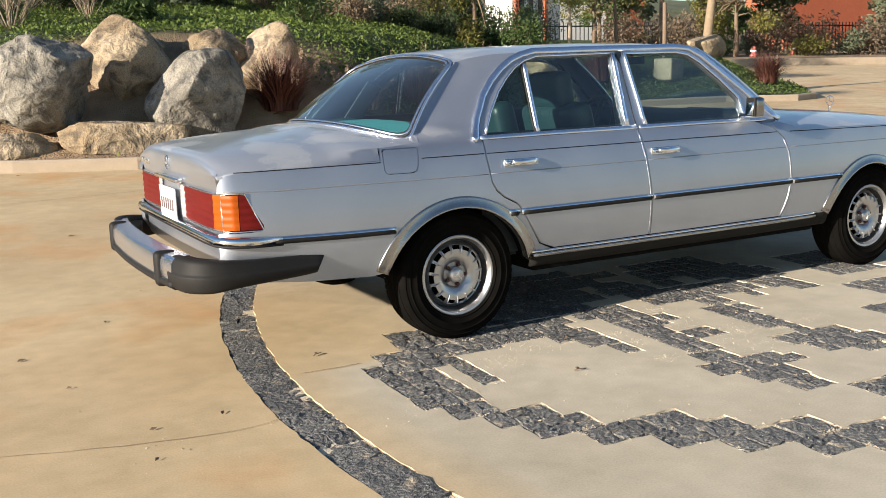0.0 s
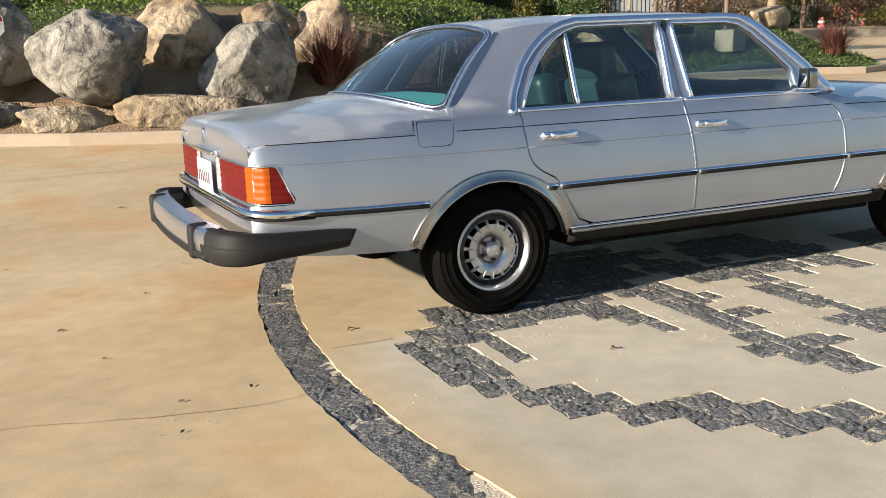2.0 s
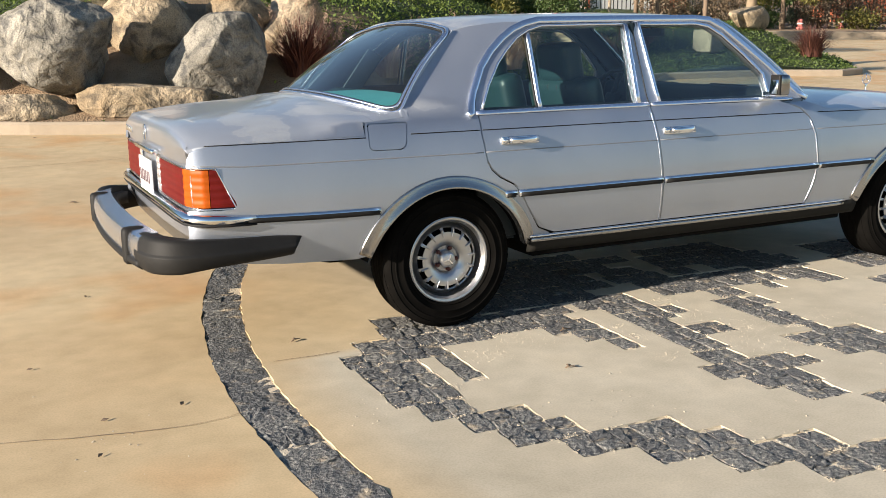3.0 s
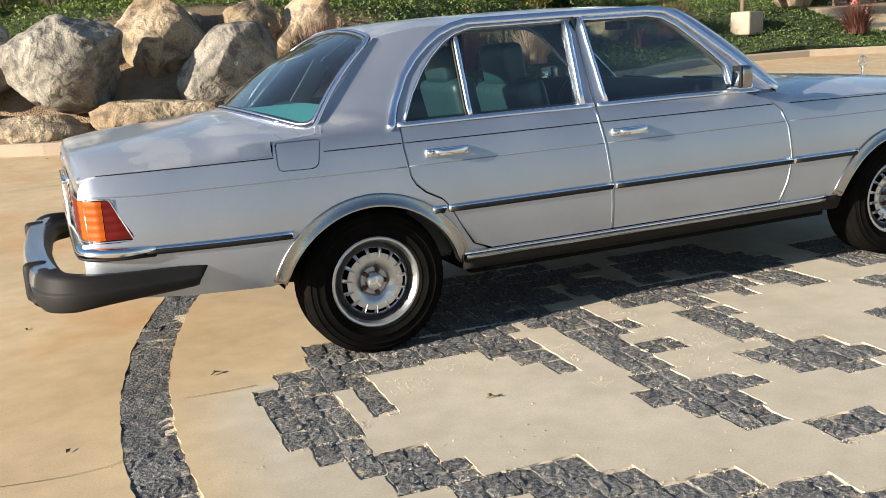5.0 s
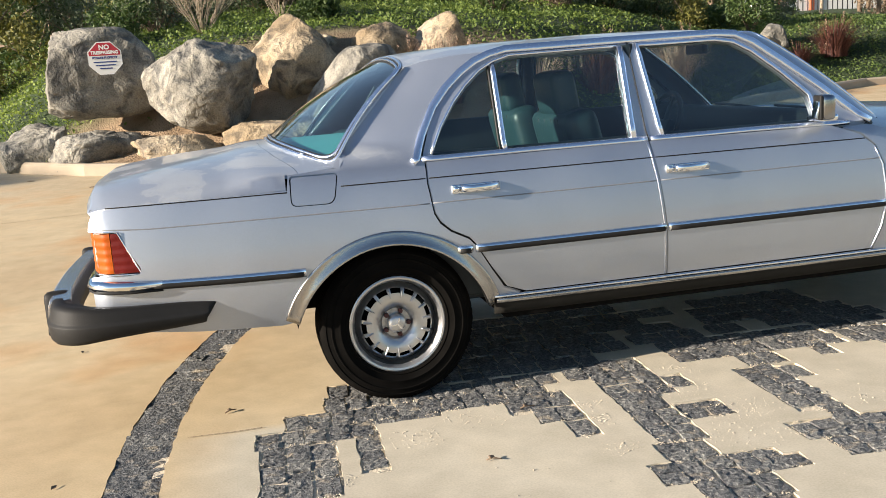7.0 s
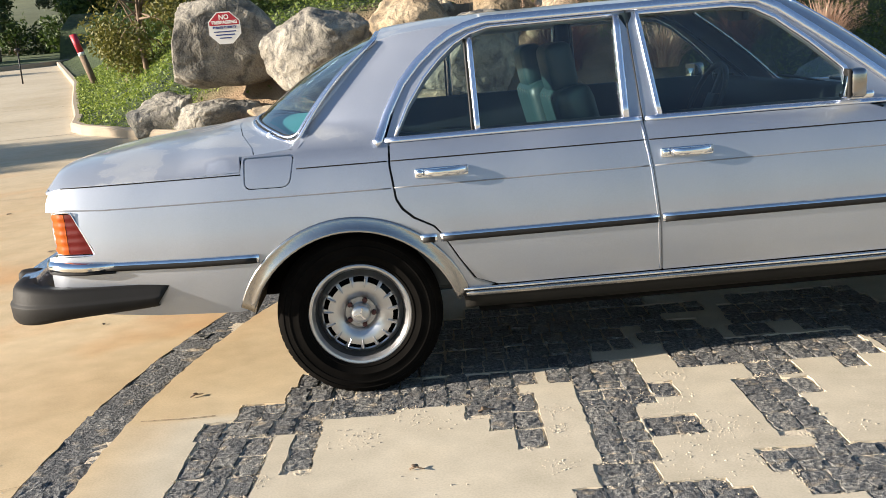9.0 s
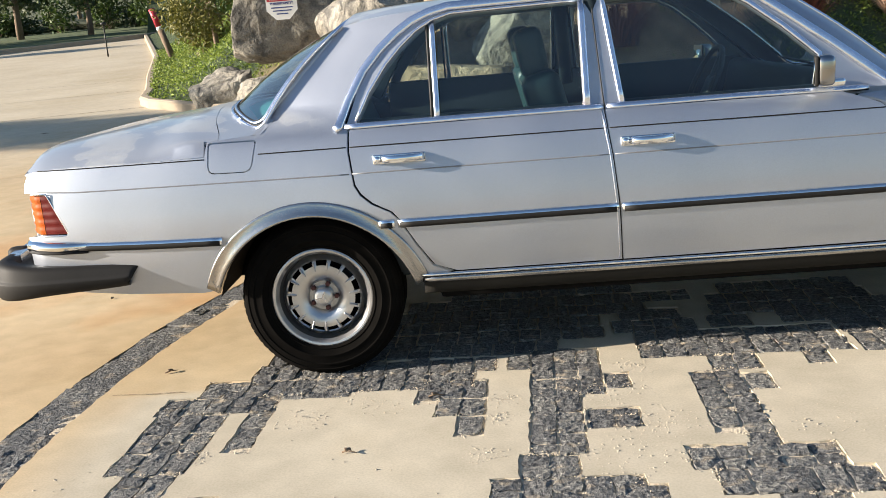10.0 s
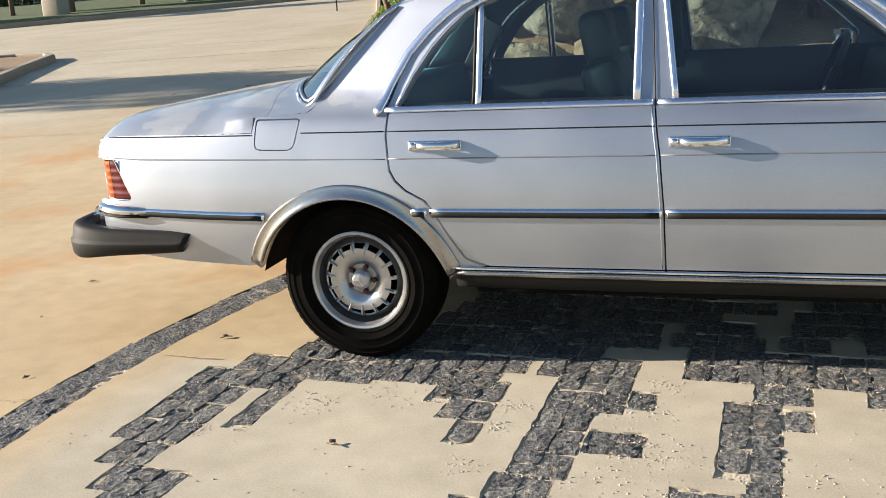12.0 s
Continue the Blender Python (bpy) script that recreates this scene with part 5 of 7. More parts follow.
def tail_lamp(mir):
    lamp = new("tail_lamp")
    lamp.parent = car
    lamp["label"] = "ribbed red and amber wrap-round tail lamp"
    for name, k0, k1, mat in (("clear_lens", 0.0, 0.10, "lens_clear"), ("red_lens", 0.103, 0.68, "lens_red"), ("amber_lens", 0.683, 0.868, "lens_amber"), ("red_side_lens", 0.871, 1.0, "lens_red")):
        nu, nv = 14, 40
        verts, faces = [], []
        for i in range(nu + 1):
            for j in range(nv + 1):
                v = j / nv
                turn_in = 0.012 * (1 - min(1.0, min(v, 1 - v) / 0.10)) ** 2
                end = k1 if k1 < 1 else 1.010 - 0.100 * v - turn_in
                k = k0 + (end - k0) * i / nu
                p, n = lamp_path(k)
                rib = 0.0024 * (0.5 - 0.5 * math.cos(2 * math.pi * 5 * v)) * min(1.0, max(0.0, (end - k)) / 0.03 if k1 == 1.0 else 1.0) + 0.0005
                z = 0.640 + 0.150 * v
                q = p + n * rib
                verts.append((q.x, q.y, z))
        for i in range(nu):
            for j in range(nv):
                a = i * (nv + 1) + j
                faces.append((a, a + nv + 1, a + nv + 2, a + 1))
        if mir:
            verts = [(x, -y, z) for x, y, z in verts]
        bm = bmesh.new()
        vs = [bm.verts.new(v) for v in verts]
        for f in faces:
            bm.faces.new([vs[i] for i in f])
        bmesh.ops.recalc_face_normals(bm, faces=bm.faces)
        if bm.faces[0].normal.x > 0:
            bmesh.ops.reverse_faces(bm, faces=bm.faces)
        part(name, bm, M[mat], lamp)
    # chrome rim round the lens
    rim = []
    for k in [i / 24 for i in range(25)]:
        p, n = lamp_path(min(1.0, k * 1.003))
        rim.append((Vector((p.x, p.y, 0.634)) + Vector((n.x, n.y, 0)) * 0.001, Vector((n.x, n.y, 0))))
    for k in [i / 24 for i in range(24, -1, -1)]:
        p, n = lamp_path(k * 0.905)
        rim.append((Vector((p.x, p.y, 0.796)) + Vector((n.x, n.y, 0)) * 0.001, Vector((n.x, n.y, 0))))
    bm = bmesh.new()
    sweep(bm, [a for a, _ in rim], [b for _, b in rim], half_round(0.0025, 0.006), closed=True)
    if mir:
        bmesh.ops.scale(bm, vec=(1, -1, 1), verts=bm.verts)
    bmesh.ops.recalc_face_normals(bm, faces=bm.faces)
    part("lamp_rim", bm, CH, lamp)


tail_lamp(False)
tail_lamp(True)
bm = bmesh.new()
box(bm, (-1.152, 0, 0.690), (0.010, 0.305, 0.155), 0.004)
plate = part("number_plate", bm, M["plate"], car, "white number plate in a metal frame")
for y0, w in ((-0.115, 0.03), (-0.07, 0.03), (-0.025, 0.03), (0.02, 0.03), (0.065, 0.03), (0.11, 0.03)):
    bm = bmesh.new()
    box(bm, (-1.1585, y0, 0.685), (0.003, w * 0.7, 0.055))
    part("plate_bar", bm, M["ink"], plate)
bm = bmesh.new()
box(bm, (-1.146, 0, 0.812), (0.03, 0.46, 0.022), 0.007)
part("plate_lamp_bar", bm, CH, car, "chrome bar over the plate")
bm = bmesh.new()
lathe(bm, [(0.034, -0.003), (0.038, 0.0), (0.034, 0.003), (0.030, 0.0), (0.034, -0.003)], 24)
for k in range(3):
    a = math.pi / 2 + k * 2 * math.pi / 3
    box(bm, (0.016 * math.cos(a), 0, 0.016 * math.sin(a)), (0.034, 0.005, 0.006), 0, Euler((0, -a, 0)))
star = part("badge_ring", bm, CH, car)
star.matrix_world = pose(-1.144, 0, 0.885, 0, 0, 90)
for k in range(5):
    bm = bmesh.new()
    box(bm, (-1.136 + 0.005 * (k // 3), 0.46 + 0.04 * k + (0.02 if k > 2 else 0), 0.862), (0.006, 0.026, 0.028), 0.002)
    part("badge_bar", bm, CH, car)

# moulding that wraps round the tail below the lamps
wrap = [Vector((-0.99, -0.862, 0.590)), Vector((-1.06, -0.850, 0.593)), Vector((-1.110, -0.822, 0.595)), Vector((-1.134, -0.77, 0.596)), Vector((-1.142, -0.65, 0.596)), Vector((-1.144, -0.3, 0.596)), Vector((-1.144, 0, 0.596))]
wrap = wrap + [Vector((p.x, -p.y, p.z)) for p in reversed(wrap[:-1])]
ups = [Vector((-0.15, -1, 0)), Vector((-0.3, -1, 0)), Vector((-0.8, -0.8, 0)), Vector((-1, -0.4, 0)), Vector((-1, -0.1, 0)), Vector((-1, 0, 0)), Vector((-1, 0, 0))]
ups = ups + [Vector((u.x, -u.y, 0)) for u in reversed(ups[:-1])]
wrap = [Vector((-0.875, -0.860, 0.588))] + wrap + [Vector((-0.875, 0.860, 0.588))]
ups = [Vector((-0.06, -1, 0))] + ups + [Vector((-0.06, 1, 0))]
bm = bmesh.new()
rows = []
for i, (p, u) in enumerate(zip(wrap, ups)):
    k = min(i, len(wrap) - 1 - i)
    g = (0.62, 0.9, 0.98, 1.0)[min(k, 3)]
    u = u.normalized()
    rows.append([bm.verts.new((p.x + u.x * o * g, p.y + u.y * o * g, p.z + z * g + 0.004 * (1 - g))) for o, z in ((-0.012, -0.022), (0.006, -0.021), (0.014, -0.013), (0.019, 0.0), (0.016, 0.012), (0.007, 0.021), (-0.012, 0.024))])
for r, q in zip(rows, rows[1:]):
    for k in range(len(r) - 1):
        bm.faces.new((r[k], r[k + 1], q[k + 1], q[k]))
bm.faces.new(rows[0])
bm.faces.new(rows[-1])
bmesh.ops.recalc_face_normals(bm, faces=bm.faces)
part("tail_moulding", bm, CH, car)
bm = bmesh.new()
sweep(bm, [p - Vector((0, 0, 0.019)) for p in wrap], ups, half_round(0.016, 0.012))
bmesh.ops.recalc_face_normals(bm, faces=bm.faces)
part("tail_moulding_insert", bm, M["rubber"], car)

# ---- rear bumper ----
bumper = new("rear_bumper")
bumper.parent = car
bumper["label"] = "deep chrome bumper with black rubber ends and guards"


def plan(pts):
    out = []
    for i in range(len(pts) - 1):
        p0, p1, p2, p3 = (Vector(pts[max(0, min(len(pts) - 1, i + k))]) for k in (-1, 0, 1, 2))
        for j in range(5):
            t = j / 5
            out.append(0.5 * ((2 * p1) + (p2 - p0) * t + (2 * p0 - 5 * p1 + 4 * p2 - p3) * t * t + (3 * p1 - p0 - 3 * p2 + p3) * t**3))
    return out + [Vector(pts[-1])]


def flat_normals(pts, s=1):
    out = []
    for i in range(len(pts)):
        t = pts[min(i + 1, len(pts) - 1)] - pts[max(i - 1, 0)]
        out.append(Vector((t.y, -t.x, 0)).normalized() * s)
    return out


bar = plan([(-1.300, -0.70, 0.472), (-1.328, -0.45, 0.474), (-1.342, 0, 0.474), (-1.328, 0.45, 0.474), (-1.300, 0.70, 0.472)])
bm = bmesh.new()
sweep(bm, bar, flat_normals(bar, -1), [(-0.07, -0.070), (-0.01, -0.072), (0.012, -0.05), (0.019, 0), (0.016, 0.035), (0.008, 0.054), (-0.004, 0.063), (-0.07, 0.068)])
bmesh.ops.recalc_face_normals(bm, faces=bm.faces)
chrome_bar = part("chrome_bar", bm, M["trim"], bumper)
chrome_bar.data.set_sharp_from_angle(angle=radians(22))
bm = bmesh.new()
sweep(bm, bar, flat_normals(bar, -1), [(-0.05, -0.072), (0.006, -0.076), (0.026, -0.062), (0.024, -0.040), (0.004, -0.036)])
bmesh.ops.recalc_face_normals(bm, faces=bm.faces)
part("rubber_strip", bm, M["rubber"], bumper)
for sy in (1, -1):
    cap = plan([(-0.685, -0.862), (-0.80, -0.870), (-1.00, -0.884), (-1.12, -0.884), (-1.21, -0.860), (-1.272, -0.79), (-1.298, -0.66)])
    nm = flat_normals(cap, -1)
    bm = bmesh.new()
    rows = []
    top_z = curve_of([(0, 0.506), (0.4, 0.522), (0.65, 0.536), (0.8, 0.540), (1, 0.540)])
    low_z = curve_of([(0, 0.432), (0.08, 0.426), (0.45, 0.406), (0.65, 0.394), (0.8, 0.393), (1, 0.400)])
    for i, (p, u) in enumerate(zip(cap, nm)):
        k = i / (len(cap) - 1)
        hi, lo = top_z(k), low_z(k)
        mid = lo + (hi - lo) * 0.54
        prof = [(-0.06, lo + 0.006), (-0.006, lo), (0.016, lo + 0.006), (0.026, lo + 0.020), (0.030, mid - 0.008), (0.029, mid - 0.002), (0.022, mid + 0.002), (0.020, mid + 0.010),
                (0.012, hi - 0.018), (0.004, hi - 0.005), (-0.010, hi), (-0.06, hi - 0.004)]
        lean = 0.055 * (1 - smooth01(k / 0.10))
        rows.append([bm.verts.new((p.x + u.x * o - lean * (hi - z) / (hi - lo), (p.y + u.y * o * (1 if i else 0.6)) * sy, z)) for o, z in prof])
    for r, q in zip(rows, rows[1:]):
        for k in range(len(r)):
            bm.faces.new((r[k], r[(k + 1) % len(r)], q[(k + 1) % len(r)], q[k]))
    bm.faces.new(rows[0])
    bm.faces.new(rows[-1])
    bmesh.ops.recalc_face_normals(bm, faces=bm.faces)
    part("rubber_end", bm, M["rubber"], bumper)
    bm = bmesh.new()
    box(bm, (-1.305, 0.54 * sy, 0.468), (0.100, 0.065, 0.158), 0.030, segments=3)
    part("bumper_guard", bm, M["rubber"], bumper)
bm = bmesh.new()
fill = plan([(-1.18, -0.80, 0.515), (-1.27, -0.62, 0.518), (-1.30, 0, 0.518), (-1.27, 0.62, 0.518), (-1.18, 0.80, 0.515)])
sweep(bm, fill, [(0, 0, 1)] * len(fill), [(-0.07, 0.0), (-0.012, 0.0), (-0.006, 0.02), (-0.006, 0.055), (-0.07, 0.055)])
bmesh.ops.recalc_face_normals(bm, faces=bm.faces)
part("bumper_filler", bm, M["rubber"], bumper)

# ---- door handles, mirrors ----
for mir in (False, True):
    for x0, owner in ((0.250, "rear"), (1.158, "front")):
        handle = new("door_handle")
        handle.parent = car
        handle["label"] = "chrome pull door handle"
        sgn = -1 if not mir else 1
        zc = 0.838
        yb = half_width(x0 + 0.1, zc)
        bm = bmesh.new()
        box(bm, (x0 + 0.098, sgn * (yb + 0.004), zc), (0.196, 0.012, 0.036), 0.005)
        part("handle_plate", bm, CH, handle)
        bm = bmesh.new()
        pts = [Vector((x0 + 0.035, sgn * (yb + 0.008), zc + 0.002)), Vector((x0 + 0.045, sgn * (yb + 0.030), zc + 0.002)), Vector((x0 + 0.075, sgn * (yb + 0.040), zc + 0.002)), Vector((x0 + 0.145, sgn * (yb + 0.036), zc + 0.003)), Vector((x0 + 0.180, sgn * (yb + 0.018), zc + 0.003)), Vector((x0 + 0.188, sgn * (yb + 0.006), zc + 0.003))]
        sweep(bm, pts, [(0, 0, 1)] * len(pts), [(0.012, -0.007), (0.014, 0), (0.012, 0.007), (-0.012, 0.007), (-0.014, 0), (-0.012, -0.007)])
        bmesh.ops.recalc_face_normals(bm, faces=bm.faces)
        part("handle_grip", bm, CH, handle)
        bm = bmesh.new()
        lathe(bm, [(0.0, 0.016), (0.012, 0.016), (0.014, 0.0)], 16)
        lock = part("lock", bm, CH, handle)
        lock.matrix_world = pose(x0 + 0.018, sgn * yb, zc, 0, 0, 0 if mir else 180)
    sgn = -1 if not mir else 1
    mirror_part = new("door_mirror")
    mirror_part.parent = car
    mirror_part["label"] = "chrome rectangular door mirror"
    bm = bmesh.new()
    box(bm, (1.872, sgn * 0.918, 1.038), (0.060, 0.090, 0.106), 0.022, Euler((0, 0, sgn * radians(16))), 3)
    part("mirror_shell", bm, M["mirror_chrome"], mirror_part)
    bm = bmesh.new()
    box(bm, (1.842, sgn * 0.911, 1.038), (0.014, 0.088, 0.102), 0.005, Euler((0, 0, sgn * radians(16))))
    part("mirror_gasket", bm, M["rubber"], mirror_part)
    bm = bmesh.new()
    box(bm, (1.834, sgn * 0.909, 1.038), (0.004, 0.074, 0.088), 0.0, Euler((0, radians(7), sgn * radians(16))))
    part("mirror_glass", bm, plain("mirror_silver", (0.72, 0.80, 0.80), 0.02, 1.0, 0.0) if not mir else bpy.data.materials["mirror_silver"], mirror_part)
    bm = bmesh.new()
    box(bm, (1.905, sgn * 0.850, 0.990), (0.09, 0.10, 0.028), 0.010)
    part("mirror_foot", bm, CH, mirror_part)

# ---- wheels ----
def wheel_meshes():
    out = []
    # tyre: outer side at -y
    prof = [(0.190, -0.082), (0.198, -0.096), (0.205, -0.101), (0.209, -0.099), (0.228, -0.106), (0.231, -0.109), (0.235, -0.109), (0.238, -0.107), (0.262, -0.1065), (0.264, -0.108), (0.268, -0.108), (0.270, -0.105), (0.286, -0.100), (0.289, -0.102), (0.293, -0.100), (0.300, -0.092), (0.311, -0.078), (0.3155, -0.060)]
    for g in (-0.045, -0.015, 0.015, 0.045):
        prof += [(0.3165, g - 0.010), (0.3165, g + 0.006), (0.310, g + 0.008), (0.310, g + 0.012)]
    prof += [(0.3155, 0.062), (0.300, 0.092), (0.240, 0.108), (0.190, 0.08), (0.180, 0.0), (0.190, -0.082)]
    bm = bmesh.new()
    lathe(bm, prof, 72)
    out.append(("tyre", bm, M["tyre"]))
    bm = bmesh.new()
    for k in range(64):
        a = 2 * math.pi * k / 64
        for s in (-1, 1):
            box(bm, (0.3085 * math.cos(a), s * 0.066, 0.3085 * math.sin(a)), (0.010, 0.022, 0.024), 0, Euler((0, -a, 0)))
    out.append(("tread_block", bm, M["tyre"]))
    bm = bmesh.new()
    lathe(bm, [(0.196, -0.078), (0.197, -0.092), (0.191, -0.095), (0.183, -0.093), (0.179, -0.088), (0.176, -0.078), (0.172, -0.074), (0.170, -0.064), (0.167, -0.040), (0.162, -0.030), (0.160, 0.09), (0.196, 0.09), (0.196, -0.078)], 72)
    out.append(("rim", bm, M["alloy"]))
    # dark ring: brake dust and the groove's own shade in one colour
    bm = bmesh.new()
    lathe(bm, [(0.1735, -0.0745), (0.1715, -0.073), (0.1692, -0.062), (0.1660, -0.041), (0.1605, -0.0322), (0.1600, -0.030), (0.1740, -0.070), (0.1735, -0.0745)], 72)
    out.append(("rim_groove", bm, M["dust_shade_alloy"]))
    # the dish with fifteen slots near its edge
    bm = bmesh.new()
    n = 15 * 8
    prof = [(0.0, -0.046), (0.058, -0.046), (0.068, -0.060), (0.088, -0.070), (0.106, -0.076), (0.124, -0.074), (0.140, -0.066), (0.147, -0.060), (0.154, -0.048), (0.164, -0.034)]
    rows = []
    for k in range(n):
        a = 2 * math.pi * k / n
        rows.append([bm.verts.new((r * math.cos(a), h, r * math.sin(a))) for r, h in prof])
    for k in range(n):
        a, b = rows[k], rows[(k + 1) % n]
        for j in range(len(prof) - 1):
            if j in (5, 6) and k % 8 in (1, 2, 3, 4, 5, 6):
                continue
            bm.faces.new((a[j], a[j + 1], b[j + 1], b[j]))
    bmesh.ops.remove_doubles(bm, verts=bm.verts, dist=1e-5)
    bmesh.ops.recalc_face_normals(bm, faces=bm.faces)
    bmesh.ops.solidify(bm, geom=bm.faces[:], thickness=0.006)
    bmesh.ops.recalc_face_normals(bm, faces=bm.faces)
    out.append(("dish", bm, M["alloy"]))
    bm = bmesh.new()
    for k in range(1):
        a = 2 * math.pi * (k + 0.05) / 15
        box(bm, (0.121 * math.cos(a), -0.077, 0.121 * math.sin(a)), (0.036, 0.014, 0.0055), 0.002, Euler((0, -a, 0)), 1)
    out.append(("fin", bm, M["alloy"]))
    # flat black disc in place of the shade behind the slots
    bm = bmesh.new()
    lathe(bm, [(0.170, 0.0), (0.0, 0.0)], 40)
    out.append(("brake_shadow_plate", bm, M["dark"]))
    bm = bmesh.new()
    lathe(bm, [(0.060, -0.048), (0.058, -0.052), (0.030, -0.052)], 40)
    out.append(("hub_face", bm, M["brake"]))
    bm = bmesh.new()
    for k in range(1):
        a = 0.25
        lathe(bm, [(0.0, -0.068), (0.0085, -0.068), (0.0105, -0.064), (0.0105, -0.05)], 6, centre=(0.050 * math.cos(a), 0, 0.053 * math.sin(a)))
    out.append(("wheel_bolt", bm, M["rusty"]))
    bm = bmesh.new()
    lathe(bm, [(0.0, -0.090), (0.022, -0.089), (0.030, -0.086), (0.036, -0.080), (0.039, -0.070), (0.040, -0.05)], 32)
    out.append(("hub_cap", bm, M["alloy"]))
    bm = bmesh.new()
    for k in range(1):
        a = math.pi / 2
        box(bm, (0.013 * math.cos(a), -0.0915, 0.013 * math.sin(a)), (0.026, 0.004, 0.006), 0, Euler((0, -a, 0)))
    out.append(("hub_cap_bar", bm, CH))
    return out


def place_wheels():
    made = []
    for name, bm, mat in wheel_meshes():
        me = bpy.data.meshes.new(name)
        bm.to_mesh(me)
        bm.free()
        me.materials.append(mat)
        me.shade_smooth()
        me.set_sharp_from_angle(angle=radians(35))
        made.append((name, me))
    for x, y, spin in ((0, -0.745, 20), (WB, -0.745, 75), (0, 0.745, 40), (WB, 0.745, 10)):
        w = new("wheel")
        w.parent = car
        w["label"] = "silver slotted alloy wheel with a black tyre"
        w.matrix_local = pose(x, y, 0.316, 0, 0, 0 if y < 0 else 180) @ pose(0, 0, 0, 0, spin, 0)
        for name, me in made:
            for k in range({"fin": 15, "wheel_bolt": 5, "hub_cap_bar": 3}.get(name, 1)):
                ob = new(name, me)
                ob.parent = w
                ob.rotation_euler = (0, 2 * math.pi * k / {"fin": 15, "wheel_bolt": 5, "hub_cap_bar": 3}.get(name, 1), 0)
                if name == "tread_block":
                    tagged(ob, kind="stuff")


place_wheels()
# inner wheel wells, floor and underside
for cx in (0, WB):
    for sy in (1, -1):
        bm = bmesh.new()
        n = 20
        rows = []
        for k in range(n + 1):
            a = radians(14 + 152 * k / n)
            r = 0.405
            rows.append([bm.verts.new((cx + r * math.cos(a), sy * y, ARCH_Z + r * math.sin(a))) for y in (0.84, 0.52)])
        for a, b in zip(rows, rows[1:]):
            bm.faces.new((a[0], a[1], b[1], b[0]))
        bm.faces.new([r[1] for r in rows])
        part("wheel_well", bm, M["dark"], car)
bm = bmesh.new()
box(bm, (1.48, 0, 0.32), (2.05, 1.60, 0.10), 0.02)
box(bm, (-0.72, 0, 0.46), (0.60, 1.50, 0.14), 0.03)
box(bm, (3.5, 0, 0.40), (0.25, 1.5, 0.2), 0.03)
box(bm, (1.48, 0, 0.40), (4.4, 1.0, 0.10), 0.02)
box(bm, (0.0, 0, 0.32), (0.14, 1.3, 0.12), 0.03)
box(bm, (WB, 0, 0.32), (0.14, 1.3, 0.12), 0.03)
part("underside", bm, M["dark"], car)
panel("front_panel", [(-0.76, 0.42), (0.76, 0.42), (0.74, 0.85), (-0.74, 0.85)], lambda y, z: (3.86 + 0.02 * (1 - (y / 0.8) ** 2), y, z), PAINT, car, 0.15)

# ---- cabin ----
LE, LD = M["leather"], M["leather_dark"]


def cushion(centre, size, turn=None, bevel=0.05, mat=LE, name="seat", parent=car):
    bm = bmesh.new()
    box(bm, centre, size, bevel, turn, 3)
    return part(name, bm, mat, parent)


for sy in (-1, 1):
    seat = new("front_seat")
    seat.parent = car
    seat["label"] = "teal leather front seat with a headrest"
    cushion((1.20, sy * 0.38, 0.56), (0.52, 0.54, 0.18), None, 0.06, LE, "seat_cushion", seat)
    cushion((0.96, sy * 0.38, 0.82), (0.15, 0.52, 0.56), Euler((0, radians(-14), 0)), 0.06, LE, "seat_back", seat)
    cushion((0.875, sy * 0.38, 1.165), (0.11, 0.30, 0.20), Euler((0, radians(-10), 0)), 0.045, LE, "headrest", seat)
    for k in range(4):
        bm = bmesh.new()
        box(bm, (0.885, sy * 0.38 + (k - 1.5) * 0.085, 0.86), (0.02, 0.010, 0.40), 0.004, Euler((0, radians(-14), 0)))
        part("seat_pleat", bm, LD, seat)
cushion((0.36, 0, 0.56), (0.52, 1.36, 0.20), None, 0.06, LE, "rear_bench")
cushion((0.06, 0, 0.78), (0.18, 1.36, 0.50), Euler((0, radians(-20), 0)), 0.06, LE, "rear_backrest")
shelf_edge = [(-0.176 - 0.205 * (1 - abs(y / 0.722) ** 3), y) for y in [-0.66 + 0.132 * k for k in range(11)]]
panel("parcel_shelf", [(0.03, -0.66)] + shelf_edge + [(0.03, 0.66)], lambda x, y: (x, y, 0.958 + 0.072 * (1 - abs(y / 0.722) ** 3) + 0.012 * max(0, x + 0.38)), M["shelf"], car, 0.06, flange=0.02, label="faded teal parcel shelf")
cushion((2.09, 0, 0.875), (0.34, 1.44, 0.24), Euler((0, radians(12), 0)), 0.05, LD, "dashboard")
cushion((1.10, 0, 0.38), (2.1, 1.5, 0.04), None, 0.01, LD, "carpet")
for sy in (-1, 1):
    cushion((1.10, sy * 0.765, 0.705 + 0.025 * sy), (1.86, 0.03, 0.60), None, 0.012, LD, "door_card")
bm = bmesh.new()
lathe(bm, [(0.205 + 0.014 * math.cos(t), 0.014 * math.sin(t)) for t in [2 * math.pi * k / 8 for k in range(9)]], 40, axis="z")
box(bm, (0, 0, -0.02), (0.39, 0.035, 0.02), 0.008)
box(bm, (0, 0, -0.03), (0.13, 0.13, 0.04), 0.015)
wheel_s = part("steering_wheel", bm, LD, car)
wheel_s.matrix_world = pose(1.74, 0.38, 0.905, 0, -66, 0)
cushion((1.775, 0, 1.318), (0.03, 0.19, 0.048), None, 0.012, M["black"], "cabin_mirror")
bm = bmesh.new()
tube(bm, [(1.755, 0, 1.375), (1.772, 0, 1.31)], 0.008)
part("cabin_mirror_stem", bm, M["black"], car)
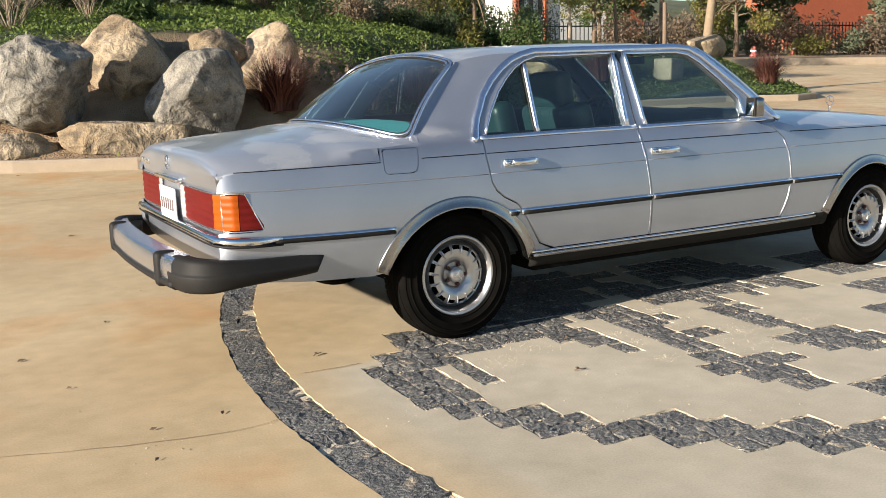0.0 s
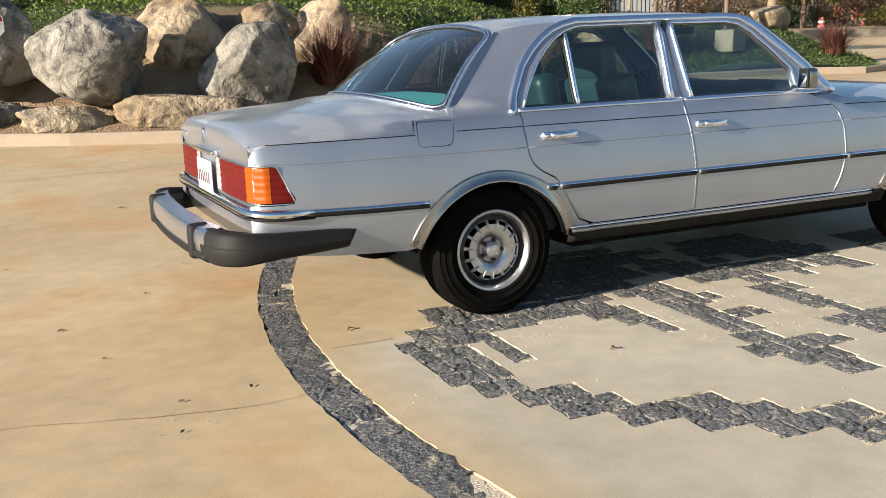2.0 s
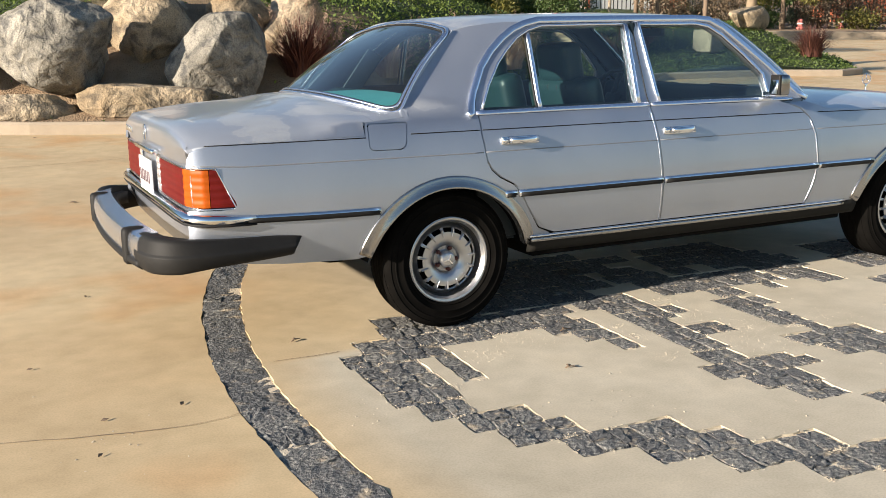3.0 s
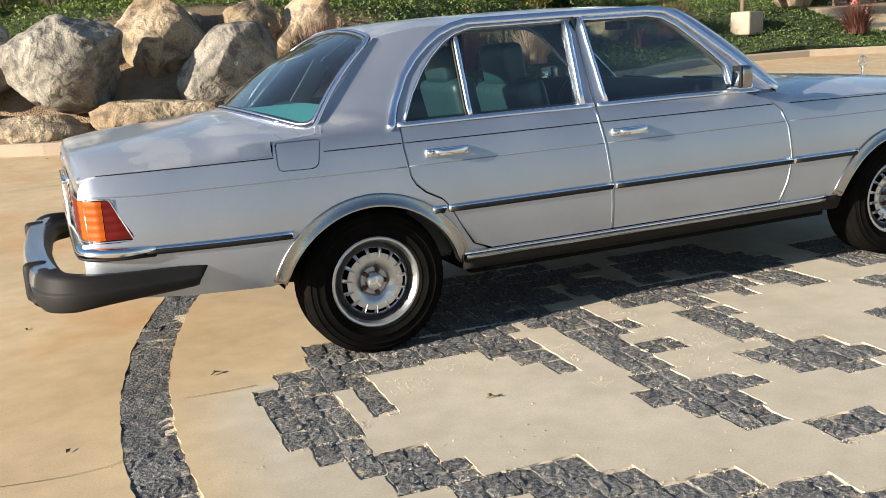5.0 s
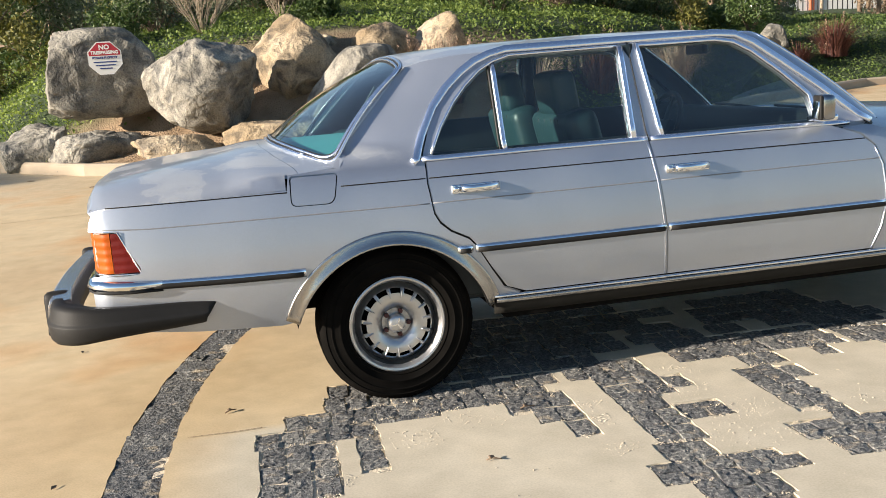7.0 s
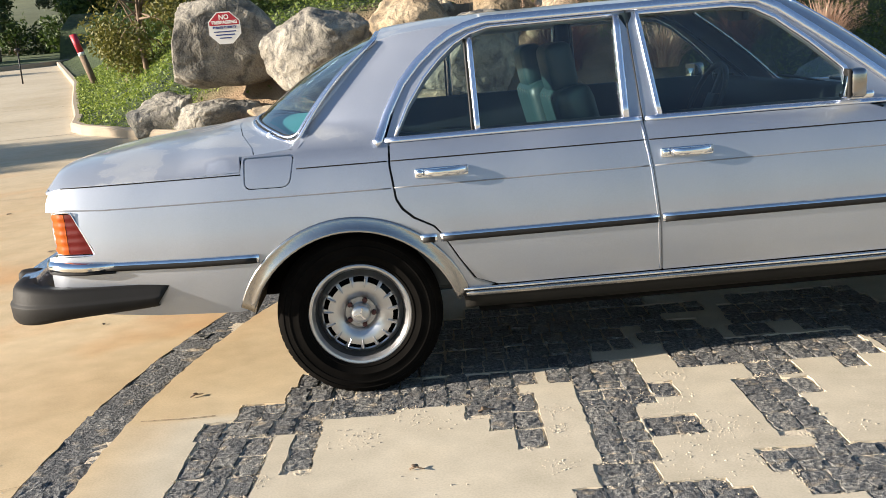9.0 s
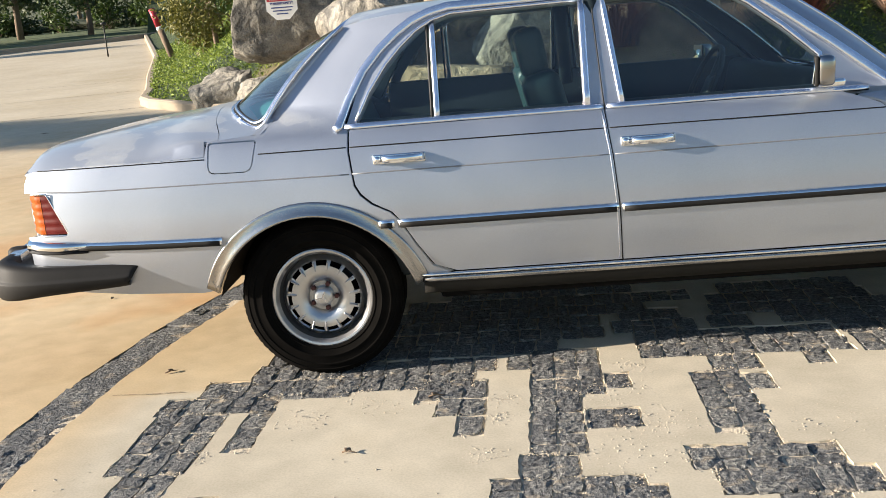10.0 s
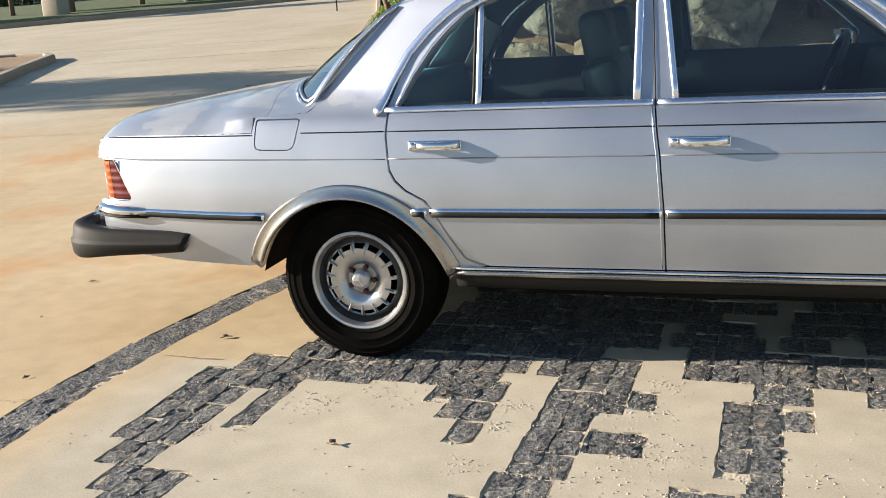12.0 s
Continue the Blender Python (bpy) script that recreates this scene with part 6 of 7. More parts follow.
for sy in (-1, 1):
    bm = bmesh.new()
    tube(bm, [(1.11, sy * 0.70, 0.96), (1.09, sy * 0.655, 1.35)], 0.035, 8)
    part("pillar_lining", bm, LD, car)
    cushion((0.17, sy * 0.60, 1.10), (0.10, 0.02, 0.30), Euler((sy * radians(16), radians(32), 0)), 0.008, LD, "rear_pillar_lining")
panel("headlining", [(0.22, -0.60), (1.56, -0.60), (1.56, 0.60), (0.22, 0.60)], lambda x, y: (x, y, roof(x, y)[2] - 0.03), LD, car, 0.15, flange=0, sign=-1)
# bonnet ornament and wipers
bm = bmesh.new()
lathe(bm, [(0.034, -0.002), (0.037, 0), (0.034, 0.002), (0.031, 0), (0.034, -0.002)], 24, axis="y")
orn = part("bonnet_ornament", bm, CH, car, "small chrome ring on the bonnet")
box_bm = bmesh.new()
for k in range(3):
    a_ = math.pi / 2 + k * 2 * math.pi / 3
    box(box_bm, (0.016 * math.cos(a_), 0, 0.016 * math.sin(a_)), (0.032, 0.004, 0.005), 0, Euler((0, -a_, 0)))
box(box_bm, (0, 0, -0.055), (0.012, 0.012, 0.045), 0.003)
part("ornament_stem", box_bm, CH, orn)
orn.matrix_world = pose(3.60, 0, 1.00, 0, 0, 90)
for y0 in (-0.55, 0.05):
    bm = bmesh.new()
    tube(bm, [(2.20, y0, 0.985), (2.165, y0 + 0.2, 1.005), (2.17, y0 + 0.48, 1.01)], 0.007)
    part("wiper", bm, M["black"], car)

# ---- planting ----
def leaf_mesh(name, centres, size, rnd, material, flat=0.0, lean=None, kind="stuff", parent=None, label="", category="", aspect=0.45):
    """Many small kite-shaped leaves at the given places; flat: how far they lie level."""
    c = np.array(centres, dtype=float).reshape(-1, 3)
    n = len(c)
    d = rnd.normal(size=(n, 3))
    d[:, 2] *= 1 - flat
    if lean is not None:
        d += np.array(lean)
    d /= np.linalg.norm(d, axis=1, keepdims=True)
    e = np.cross(d, rnd.normal(size=(n, 3)))
    if flat > 0:
        e = np.cross(d, np.array([0, 0, 1.0]) + rnd.normal(size=(n, 3)) * (1 - flat))
    e /= np.linalg.norm(e, axis=1, keepdims=True) + 1e-9
    s = size * rnd.uniform(0.6, 1.4, size=(n, 1))
    a, b = d * s, e * s * aspect
    v = np.stack([c - a * 0.5, c - a * 0.05 + b * 0.5, c + a * 0.6, c - a * 0.05 - b * 0.5], axis=1).reshape(-1, 3)
    me = bpy.data.meshes.new(name)
    me.vertices.add(len(v))
    me.vertices.foreach_set("co", v.ravel())
    me.loops.add(len(v))
    me.loops.foreach_set("vertex_index", np.arange(len(v)))
    me.polygons.add(n)
    me.polygons.foreach_set("loop_start", np.arange(n) * 4)
    me.update(calc_edges=True)
    me.materials.append(material)
    ob = new(name, me)
    if parent is not None:
        ob.parent = parent
    return tagged(ob, label, category, kind=kind)


def cloud(rnd, n, centre, radius, shell=0.55):
    d = rnd.normal(size=(n, 3))
    d /= np.linalg.norm(d, axis=1, keepdims=True)
    r = rnd.uniform(shell, 1.0, size=(n, 1)) ** 0.7
    return np.array(centre) + d * r * np.array(radius)


def tree(at, height, crown, seed, leaf, bark, label, leaves=5000, size=0.09, trunk_r=0.07, lean=(0, 0), clumps=22, open_=0.35, name="tree", droop=0.0):
    """A tapered trunk, forking limbs and a crown of many small clumps."""
    rnd = np.random.default_rng(seed)
    t = thing(name, label, "tree", at=at)
    top = Vector((lean[0], lean[1], height * 0.62))
    bm = bmesh.new()
    pts = [Vector((0, 0, -0.15)), Vector((lean[0] * 0.2 + 0.03, lean[1] * 0.2, height * 0.2)), Vector((lean[0] * 0.6 - 0.03, lean[1] * 0.6, height * 0.42)), top]
    tube(bm, pts, [trunk_r * 1.25, trunk_r, trunk_r * 0.8, trunk_r * 0.5], 8)
    part("trunk", bm, bark, t)
    centres = []
    bm = bmesh.new()
    for k in range(clumps):
        a = rnd.uniform(0, 2 * math.pi)
        r = math.sqrt(rnd.uniform(0.05, 1)) * crown[0] * 0.85
        z = height - crown[1] + rnd.uniform(0, 1) * crown[1]
        edge = 1 - 0.55 * abs((z - (height - crown[1] * 0.55)) / crown[1])
        c = Vector((lean[0] + r * math.cos(a) * edge, lean[1] + r * math.sin(a) * edge, z))
        s0 = pts[2].lerp(top, rnd.uniform(0, 1))
        tube(bm, [s0, s0.lerp(c, 0.5) + Vector((0, 0, 0.08 * height * rnd.uniform(-0.3, 1))), c], [trunk_r * 0.38, trunk_r * 0.24, trunk_r * 0.08], 5)
        rr = crown[0] * rnd.uniform(0.22, 0.42)
        q = cloud(rnd, leaves // clumps, c, (rr, rr, rr * (0.75 + droop)), open_)
        centres.append(q)
    part("limb", bm, bark, t)
    leaf_mesh("crown", np.concatenate(centres), size, rnd, leaf, parent=t, kind="", lean=(0, 0, -droop))
    return t


def shrub(at, radius, seed, leaf, label, leaves=2500, size=0.07, name="shrub", category="shrub"):
    rnd = np.random.default_rng(seed)
    t = thing(name, label, category, at=at)
    centres = []
    bm = bmesh.new()
    for k in range(12):
        a = rnd.uniform(0, 2 * math.pi)
        c = Vector((radius[0] * 0.6 * math.cos(a) * rnd.uniform(0.2, 1), radius[1] * 0.6 * math.sin(a) * rnd.uniform(0.2, 1), radius[2] * rnd.uniform(0.25, 0.75)))
        tube(bm, [Vector((0, 0, -0.1)), c * 0.6, c], [0.02, 0.012, 0.005], 4)
        rr = rnd.uniform(0.3, 0.5)
        centres.append(cloud(rnd, leaves // 12, c, (radius[0] * rr, radius[1] * rr, radius[2] * rr), 0.3))
    part("stem", bm, M["bark"], t)
    leaf_mesh("foliage", np.concatenate(centres), size, rnd, leaf, parent=t, kind="")
    return t


def tuft(at, height, spread_r, blades, seed, material, label, plumes=0, width=0.008, name="grass_tuft"):
    """A fountain of thin bending blades, with feathery plumes."""
    rnd = random.Random(seed)
    t = thing(name, label, "grass", "ornamental grasses", at=at)
    verts, faces = [], []
    pv, pf = [], []
    for k in range(blades):
        a = rnd.uniform(0, 2 * math.pi)
        out = spread_r * rnd.uniform(0.15, 1.0)
        h = height * rnd.uniform(0.55, 1.0) * (1 - 0.35 * (out / spread_r) ** 2)
        d = Vector((math.cos(a), math.sin(a), 0))
        side_v = Vector((-d.y, d.x, 0))
        base = d * rnd.uniform(0, 0.35) * spread_r
        n = 5
        i0 = len(verts)
        for j in range(n + 1):
            s = j / n
            p = base + d * out * s**1.7 + Vector((0, 0, h * (s * 1.25 - 0.25 * s * s * (1 + out / spread_r))))
            w = width * (1 - 0.85 * s)
            verts += [p - side_v * w, p + side_v * w]
        for j in range(n):
            q = i0 + 2 * j
            faces.append((q, q + 1, q + 3, q + 2))
        if k < plumes:
            tip = verts[-1]
            for m in range(60):
                u = rnd.uniform(0, 1)
                c = tip + d * 0.04 * u + Vector((0, 0, 0.22 * u - 0.02))
                r = 0.026 * (1 - abs(u - 0.4))
                o = Vector((rnd.uniform(-1, 1), rnd.uniform(-1, 1), rnd.uniform(0.2, 1.2))).normalized() * 0.03
                c += Vector((rnd.uniform(-r, r), rnd.uniform(-r, r), 0))
                i1 = len(pv)
                pv += [c, c + o * 0.5 + side_v * 0.004, c + o]
                pf.append((i1, i1 + 1, i1 + 2))
    part_data("foliage", verts, faces, material, t)
    if plumes:
        tagged(part_data("plume", pv, pf, M["plume"], t, "pale feathery plumes"), "pale feathery plumes", kind="stuff")
    return t


def bare_bush(at, height, seed, label, stems=26, wide=0.8):
    rnd = random.Random(seed)
    t = thing("bare_bush", label, "bush", at=at)
    bm = bmesh.new()

    def grow(p, d, length, r, depth):
        mid = p + d * length * 0.5 + Vector((rnd.uniform(-1, 1), rnd.uniform(-1, 1), rnd.uniform(-0.3, 0.6))) * length * 0.06
        end = p + d * length
        tube(bm, [p, mid, end], [r, r * 0.75, r * 0.45], 4)
        if depth:
            for _ in range(rnd.choice((2, 3, 3))):
                nd = (d + Vector((rnd.uniform(-1, 1), rnd.uniform(-1, 1), rnd.uniform(-0.2, 0.8))) * 0.55).normalized()
                grow(p.lerp(end, rnd.uniform(0.45, 1)), nd, length * rnd.uniform(0.45, 0.7), r * 0.5, depth - 1)
    for k in range(stems):
        a = rnd.uniform(0, 2 * math.pi)
        d = Vector((math.cos(a) * wide * rnd.uniform(0.1, 1), math.sin(a) * wide * rnd.uniform(0.1, 1), 1)).normalized()
        grow(Vector((0, 0, -0.1)), d, height * rnd.uniform(0.45, 0.7), 0.011, 3)
    part("branch", bm, M["twig"], t)
    return t


# ground cover on the bank: leaves too many to count
rnd_c = np.random.default_rng(9)
cover, sparse = [], []
while len(cover) < 215000:
    x, y = rnd_c.uniform(-9.5, 24), rnd_c.uniform(7.6, 27)
    if not inside_poly((x, y), bed_outline):
        continue
    soil_zone = -2.75 < x < 4.4 and y < (10.6 if x < 2.2 else 9.6)
    if soil_zone and rnd_c.uniform() > 0.012:
        continue
    d = kerb_distance(x, y) if y < 13 else 2.0
    lump = 0.10 + 0.12 * noise.noise((x * 1.6, y * 1.6, 3.0))
    z = bank(x, y) + rnd_c.uniform(0, 1) * max(0.03, lump) * min(1.0, 0.4 + d)
    cover.append((x, y, z))
# split by x: sunlit leaves coloured lighter, those in shade darker
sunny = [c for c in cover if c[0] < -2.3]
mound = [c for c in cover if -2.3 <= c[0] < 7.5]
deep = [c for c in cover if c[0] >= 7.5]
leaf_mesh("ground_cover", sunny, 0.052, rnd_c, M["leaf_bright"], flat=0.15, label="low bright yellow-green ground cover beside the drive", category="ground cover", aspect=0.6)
leaf_mesh("ground_cover", deep, 0.054, rnd_c, M["leaf_shade"], flat=0.15, label="creeping ground cover on the mound, its green darkened further for shade", category="ground cover", aspect=0.6)
leaf_mesh("ground_cover", mound, 0.054, rnd_c, M["leaf_mid"], flat=0.15, label="low creeping ground cover on the bank, its green darkened for shade", category="ground cover", aspect=0.6)


def on_bank(x, y, dz=0.0):
    return (x, y, bank(x, y) + dz)


# red fountain grasses
tuft(on_bank(2.55, 8.95, -0.05), 1.02, 0.80, 1100, 3, M["grass_red"], "dark red fountain grass with pale plumes beside a boulder", 80)
tuft(on_bank(17.1, 12.9), 0.95, 0.75, 600, 4, M["grass_red"], "dark red fountain grass near the kerb corner", 6, 0.010)
tuft(on_bank(12.3, 13.7), 1.0, 0.8, 600, 5, M["grass_red"], "dark red fountain grass on the mound", 6, 0.010)
tuft(on_bank(11.2, 13.3), 0.6, 0.5, 300, 6, M["grass_red"], "small red fountain grass", 4, 0.010)
tuft(on_bank(5.3, 9.8), 0.95, 0.7, 500, 8, M["grass_red"], "red fountain grass with tan plumes", 40, 0.009)
tuft(on_bank(7.2, 11.0), 0.95, 0.8, 500, 9, M["plume"], "dry tan fountain grass", 40, 0.009)
tuft(on_bank(4.1, 9.3), 0.8, 0.6, 400, 10, M["plume"], "dry tan grass clump", 40, 0.009)
bare_bush(on_bank(-0.75, 11.9), 1.25, 2, "leafless grey-brown bush behind the boulders")
bare_bush(on_bank(0.6, 13.0), 1.0, 12, "leafless twiggy bush on the bank", 16)
for k, (x, y, r, sd) in enumerate(((-2.1, 12.4, 0.7, 1), (-1.6, 13.6, 0.9, 2), (1.2, 12.2, 0.55, 3), (0.1, 15.2, 1.1, 4), (2.8, 15.5, 0.8, 5), (-3.2, 16.5, 1.2, 6))):
    shrub(on_bank(x, y), (r, r, r * 1.1), sd + 20, M["leaf_grey"] if k % 2 else M["leaf"], "grey-green shrub on the bank", 2600, 0.07)
tree((-4.7, 15.2, bank(-4.7, 15.2) - 1.2), 4.3, (1.35, 3.3), 31, M["leaf_gold"], M["bark"], "small weeping tree with golden-green leaves", 9000, 0.085, 0.06, droop=0.35, open_=0.1)
tree((-3.9, 17.5, bank(-3.9, 17.5) - 1.5), 5.0, (1.9, 4.2), 33, M["leaf"], M["bark"], "dense green tree behind the bank", 9000, 0.10, 0.08, open_=0.1)
tree((3.4, 18.5, bank(3.4, 18.5)), 3.4, (1.5, 2.6), 35, M["leaf_gold"], M["bark_pale"], "olive-green young tree on the bank", 6000, 0.09, 0.05)
tree((6.9, 18.0, bank(6.9, 18.0)), 4.2, (1.5, 2.4), 37, M["leaf"], M["bark"], "green tree on a thin dark trunk", 6000, 0.09, 0.06)
tree((8.6, 18.6, bank(8.6, 18.6)), 4.6, (1.6, 2.6), 39, M["leaf_dark"], M["bark_pale"], "bare-looking tree on leaning pale trunks", 1200, 0.08, 0.06, lean=(-0.5, 0))
tree((8.0, 17.5, bank(8.0, 17.5)), 4.2, (1.1, 2.2), 40, M["grass_red"], M["bark_pale"], "young tree with dark red leaves", 2200, 0.07, 0.045, lean=(-0.25, 0))
tree((10.6, 18.6, bank(10.6, 18.6)), 3.0, (1.5, 2.9), 41, M["leaf_gold"], M["bark"], "soft feathery yellow-green bush tree", 9000, 0.10, 0.05, droop=0.3, open_=0.1)
tree((16.6, 14.6, bank(16.6, 14.6)), 4.8, (1.6, 1.8), 43, M["leaf"], M["bark_tan"], "tree with a leaning tan trunk on the mound", 4000, 0.09, 0.12, lean=(0.5, 0))
tree((20.5, 26, bank(20.5, 26) - 0.3), 5.2, (1.9, 3.6), 45, M["leaf_gold"], M["bark_pale"], "multi-stemmed tree before the fence", 2600, 0.09, 0.06)
tree((23.6, 27, bank(23.6, 27) - 0.3), 5.2, (2.0, 3.8), 47, M["leaf_gold"], M["bark"], "half-bare autumn tree before the fence", 2400, 0.09, 0.07)
for k, (x, y, r, sd) in enumerate(((4.8, 16.5, 0.8, 61), (6.0, 16.0, 0.6, 62), (9.4, 16.6, 0.7, 63), (12.6, 17.5, 1.0, 64), (14.2, 19.5, 1.3, 65), (13, 24, 1.4, 66))):
    shrub(on_bank(x, y), (r, r, r * 1.15), sd, (M["leaf"], M["leaf_grey"], M["leaf_dark"])[k % 3], "leafy shrub on the planted bank", 2400, 0.085)

tree((16.2, 26, terrain(16.2, 26) + 0.6), 5.2, (1.7, 4.8), 48, M["leaf_dark"], M["bark"], "dense dark drooping conifer before the fence", 12000, 0.12, 0.10, droop=0.4, open_=0.05)
tree((36.5, 32.8, terrain(36.5, 32.8) + 0.2), 5.4, (2.7, 4.2), 49, M["leaf_gold"], M["bark"], "olive-gold leafy tree in the far planting", 7000, 0.16, 0.12)
for k, (x, y) in enumerate(((40.5, 34), (43.5, 33.5), (46.5, 32), (49.5, 31), (29.5, 33.5), (32.5, 33.0))):
    shrub((x, y, terrain(x, y) + 0.2), (2.2, 1.6, 2.6), 940 + k, M["leaf_brown"], "dry brown brush before the fence", 2400, 0.16, "dry_brush")
for k in range(14):
    rr = random.Random(840 + k)
    x, y, r = -1.5 + 0.75 * k + rr.uniform(-0.5, 0.5), 13.2 + rr.uniform(0, 3.2), rr.uniform(0.4, 0.85)
    shrub(on_bank(x, y, -0.05), (r * 1.3, r, r * rr.uniform(0.8, 1.4)), 860 + k, (M["leaf_brown"], M["leaf_grey"], M["leaf_dark"], M["leaf_brown"], M["leaf"])[k % 5], ("dry brown brush on the slope", "grey-green brush on the slope", "dark leafy shrub on the slope", "dry brown brush on the slope", "green leafy shrub on the slope")[k % 5], 1800, 0.07)
# thicket behind the bank
for k in range(16):
    rr = random.Random(700 + k)
    x, y = -5.5 + 1.25 * k + rr.uniform(-0.5, 0.5), 21.5 + rr.uniform(-2.5, 3.0)
    r = rr.uniform(1.1, 1.7)
    shrub(on_bank(x, y, -0.1), (r, r, r * rr.uniform(0.45, 0.75)), 720 + k, (M["leaf"], M["leaf_dark"], M["leaf"], M["leaf_gold"])[k % 4], "dense green thicket shrub behind the bank", 2600, 0.12, "thicket_shrub")
for k, (x, y, h, l) in enumerate(((-1.0, 27, 2.6, "leaf_dark"), (2.2, 29, 2.7, "leaf"), (5.2, 27, 2.6, "leaf_dark"), (9.5, 29, 2.8, "leaf"), (13.5, 30, 2.8, "leaf_dark"), (17.5, 31, 2.8, "leaf_gold"), (29.5, 36, 4.0, "leaf"), (33, 40, 4.4, "leaf_gold"), (-7, 32, 4.0, "leaf"))):
    tree((x, y, terrain(x, y) + 1.0), h, (2.3, h * 0.7), 760 + k, M[l], M["bark"], "leafy tree on the slope behind the bank", 5200, 0.15, 0.10, open_=0.15)

# ---- distance ----
def far_ground(name, outline, material, label, lift, step, shape=None):
    ob = panel(name, outline, lambda u, v: (u, v, terrain(u, v) + lift + (shape(u, v) if shape else 0)), material, None, step=step, flange=0.3)
    return tagged(ob, label, name, kind="structure")


M["grassy"] = plain("lawn_grass", (0.062, 0.088, 0.026), 0.95, 0, 0.45, 1.2, 0.8, 30)
M["scrub"] = plain("scrub_hill", (0.075, 0.085, 0.035), 0.95, 0, 0.5, 0.5, 0.8, 6)
far_ground("lawn", [(-90, -10), (-60, 6.3), (-40, 20.8), (-27.7, 30.1), (-22.3, 34.4), (-16.2, 40.2), (-11.2, 50.2), (-8.2, 62.2), (-14, 75), (-90, 75)], M["grassy"], "strip of rough sunlit lawn behind a kerb", 0.12, 4)
far_ground("hillside", [(-140, 62), (-60, 62), (-14, 62), (-10, 44), (28, 44), (60, 62), (160, 62), (160, 150), (-140, 150)], M["scrub"], "scrubby green hillside behind the site", 0.15, 7,
           lambda u, v: 0.05 * max(0, v - 62) + 0.8 * noise.noise((u * 0.05, v * 0.05, 0)))
far_ground("island_bed", [(-28, 9.9), (-18, 13.4), (-14.7, 14.6), (-13.9, 14.5), (-13.45, 14.1), (-12.4, 12.0), (-11.3, 9.8), (-9.9, 7.0), (-14, 3), (-28, 3)], M["soil"], "bare soil in a kerbed island", 0.12, 1.5)
far_ground("far_planting", [(30, 31.3), (38, 28.8), (50, 24.3), (70, 18.3), (90, 30), (80, 50), (30, 44)], M["soil"], "planted bed before the fence", 0.33, 4)
for k in range(26):
    rr = random.Random(200 + k)
    x = 31 + k * 1.75
    y = 33.5 - max(0, x - 38) * 0.37 + rr.uniform(0, 5)
    shrub((x, y, terrain(x, y) + 0.3), (1.5, 1.3, rr.uniform(0.9, 1.5)), 300 + k, (M["leaf_grey"], M["leaf_grey"], M["leaf_gold"], M["leaf"])[k % 4], "low grey-green shrub in the far planting", 900, 0.16)

# building behind the fence
BX, BY = 34.0, 60.0
house = thing("building", "long low building with white stucco and red-brown cladding", "building", at=(BX, BY, terrain(BX, BY) - 0.3))


def slab(name, centre, size, mat, parent, bevel=0.02):
    bm = bmesh.new()
    box(bm, centre, size, bevel, None, 1)
    return part(name, bm, mat, parent, smooth=False)


slab("white_wall", (10.75, 2, 4.5), (9.5, 4, 9), M["stucco"], house)
slab("red_bay", (17.8, 2.4, 4.5), (4.4, 4, 9), M["brick_red"], house)
slab("pale_link", (28.7, 5, 1.6), (17.2, 4, 3.2), M["planter"], house)
slab("red_wall", (44, 3, 4.0), (13.2, 5, 8), M["brick_red"], house)
slab("roof_edge", (44, 2.8, 8.15), (13.8, 6, 0.3), M["stucco"], house)
for k in range(3):
    w = slab("window", (6.95 + 0.85 * k, -0.02, 5.0), (0.46, 0.12, 3.4), M["black"], house)
    slab("window_frame", (6.95 + 0.85 * k, -0.06, 3.25), (0.56, 0.10, 0.10), M["white"], w)
for k in range(2):
    slab("pilaster", (6.4 + 2.8 * k, -0.12, 4.4), (0.34, 0.2, 8.6), M["brick_red"], house)

# iron fence
fence = thing("fence", "black iron picket fence before the building", "fence", at=(0, 0, 0))


def fence_run(a, b):
    n = int((Vector(b) - Vector(a)).length / 0.30)
    n = min(n, 130)
    me = None
    for k in range(n + 1):
        p = Vector((*a, 0)).lerp(Vector((*b, 0)), k / n)
        z = terrain(p.x, p.y) + 0.3
        if me is None:
            bm = bmesh.new()
            box(bm, (0, 0, 1.0), (0.045, 0.045, 2.0), 0.0)
            me = bpy.data.meshes.new("picket")
            bm.to_mesh(me)
            bm.free()
            me.materials.append(M["steel"])
        ob = new("picket", me)
        ob.location = (p.x, p.y, z)
        ob.parent = fence
    for h in (0.35, 1.75):
        bm = bmesh.new()
        pts = [Vector((*a, 0)).lerp(Vector((*b, 0)), k / 12) for k in range(13)]
        tube(bm, [Vector((p.x, p.y, terrain(p.x, p.y) + 0.3 + h)) for p in pts], 0.05, 5)
        part("fence_rail", bm, M["steel"], fence)


fence_run((24, 47.5), (60, 42))
fence_run((60, 42), (96, 33))
post = thing("street_lamp", "dark tall lamp post", "lamp post", at=(27.0, 28.0, terrain(27, 28)))
bm = bmesh.new()
tube(bm, [(0, 0, -0.2), (0, 0, 0.3), (0, 0, 7.0)], [0.16, 0.11, 0.08], 10)
part("pole", bm, M["bark"], post)
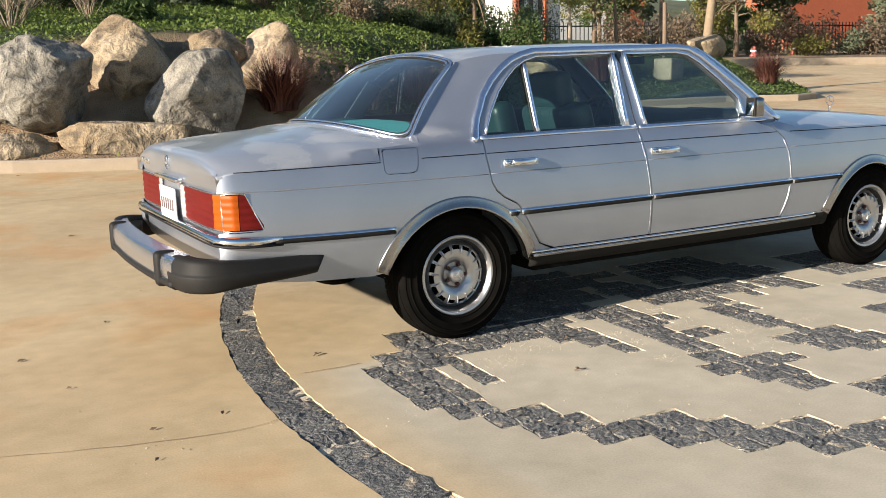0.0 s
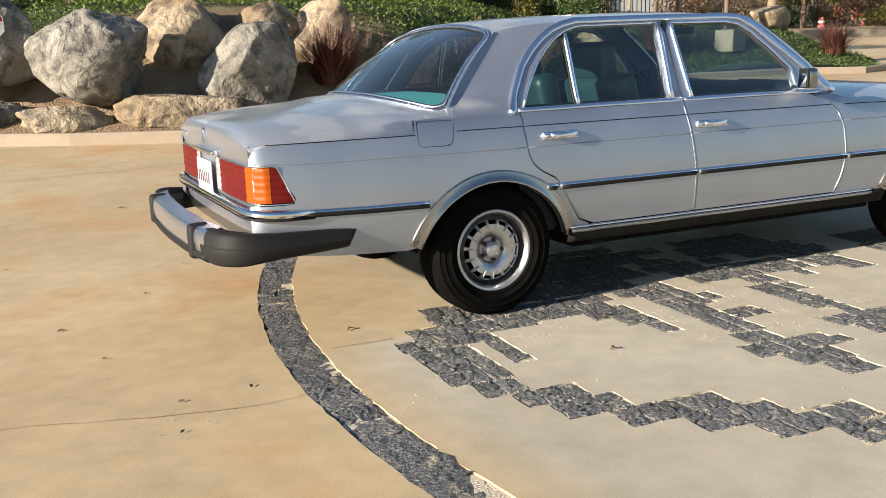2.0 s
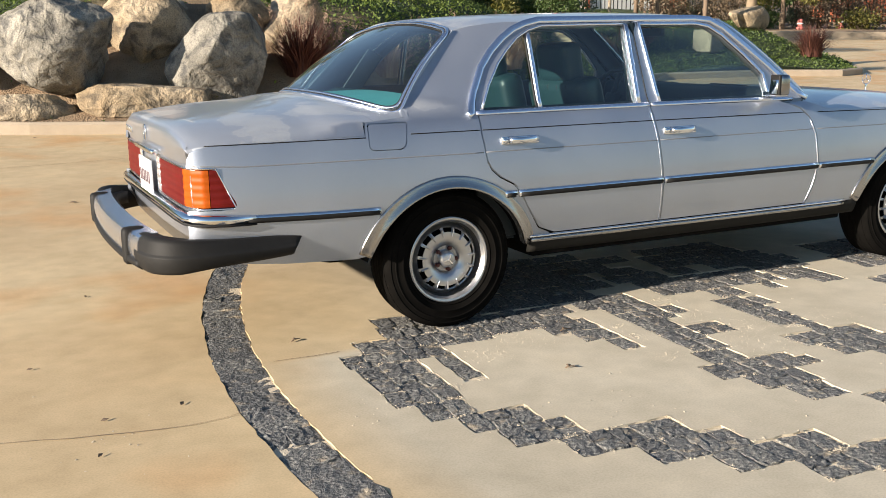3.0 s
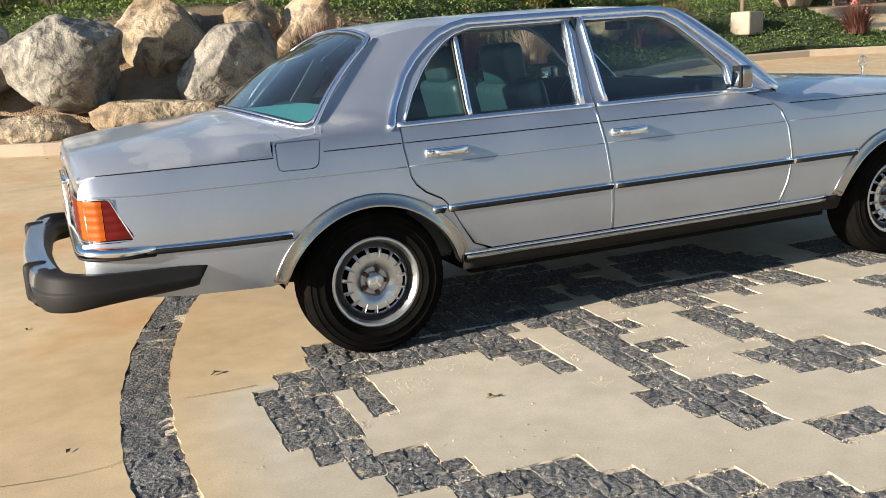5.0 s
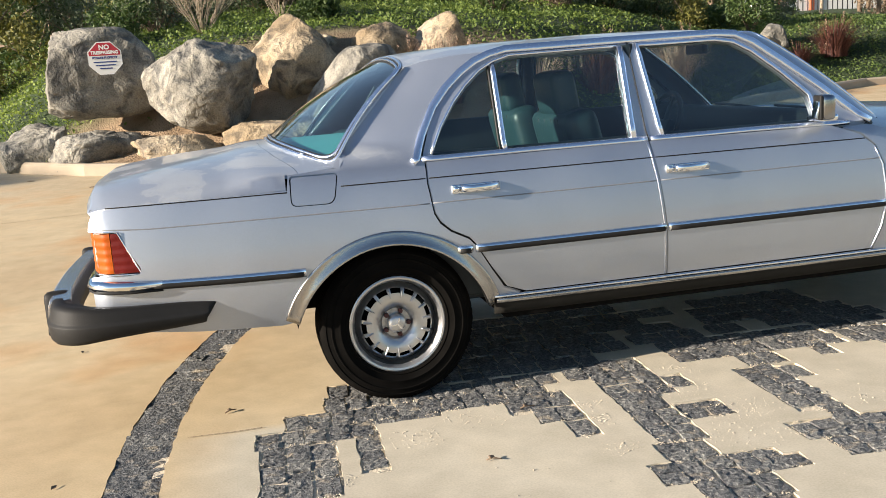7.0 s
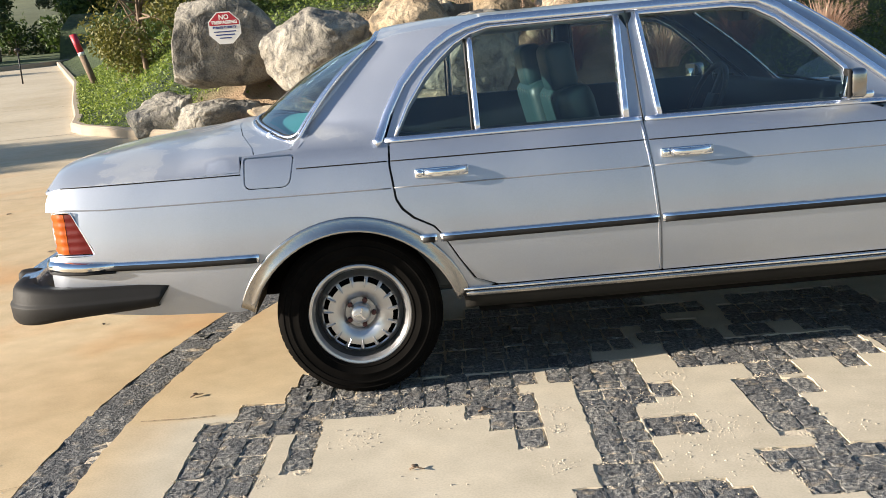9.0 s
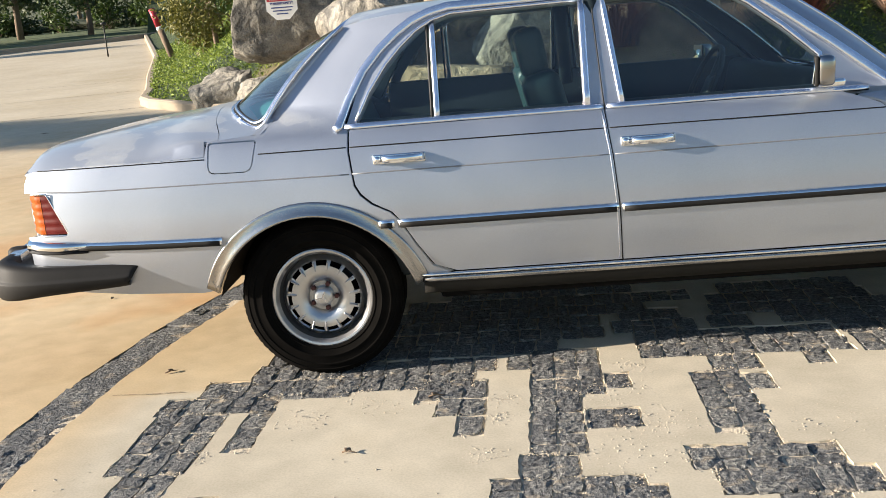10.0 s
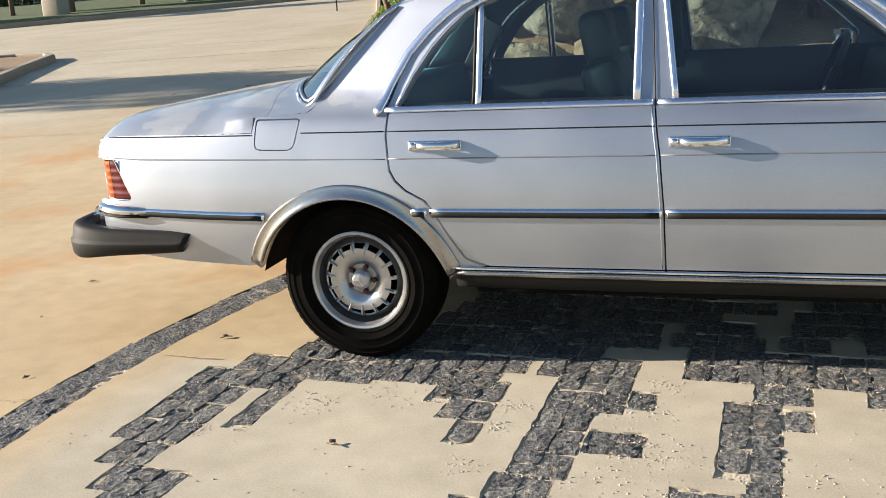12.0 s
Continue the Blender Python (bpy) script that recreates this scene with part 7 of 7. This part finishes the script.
for x, y, h in ((37.4, 32.4, 0.6), (41.6, 33.5, 0.7)):
    hyd = thing("hydrant", "small red and white hydrant in the far planting", "hydrant", at=(x, y, terrain(x, y) + 0.3))
    bm = bmesh.new()
    lathe(bm, [(0, h), (0.10, h * 0.93), (0.14, h * 0.8), (0.12, h * 0.75), (0.13, h * 0.3), (0.20, h * 0.28), (0.20, 0.0), (0, 0)], 14, axis="z")
    part("barrel", bm, M["faded_red"], hyd)
    bm = bmesh.new()
    lathe(bm, [(0.165, h * 0.50), (0.165, h * 0.62), (0.10, h * 0.62), (0.10, h * 0.50), (0.165, h * 0.5)], 14, axis="z")
    part("collar", bm, M["white"], hyd)

# sign on the boulder
sign = thing("sign", "octagonal red and white no-trespassing sign fixed to a boulder", "sign")
SIGN = Matrix.Translation((-2.02, 9.02, 1.79)) @ Euler((radians(92), 0, radians(4))).to_matrix().to_4x4()


def octagon(name, r, z0, thick, mat, lo=-9, hi=9, label=""):
    pts = [(r * math.cos(radians(22.5 + 45 * k)), r * math.sin(radians(22.5 + 45 * k))) for k in range(8)]
    out = []
    for i in range(8):
        a, b = pts[i], pts[(i + 1) % 8]
        if lo <= a[1] <= hi:
            out.append(a)
        for lim in (lo, hi):
            if (a[1] - lim) * (b[1] - lim) < 0:
                t = (lim - a[1]) / (b[1] - a[1])
                out.append((a[0] + (b[0] - a[0]) * t, lim))
    c = (sum(p[0] for p in out) / len(out), sum(p[1] for p in out) / len(out))
    out.sort(key=lambda p: math.atan2(p[1] - c[1], p[0] - c[0]))
    bm = bmesh.new()
    lowv = [bm.verts.new((x, y, z0)) for x, y in out]
    f = bm.faces.new(lowv)
    g = bmesh.ops.extrude_face_region(bm, geom=[f])
    bmesh.ops.translate(bm, vec=(0, 0, thick), verts=[v for v in g["geom"] if isinstance(v, bmesh.types.BMVert)])
    bmesh.ops.recalc_face_normals(bm, faces=bm.faces)
    ob = part(name, bm, mat, sign, label, smooth=False)
    ob.matrix_world = SIGN
    return ob


octagon("sign_plate", 0.232, 0.0, 0.006, M["white"])
octagon("red_field", 0.215, 0.0065, 0.002, M["red"], lo=0.035)


def words(text, size, x, y, mat):
    cu = bpy.data.curves.new("lettering", "FONT")
    cu.body, cu.size, cu.align_x, cu.align_y, cu.extrude, cu.offset = text, size, "CENTER", "CENTER", 0.001, 0.003
    ob = new("lettering", cu)
    ob.data.materials.append(mat)
    ob.parent = sign
    ob.matrix_world = SIGN @ Matrix.Translation((x, y, 0.0095))
    return ob


words("NO", 0.085, 0, 0.140, M["white"])
words("TRESPASSING", 0.058, 0, 0.072, M["white"])
M["navy"] = plain("navy_print", (0.04, 0.06, 0.2), 0.6)
words("PRIVATE PROPERTY", 0.036, 0, 0.005, M["navy"])
for k, w in enumerate((0.30, 0.26, 0.16)):
    bm = bmesh.new()
    box(bm, (0, -0.05 - 0.042 * k, 0.008), (w, 0.016, 0.002))
    ob = part("print_bar", bm, M["navy"], sign, smooth=False)
    ob.matrix_world = SIGN

# leaning bollard, thin pole and rope at the drive
bol = thing("bollard", "leaning red and dark brown timber marker post", "post", at=(-7.35, 20.6, bank(-7.35, 20.6) - 0.1))
axis = Vector((-0.42, 0, 1.42))
for name, a0, a1, mat in (("post_base", 0.0, 0.62, M["bark"]), ("white_band", 0.62, 0.68, M["white"]), ("red_top", 0.68, 1.0, M["red"])):
    bm = bmesh.new()
    tube(bm, [axis * a0, axis * a1], 0.085, 10)
    part(name, bm, mat, bol)
pole = thing("thin_pole", "thin dark barrier pole with a cap", "post", at=(-11.8, 27.5, terrain(-11.8, 27.5)))
bm = bmesh.new()
tube(bm, [(0, 0, 0), (0, 0, 1.05)], 0.025, 8)
part("pole", bm, M["steel"], pole)
bm = bmesh.new()
lathe(bm, [(0, 1.14), (0.09, 1.12), (0.10, 1.05), (0.0, 1.03)], 12, axis="z")
part("cap", bm, M["steel"], pole)
wpost = thing("white_post", "white square pillar behind the bank", "pillar", at=(1.45, 23.8, bank(1.45, 23.8) - 0.5))
bm = bmesh.new()
box(bm, (0, 0, 0.9), (0.34, 0.34, 1.8), 0.02)
part("shaft", bm, M["white"], wpost)
bm = bmesh.new()
box(bm, (0, 0, 1.84), (0.42, 0.42, 0.10), 0.015)
part("cap", bm, M["white"], wpost)
block = thing("stone_block", "pale square-cut stone block on the planted mound", "stone block", at=(14.3, 13.5, bank(14.3, 13.5) - 0.05))
bm = bmesh.new()
box(bm, (0, 0, 0.24), (0.66, 0.5, 0.54), 0.05, Euler((0, 0.04, 0.35)), 3)
part("body", bm, M["block"], block)
stake = thing("dark_stake", "short dark post behind the stone block", "post", at=(14.6, 14.0, bank(14.6, 14.0)))
bm = bmesh.new()
tube(bm, [(0, 0, -0.1), (0.01, 0, 0.8), (0, 0, 1.6)], [0.06, 0.055, 0.05], 8)
part("shaft", bm, M["bark"], stake)
palm = thing("pale_trunk", "slim pale tree trunk on the bank", "tree", at=(2.5, 21.0, bank(2.5, 21) - 0.1))
bm = bmesh.new()
tube(bm, [(0, 0, 0), (0.03, 0, 1.5), (-0.02, 0, 4.5)], [0.07, 0.06, 0.05], 8)
part("trunk", bm, M["white"], palm)
for x, y in ((-31.2, 37.5), (-25.5, 43.9)):
    pl = thing("planter", "pale square concrete planter pillar on the lawn", "planter", at=(x, y, terrain(x, y)))
    bm = bmesh.new()
    box(bm, (0, 0, 0.55), (0.95, 0.95, 1.1), 0.06)
    part("body", bm, M["planter"], pl)
    bm = bmesh.new()
    box(bm, (0, 0, 1.12), (1.05, 1.05, 0.12), 0.03)
    part("rim", bm, M["planter"], pl)

# trees beyond the drive, on the lawn and out of view at the left
FAR = [tree((-200 - 6 * k, 300, 0), 7.0, (2.6, 5.0), 70 + k, (M["leaf_dark"], M["leaf"], M["leaf_grey"])[k], M["bark"], ("dark green tree beyond the drive", "green tree beyond the drive", "grey-green olive tree beyond the drive")[k], 4200, 0.30, 0.16, open_=0.2, name="far_tree") for k in range(3)]
fr = random.Random(4)
spots = [(-31.8, 39.5), (-30.5, 44), (-29, 46.5), (-36, 40), (-21, 49), (-17, 53), (-38, 33), (-43, 30), (-26, 51)]
spots += [(-75 + 4.6 * k + fr.uniform(-1.6, 1.6), 66 + fr.uniform(-3, 6)) for k in range(17)]
low_spots = [(-9 + 5.5 * k + fr.uniform(-1.5, 1.5), 48 + fr.uniform(-3, 6)) for k in range(9)]
# unseen trees added at the left to throw shade across the drive
spots += [(-28.5, 5.0), (-27.2, 5.4), (-33, 9.0), (-38, 1.0), (-36, 5), (-44, 16)]
spots += [(34 + 8 * k, 40 + fr.uniform(-2, 2)) for k in range(6)]
for k, (x, y) in enumerate(spots + low_spots):
    s = fr.uniform(0.75, 1.15) if k < len(spots) else fr.uniform(0.45, 0.65)
    ob = copy_thing(FAR[fr.randrange(3)], pose(x, y, terrain(x, y) - 0.1, 0, 0, fr.uniform(0, 360)) @ Matrix.Diagonal((s, s, s, 1)))
    ob["group"] = "trees beyond the drive"
for ob in FAR:
    ob.location = (-60 - 7 * FAR.index(ob), 60, terrain(-60, 60))
for k in range(40):
    rr = random.Random(900 + k)
    x, y = -80 + 2.1 * k + rr.uniform(-0.6, 0.6), 60 + rr.uniform(-2, 2) + (0 if k < 26 else (k - 26) * -0.9)
    if k >= 32:
        continue
    shrub((x, y, terrain(x, y)), (1.9, 1.5, rr.uniform(1.5, 2.8)), 500 + k, (M["leaf_dark"], M["leaf"])[k % 2], "dark hedge shrub behind the lawn", 700, 0.28, "hedge_shrub")

# ---- joints, cracks, crumbs and twigs on the drive ----
def ground_line(name, pts, width, material, label, category, seed=0, wobble=0.0):
    rnd = random.Random(seed)
    line = resample([Vector((x, y, 0)) for x, y in pts], 0.12 if wobble else 0.5, closed=False)
    verts, faces = [], []
    for i, p in enumerate(line):
        t = (line[min(i + 1, len(line) - 1)] - line[max(i - 1, 0)]).normalized()
        s = Vector((-t.y, t.x, 0))
        q = p + s * rnd.uniform(-wobble, wobble)
        w = width * (0.5 + (rnd.uniform(0.2, 0.8) if wobble else 0.0))
        for k in (-1, 1):
            v = q + s * w * 0.5 * k
            verts.append((v.x, v.y, terrain(v.x, v.y) + 0.004))
        if i:
            a = 2 * i
            faces.append((a - 2, a, a + 1, a - 1))
    ob = part_data(name, verts, faces, material)
    return tagged(ob, label, category, kind="structure")


M["crack_faint"] = plain("faint_crack", (0.32, 0.225, 0.13), 0.95, 0, 0.3)
M["crack"] = plain("crack_dirt", (0.13, 0.09, 0.055), 0.95, 0, 0.3)
ground_line("joint_1", [(-30, 6.0), (-11.05, 10.03), (-8.03, 10.70), (-4.97, 11.31)], 0.05, M["crack"], "dark expansion joint across the drive", "joint")
ground_line("joint_2", [(-26, 10.2), (-12.5, 13.06), (-9.89, 13.62), (-5.6, 14.5)], 0.04, M["crack"], "dark expansion joint across the drive", "joint")
ground_line("joint_3", [(-26, 15.1), (-13.48, 16.40), (-11.04, 16.62), (-6.7, 17.0)], 0.04, M["crack"], "dark expansion joint across the drive", "joint")
ground_line("crack_1", [(-3.2, -1.0), (-2.08, -1.22), (-1.68, -1.36), (-1.29, -1.44), (-1.07, -1.40)], 0.0035, M["crack_faint"], "thin wandering crack in the tan concrete", "crack", 3, 0.008)
ground_line("crack_2", [(-0.85, -0.92), (-0.68, -0.93), (-0.57, -0.935)], 0.004, M["crack"], "hairline crack beside the setts", "crack", 4, 0.005)
ground_line("joint_4", [(-12, 4.2), (-1.0, 5.6), (3.5, 6.2)], 0.02, M["crack_faint"], "faint expansion joint behind the car", "joint")

# loose crumbs of mortar and grit, too many to count
grit_rnd = random.Random(12)
gv, gf = [], []
spots_g = [(1.05, -1.20, 0.16, 150), (1.18, -1.45, 0.12, 130), (0.66, -1.20, 0.06, 90), (-0.02, -1.28, 0.10, 90), (0.18, -1.12, 0.13, 110), (0.60, -1.62, 0.06, 60), (1.05, -1.65, 0.16, 110), (-0.33, -1.52, 0.05, 60),
           (0.65, -1.35, 0.05, 60), (1.68, -1.5, 0.18, 60), (1.15, -0.95, 0.08, 90), (0.5, -2.2, 0.5, 40), (0.0, -1.9, 0.3, 30), (1.4, -2.3, 0.5, 40), (-1.6, -1.5, 0.35, 30), (-0.75, -1.6, 0.12, 20)]
for cx, cy, cols, rows in BLOCKS:
    for _ in range(4 + int(3 * cols * rows) if cy < -0.6 else 0):
        a_, b_ = (grit_rnd.uniform(0, cols), grit_rnd.choice((0, rows))) if grit_rnd.random() < 0.6 else (grit_rnd.choice((0, cols)), grit_rnd.uniform(0, rows))
        p = Vector((cx, cy, 0)) + U * (SETT_W * a_) + V * (SETT_L * b_)
        spots_g.append((p.x, p.y, 0.014, grit_rnd.choice((1, 2, 4, 9))))
for cx, cy, r, n in spots_g:
    for _ in range(2 * n):
        x, y = grit_rnd.gauss(cx, r * 0.55), grit_rnd.gauss(cy, r * 0.55)
        s = 0.0008 + 0.0042 * grit_rnd.random() ** 3
        a = grit_rnd.uniform(0, 6.28)
        i0 = len(gv)
        for k in range(4):
            b = a + k * math.pi / 2 + grit_rnd.uniform(-0.3, 0.3)
            gv.append((x + s * math.cos(b), y + s * math.sin(b), 0.0))
        gv.append((x + grit_rnd.uniform(-0.3, 0.3) * s, y + grit_rnd.uniform(-0.3, 0.3) * s, s * grit_rnd.uniform(0.6, 1.1)))
        gf += [(i0 + k, i0 + (k + 1) % 4, i0 + 4) for k in range(4)]
ob = part_data("mortar_crumbs", gv, gf, M["sand"])
tagged(ob, "scattered pale mortar crumbs round the setts", "grit", kind="stuff")

def twig(x, y, length, turn, label, mat):
    rnd = random.Random(int(x * 100) + 7)
    t = thing("twig", label, "twig", at=(x, y, terrain(x, y) + 0.005))
    d = Vector((math.cos(turn), math.sin(turn), 0))
    bm = bmesh.new()
    tube(bm, [Vector((0, 0, 0.001)), d * length * 0.4 + Vector((0, 0.006, 0.005)), d * length + Vector((0, -0.004, 0.003))], [0.003, 0.0035, 0.0015], 5)
    part("stem", bm, mat, t)
    bm = bmesh.new()
    box(bm, d * length * 0.25 + Vector((0.006, 0.008, 0.008)), (0.022, 0.012, 0.006), 0.002, Euler((0.3, 0.2, turn + 0.6)), 1)
    part("dry_leaf", bm, mat, t)


twig(-0.71, -0.71, 0.055, 0.5, "small dark broken twig on the concrete", M["bark"])
twig(0.145, -1.56, 0.05, -0.2, "small dark broken twig on the concrete", M["bark"])
twig(0.40, -1.14, 0.06, 0.1, "small dark twig beside the setts", M["bark"])


def dry_leaf(x, y, size, turn):
    bm = bmesh.new()
    vs = [bm.verts.new(v) for v in ((-size, 0, 0.004), (-0.2 * size, 0.45 * size, 0.010), (size, 0, 0.006), (-0.1 * size, -0.45 * size, 0.004))]
    bm.faces.new(vs)
    r = bmesh.ops.extrude_face_region(bm, geom=bm.faces[:])
    bmesh.ops.translate(bm, vec=(0, 0, 0.0015), verts=[v for v in r["geom"] if isinstance(v, bmesh.types.BMVert)])
    bmesh.ops.recalc_face_normals(bm, faces=bm.faces)
    ob = part("fallen_leaf", bm, M["bark"], smooth=False)
    ob.matrix_world = pose(x, y, terrain(x, y), 0, 0, turn)
    tagged(ob, "small curled brown leaf on the drive", "leaf", "fallen leaves")


for x, y, s, a in ((-1.885, 0.02, 0.022, 20), (-1.42, 0.55, 0.016, 80), (-2.1, 1.6, 0.02, 120), (-1.55, -1.25, 0.014, 10), (-1.28, -1.22, 0.016, 60), (-1.75, -0.55, 0.012, 0), (-2.4, 2.6, 0.03, 30), (-3.4, 4.4, 0.035, 70),
                   (-1.6, -1.55, 0.012, 45), (-1.2, 3.4, 0.03, 10), (-2.2, 7.6, 0.05, 25), (-1.2, 7.9, 0.05, 95), (-3.1, 8.7, 0.05, 5), (-6.5, 8.3, 0.06, 50), (-5.6, 8.9, 0.06, 15), (-1.1, 1.2, 0.014, 100)):
    dry_leaf(x, y, s, a)
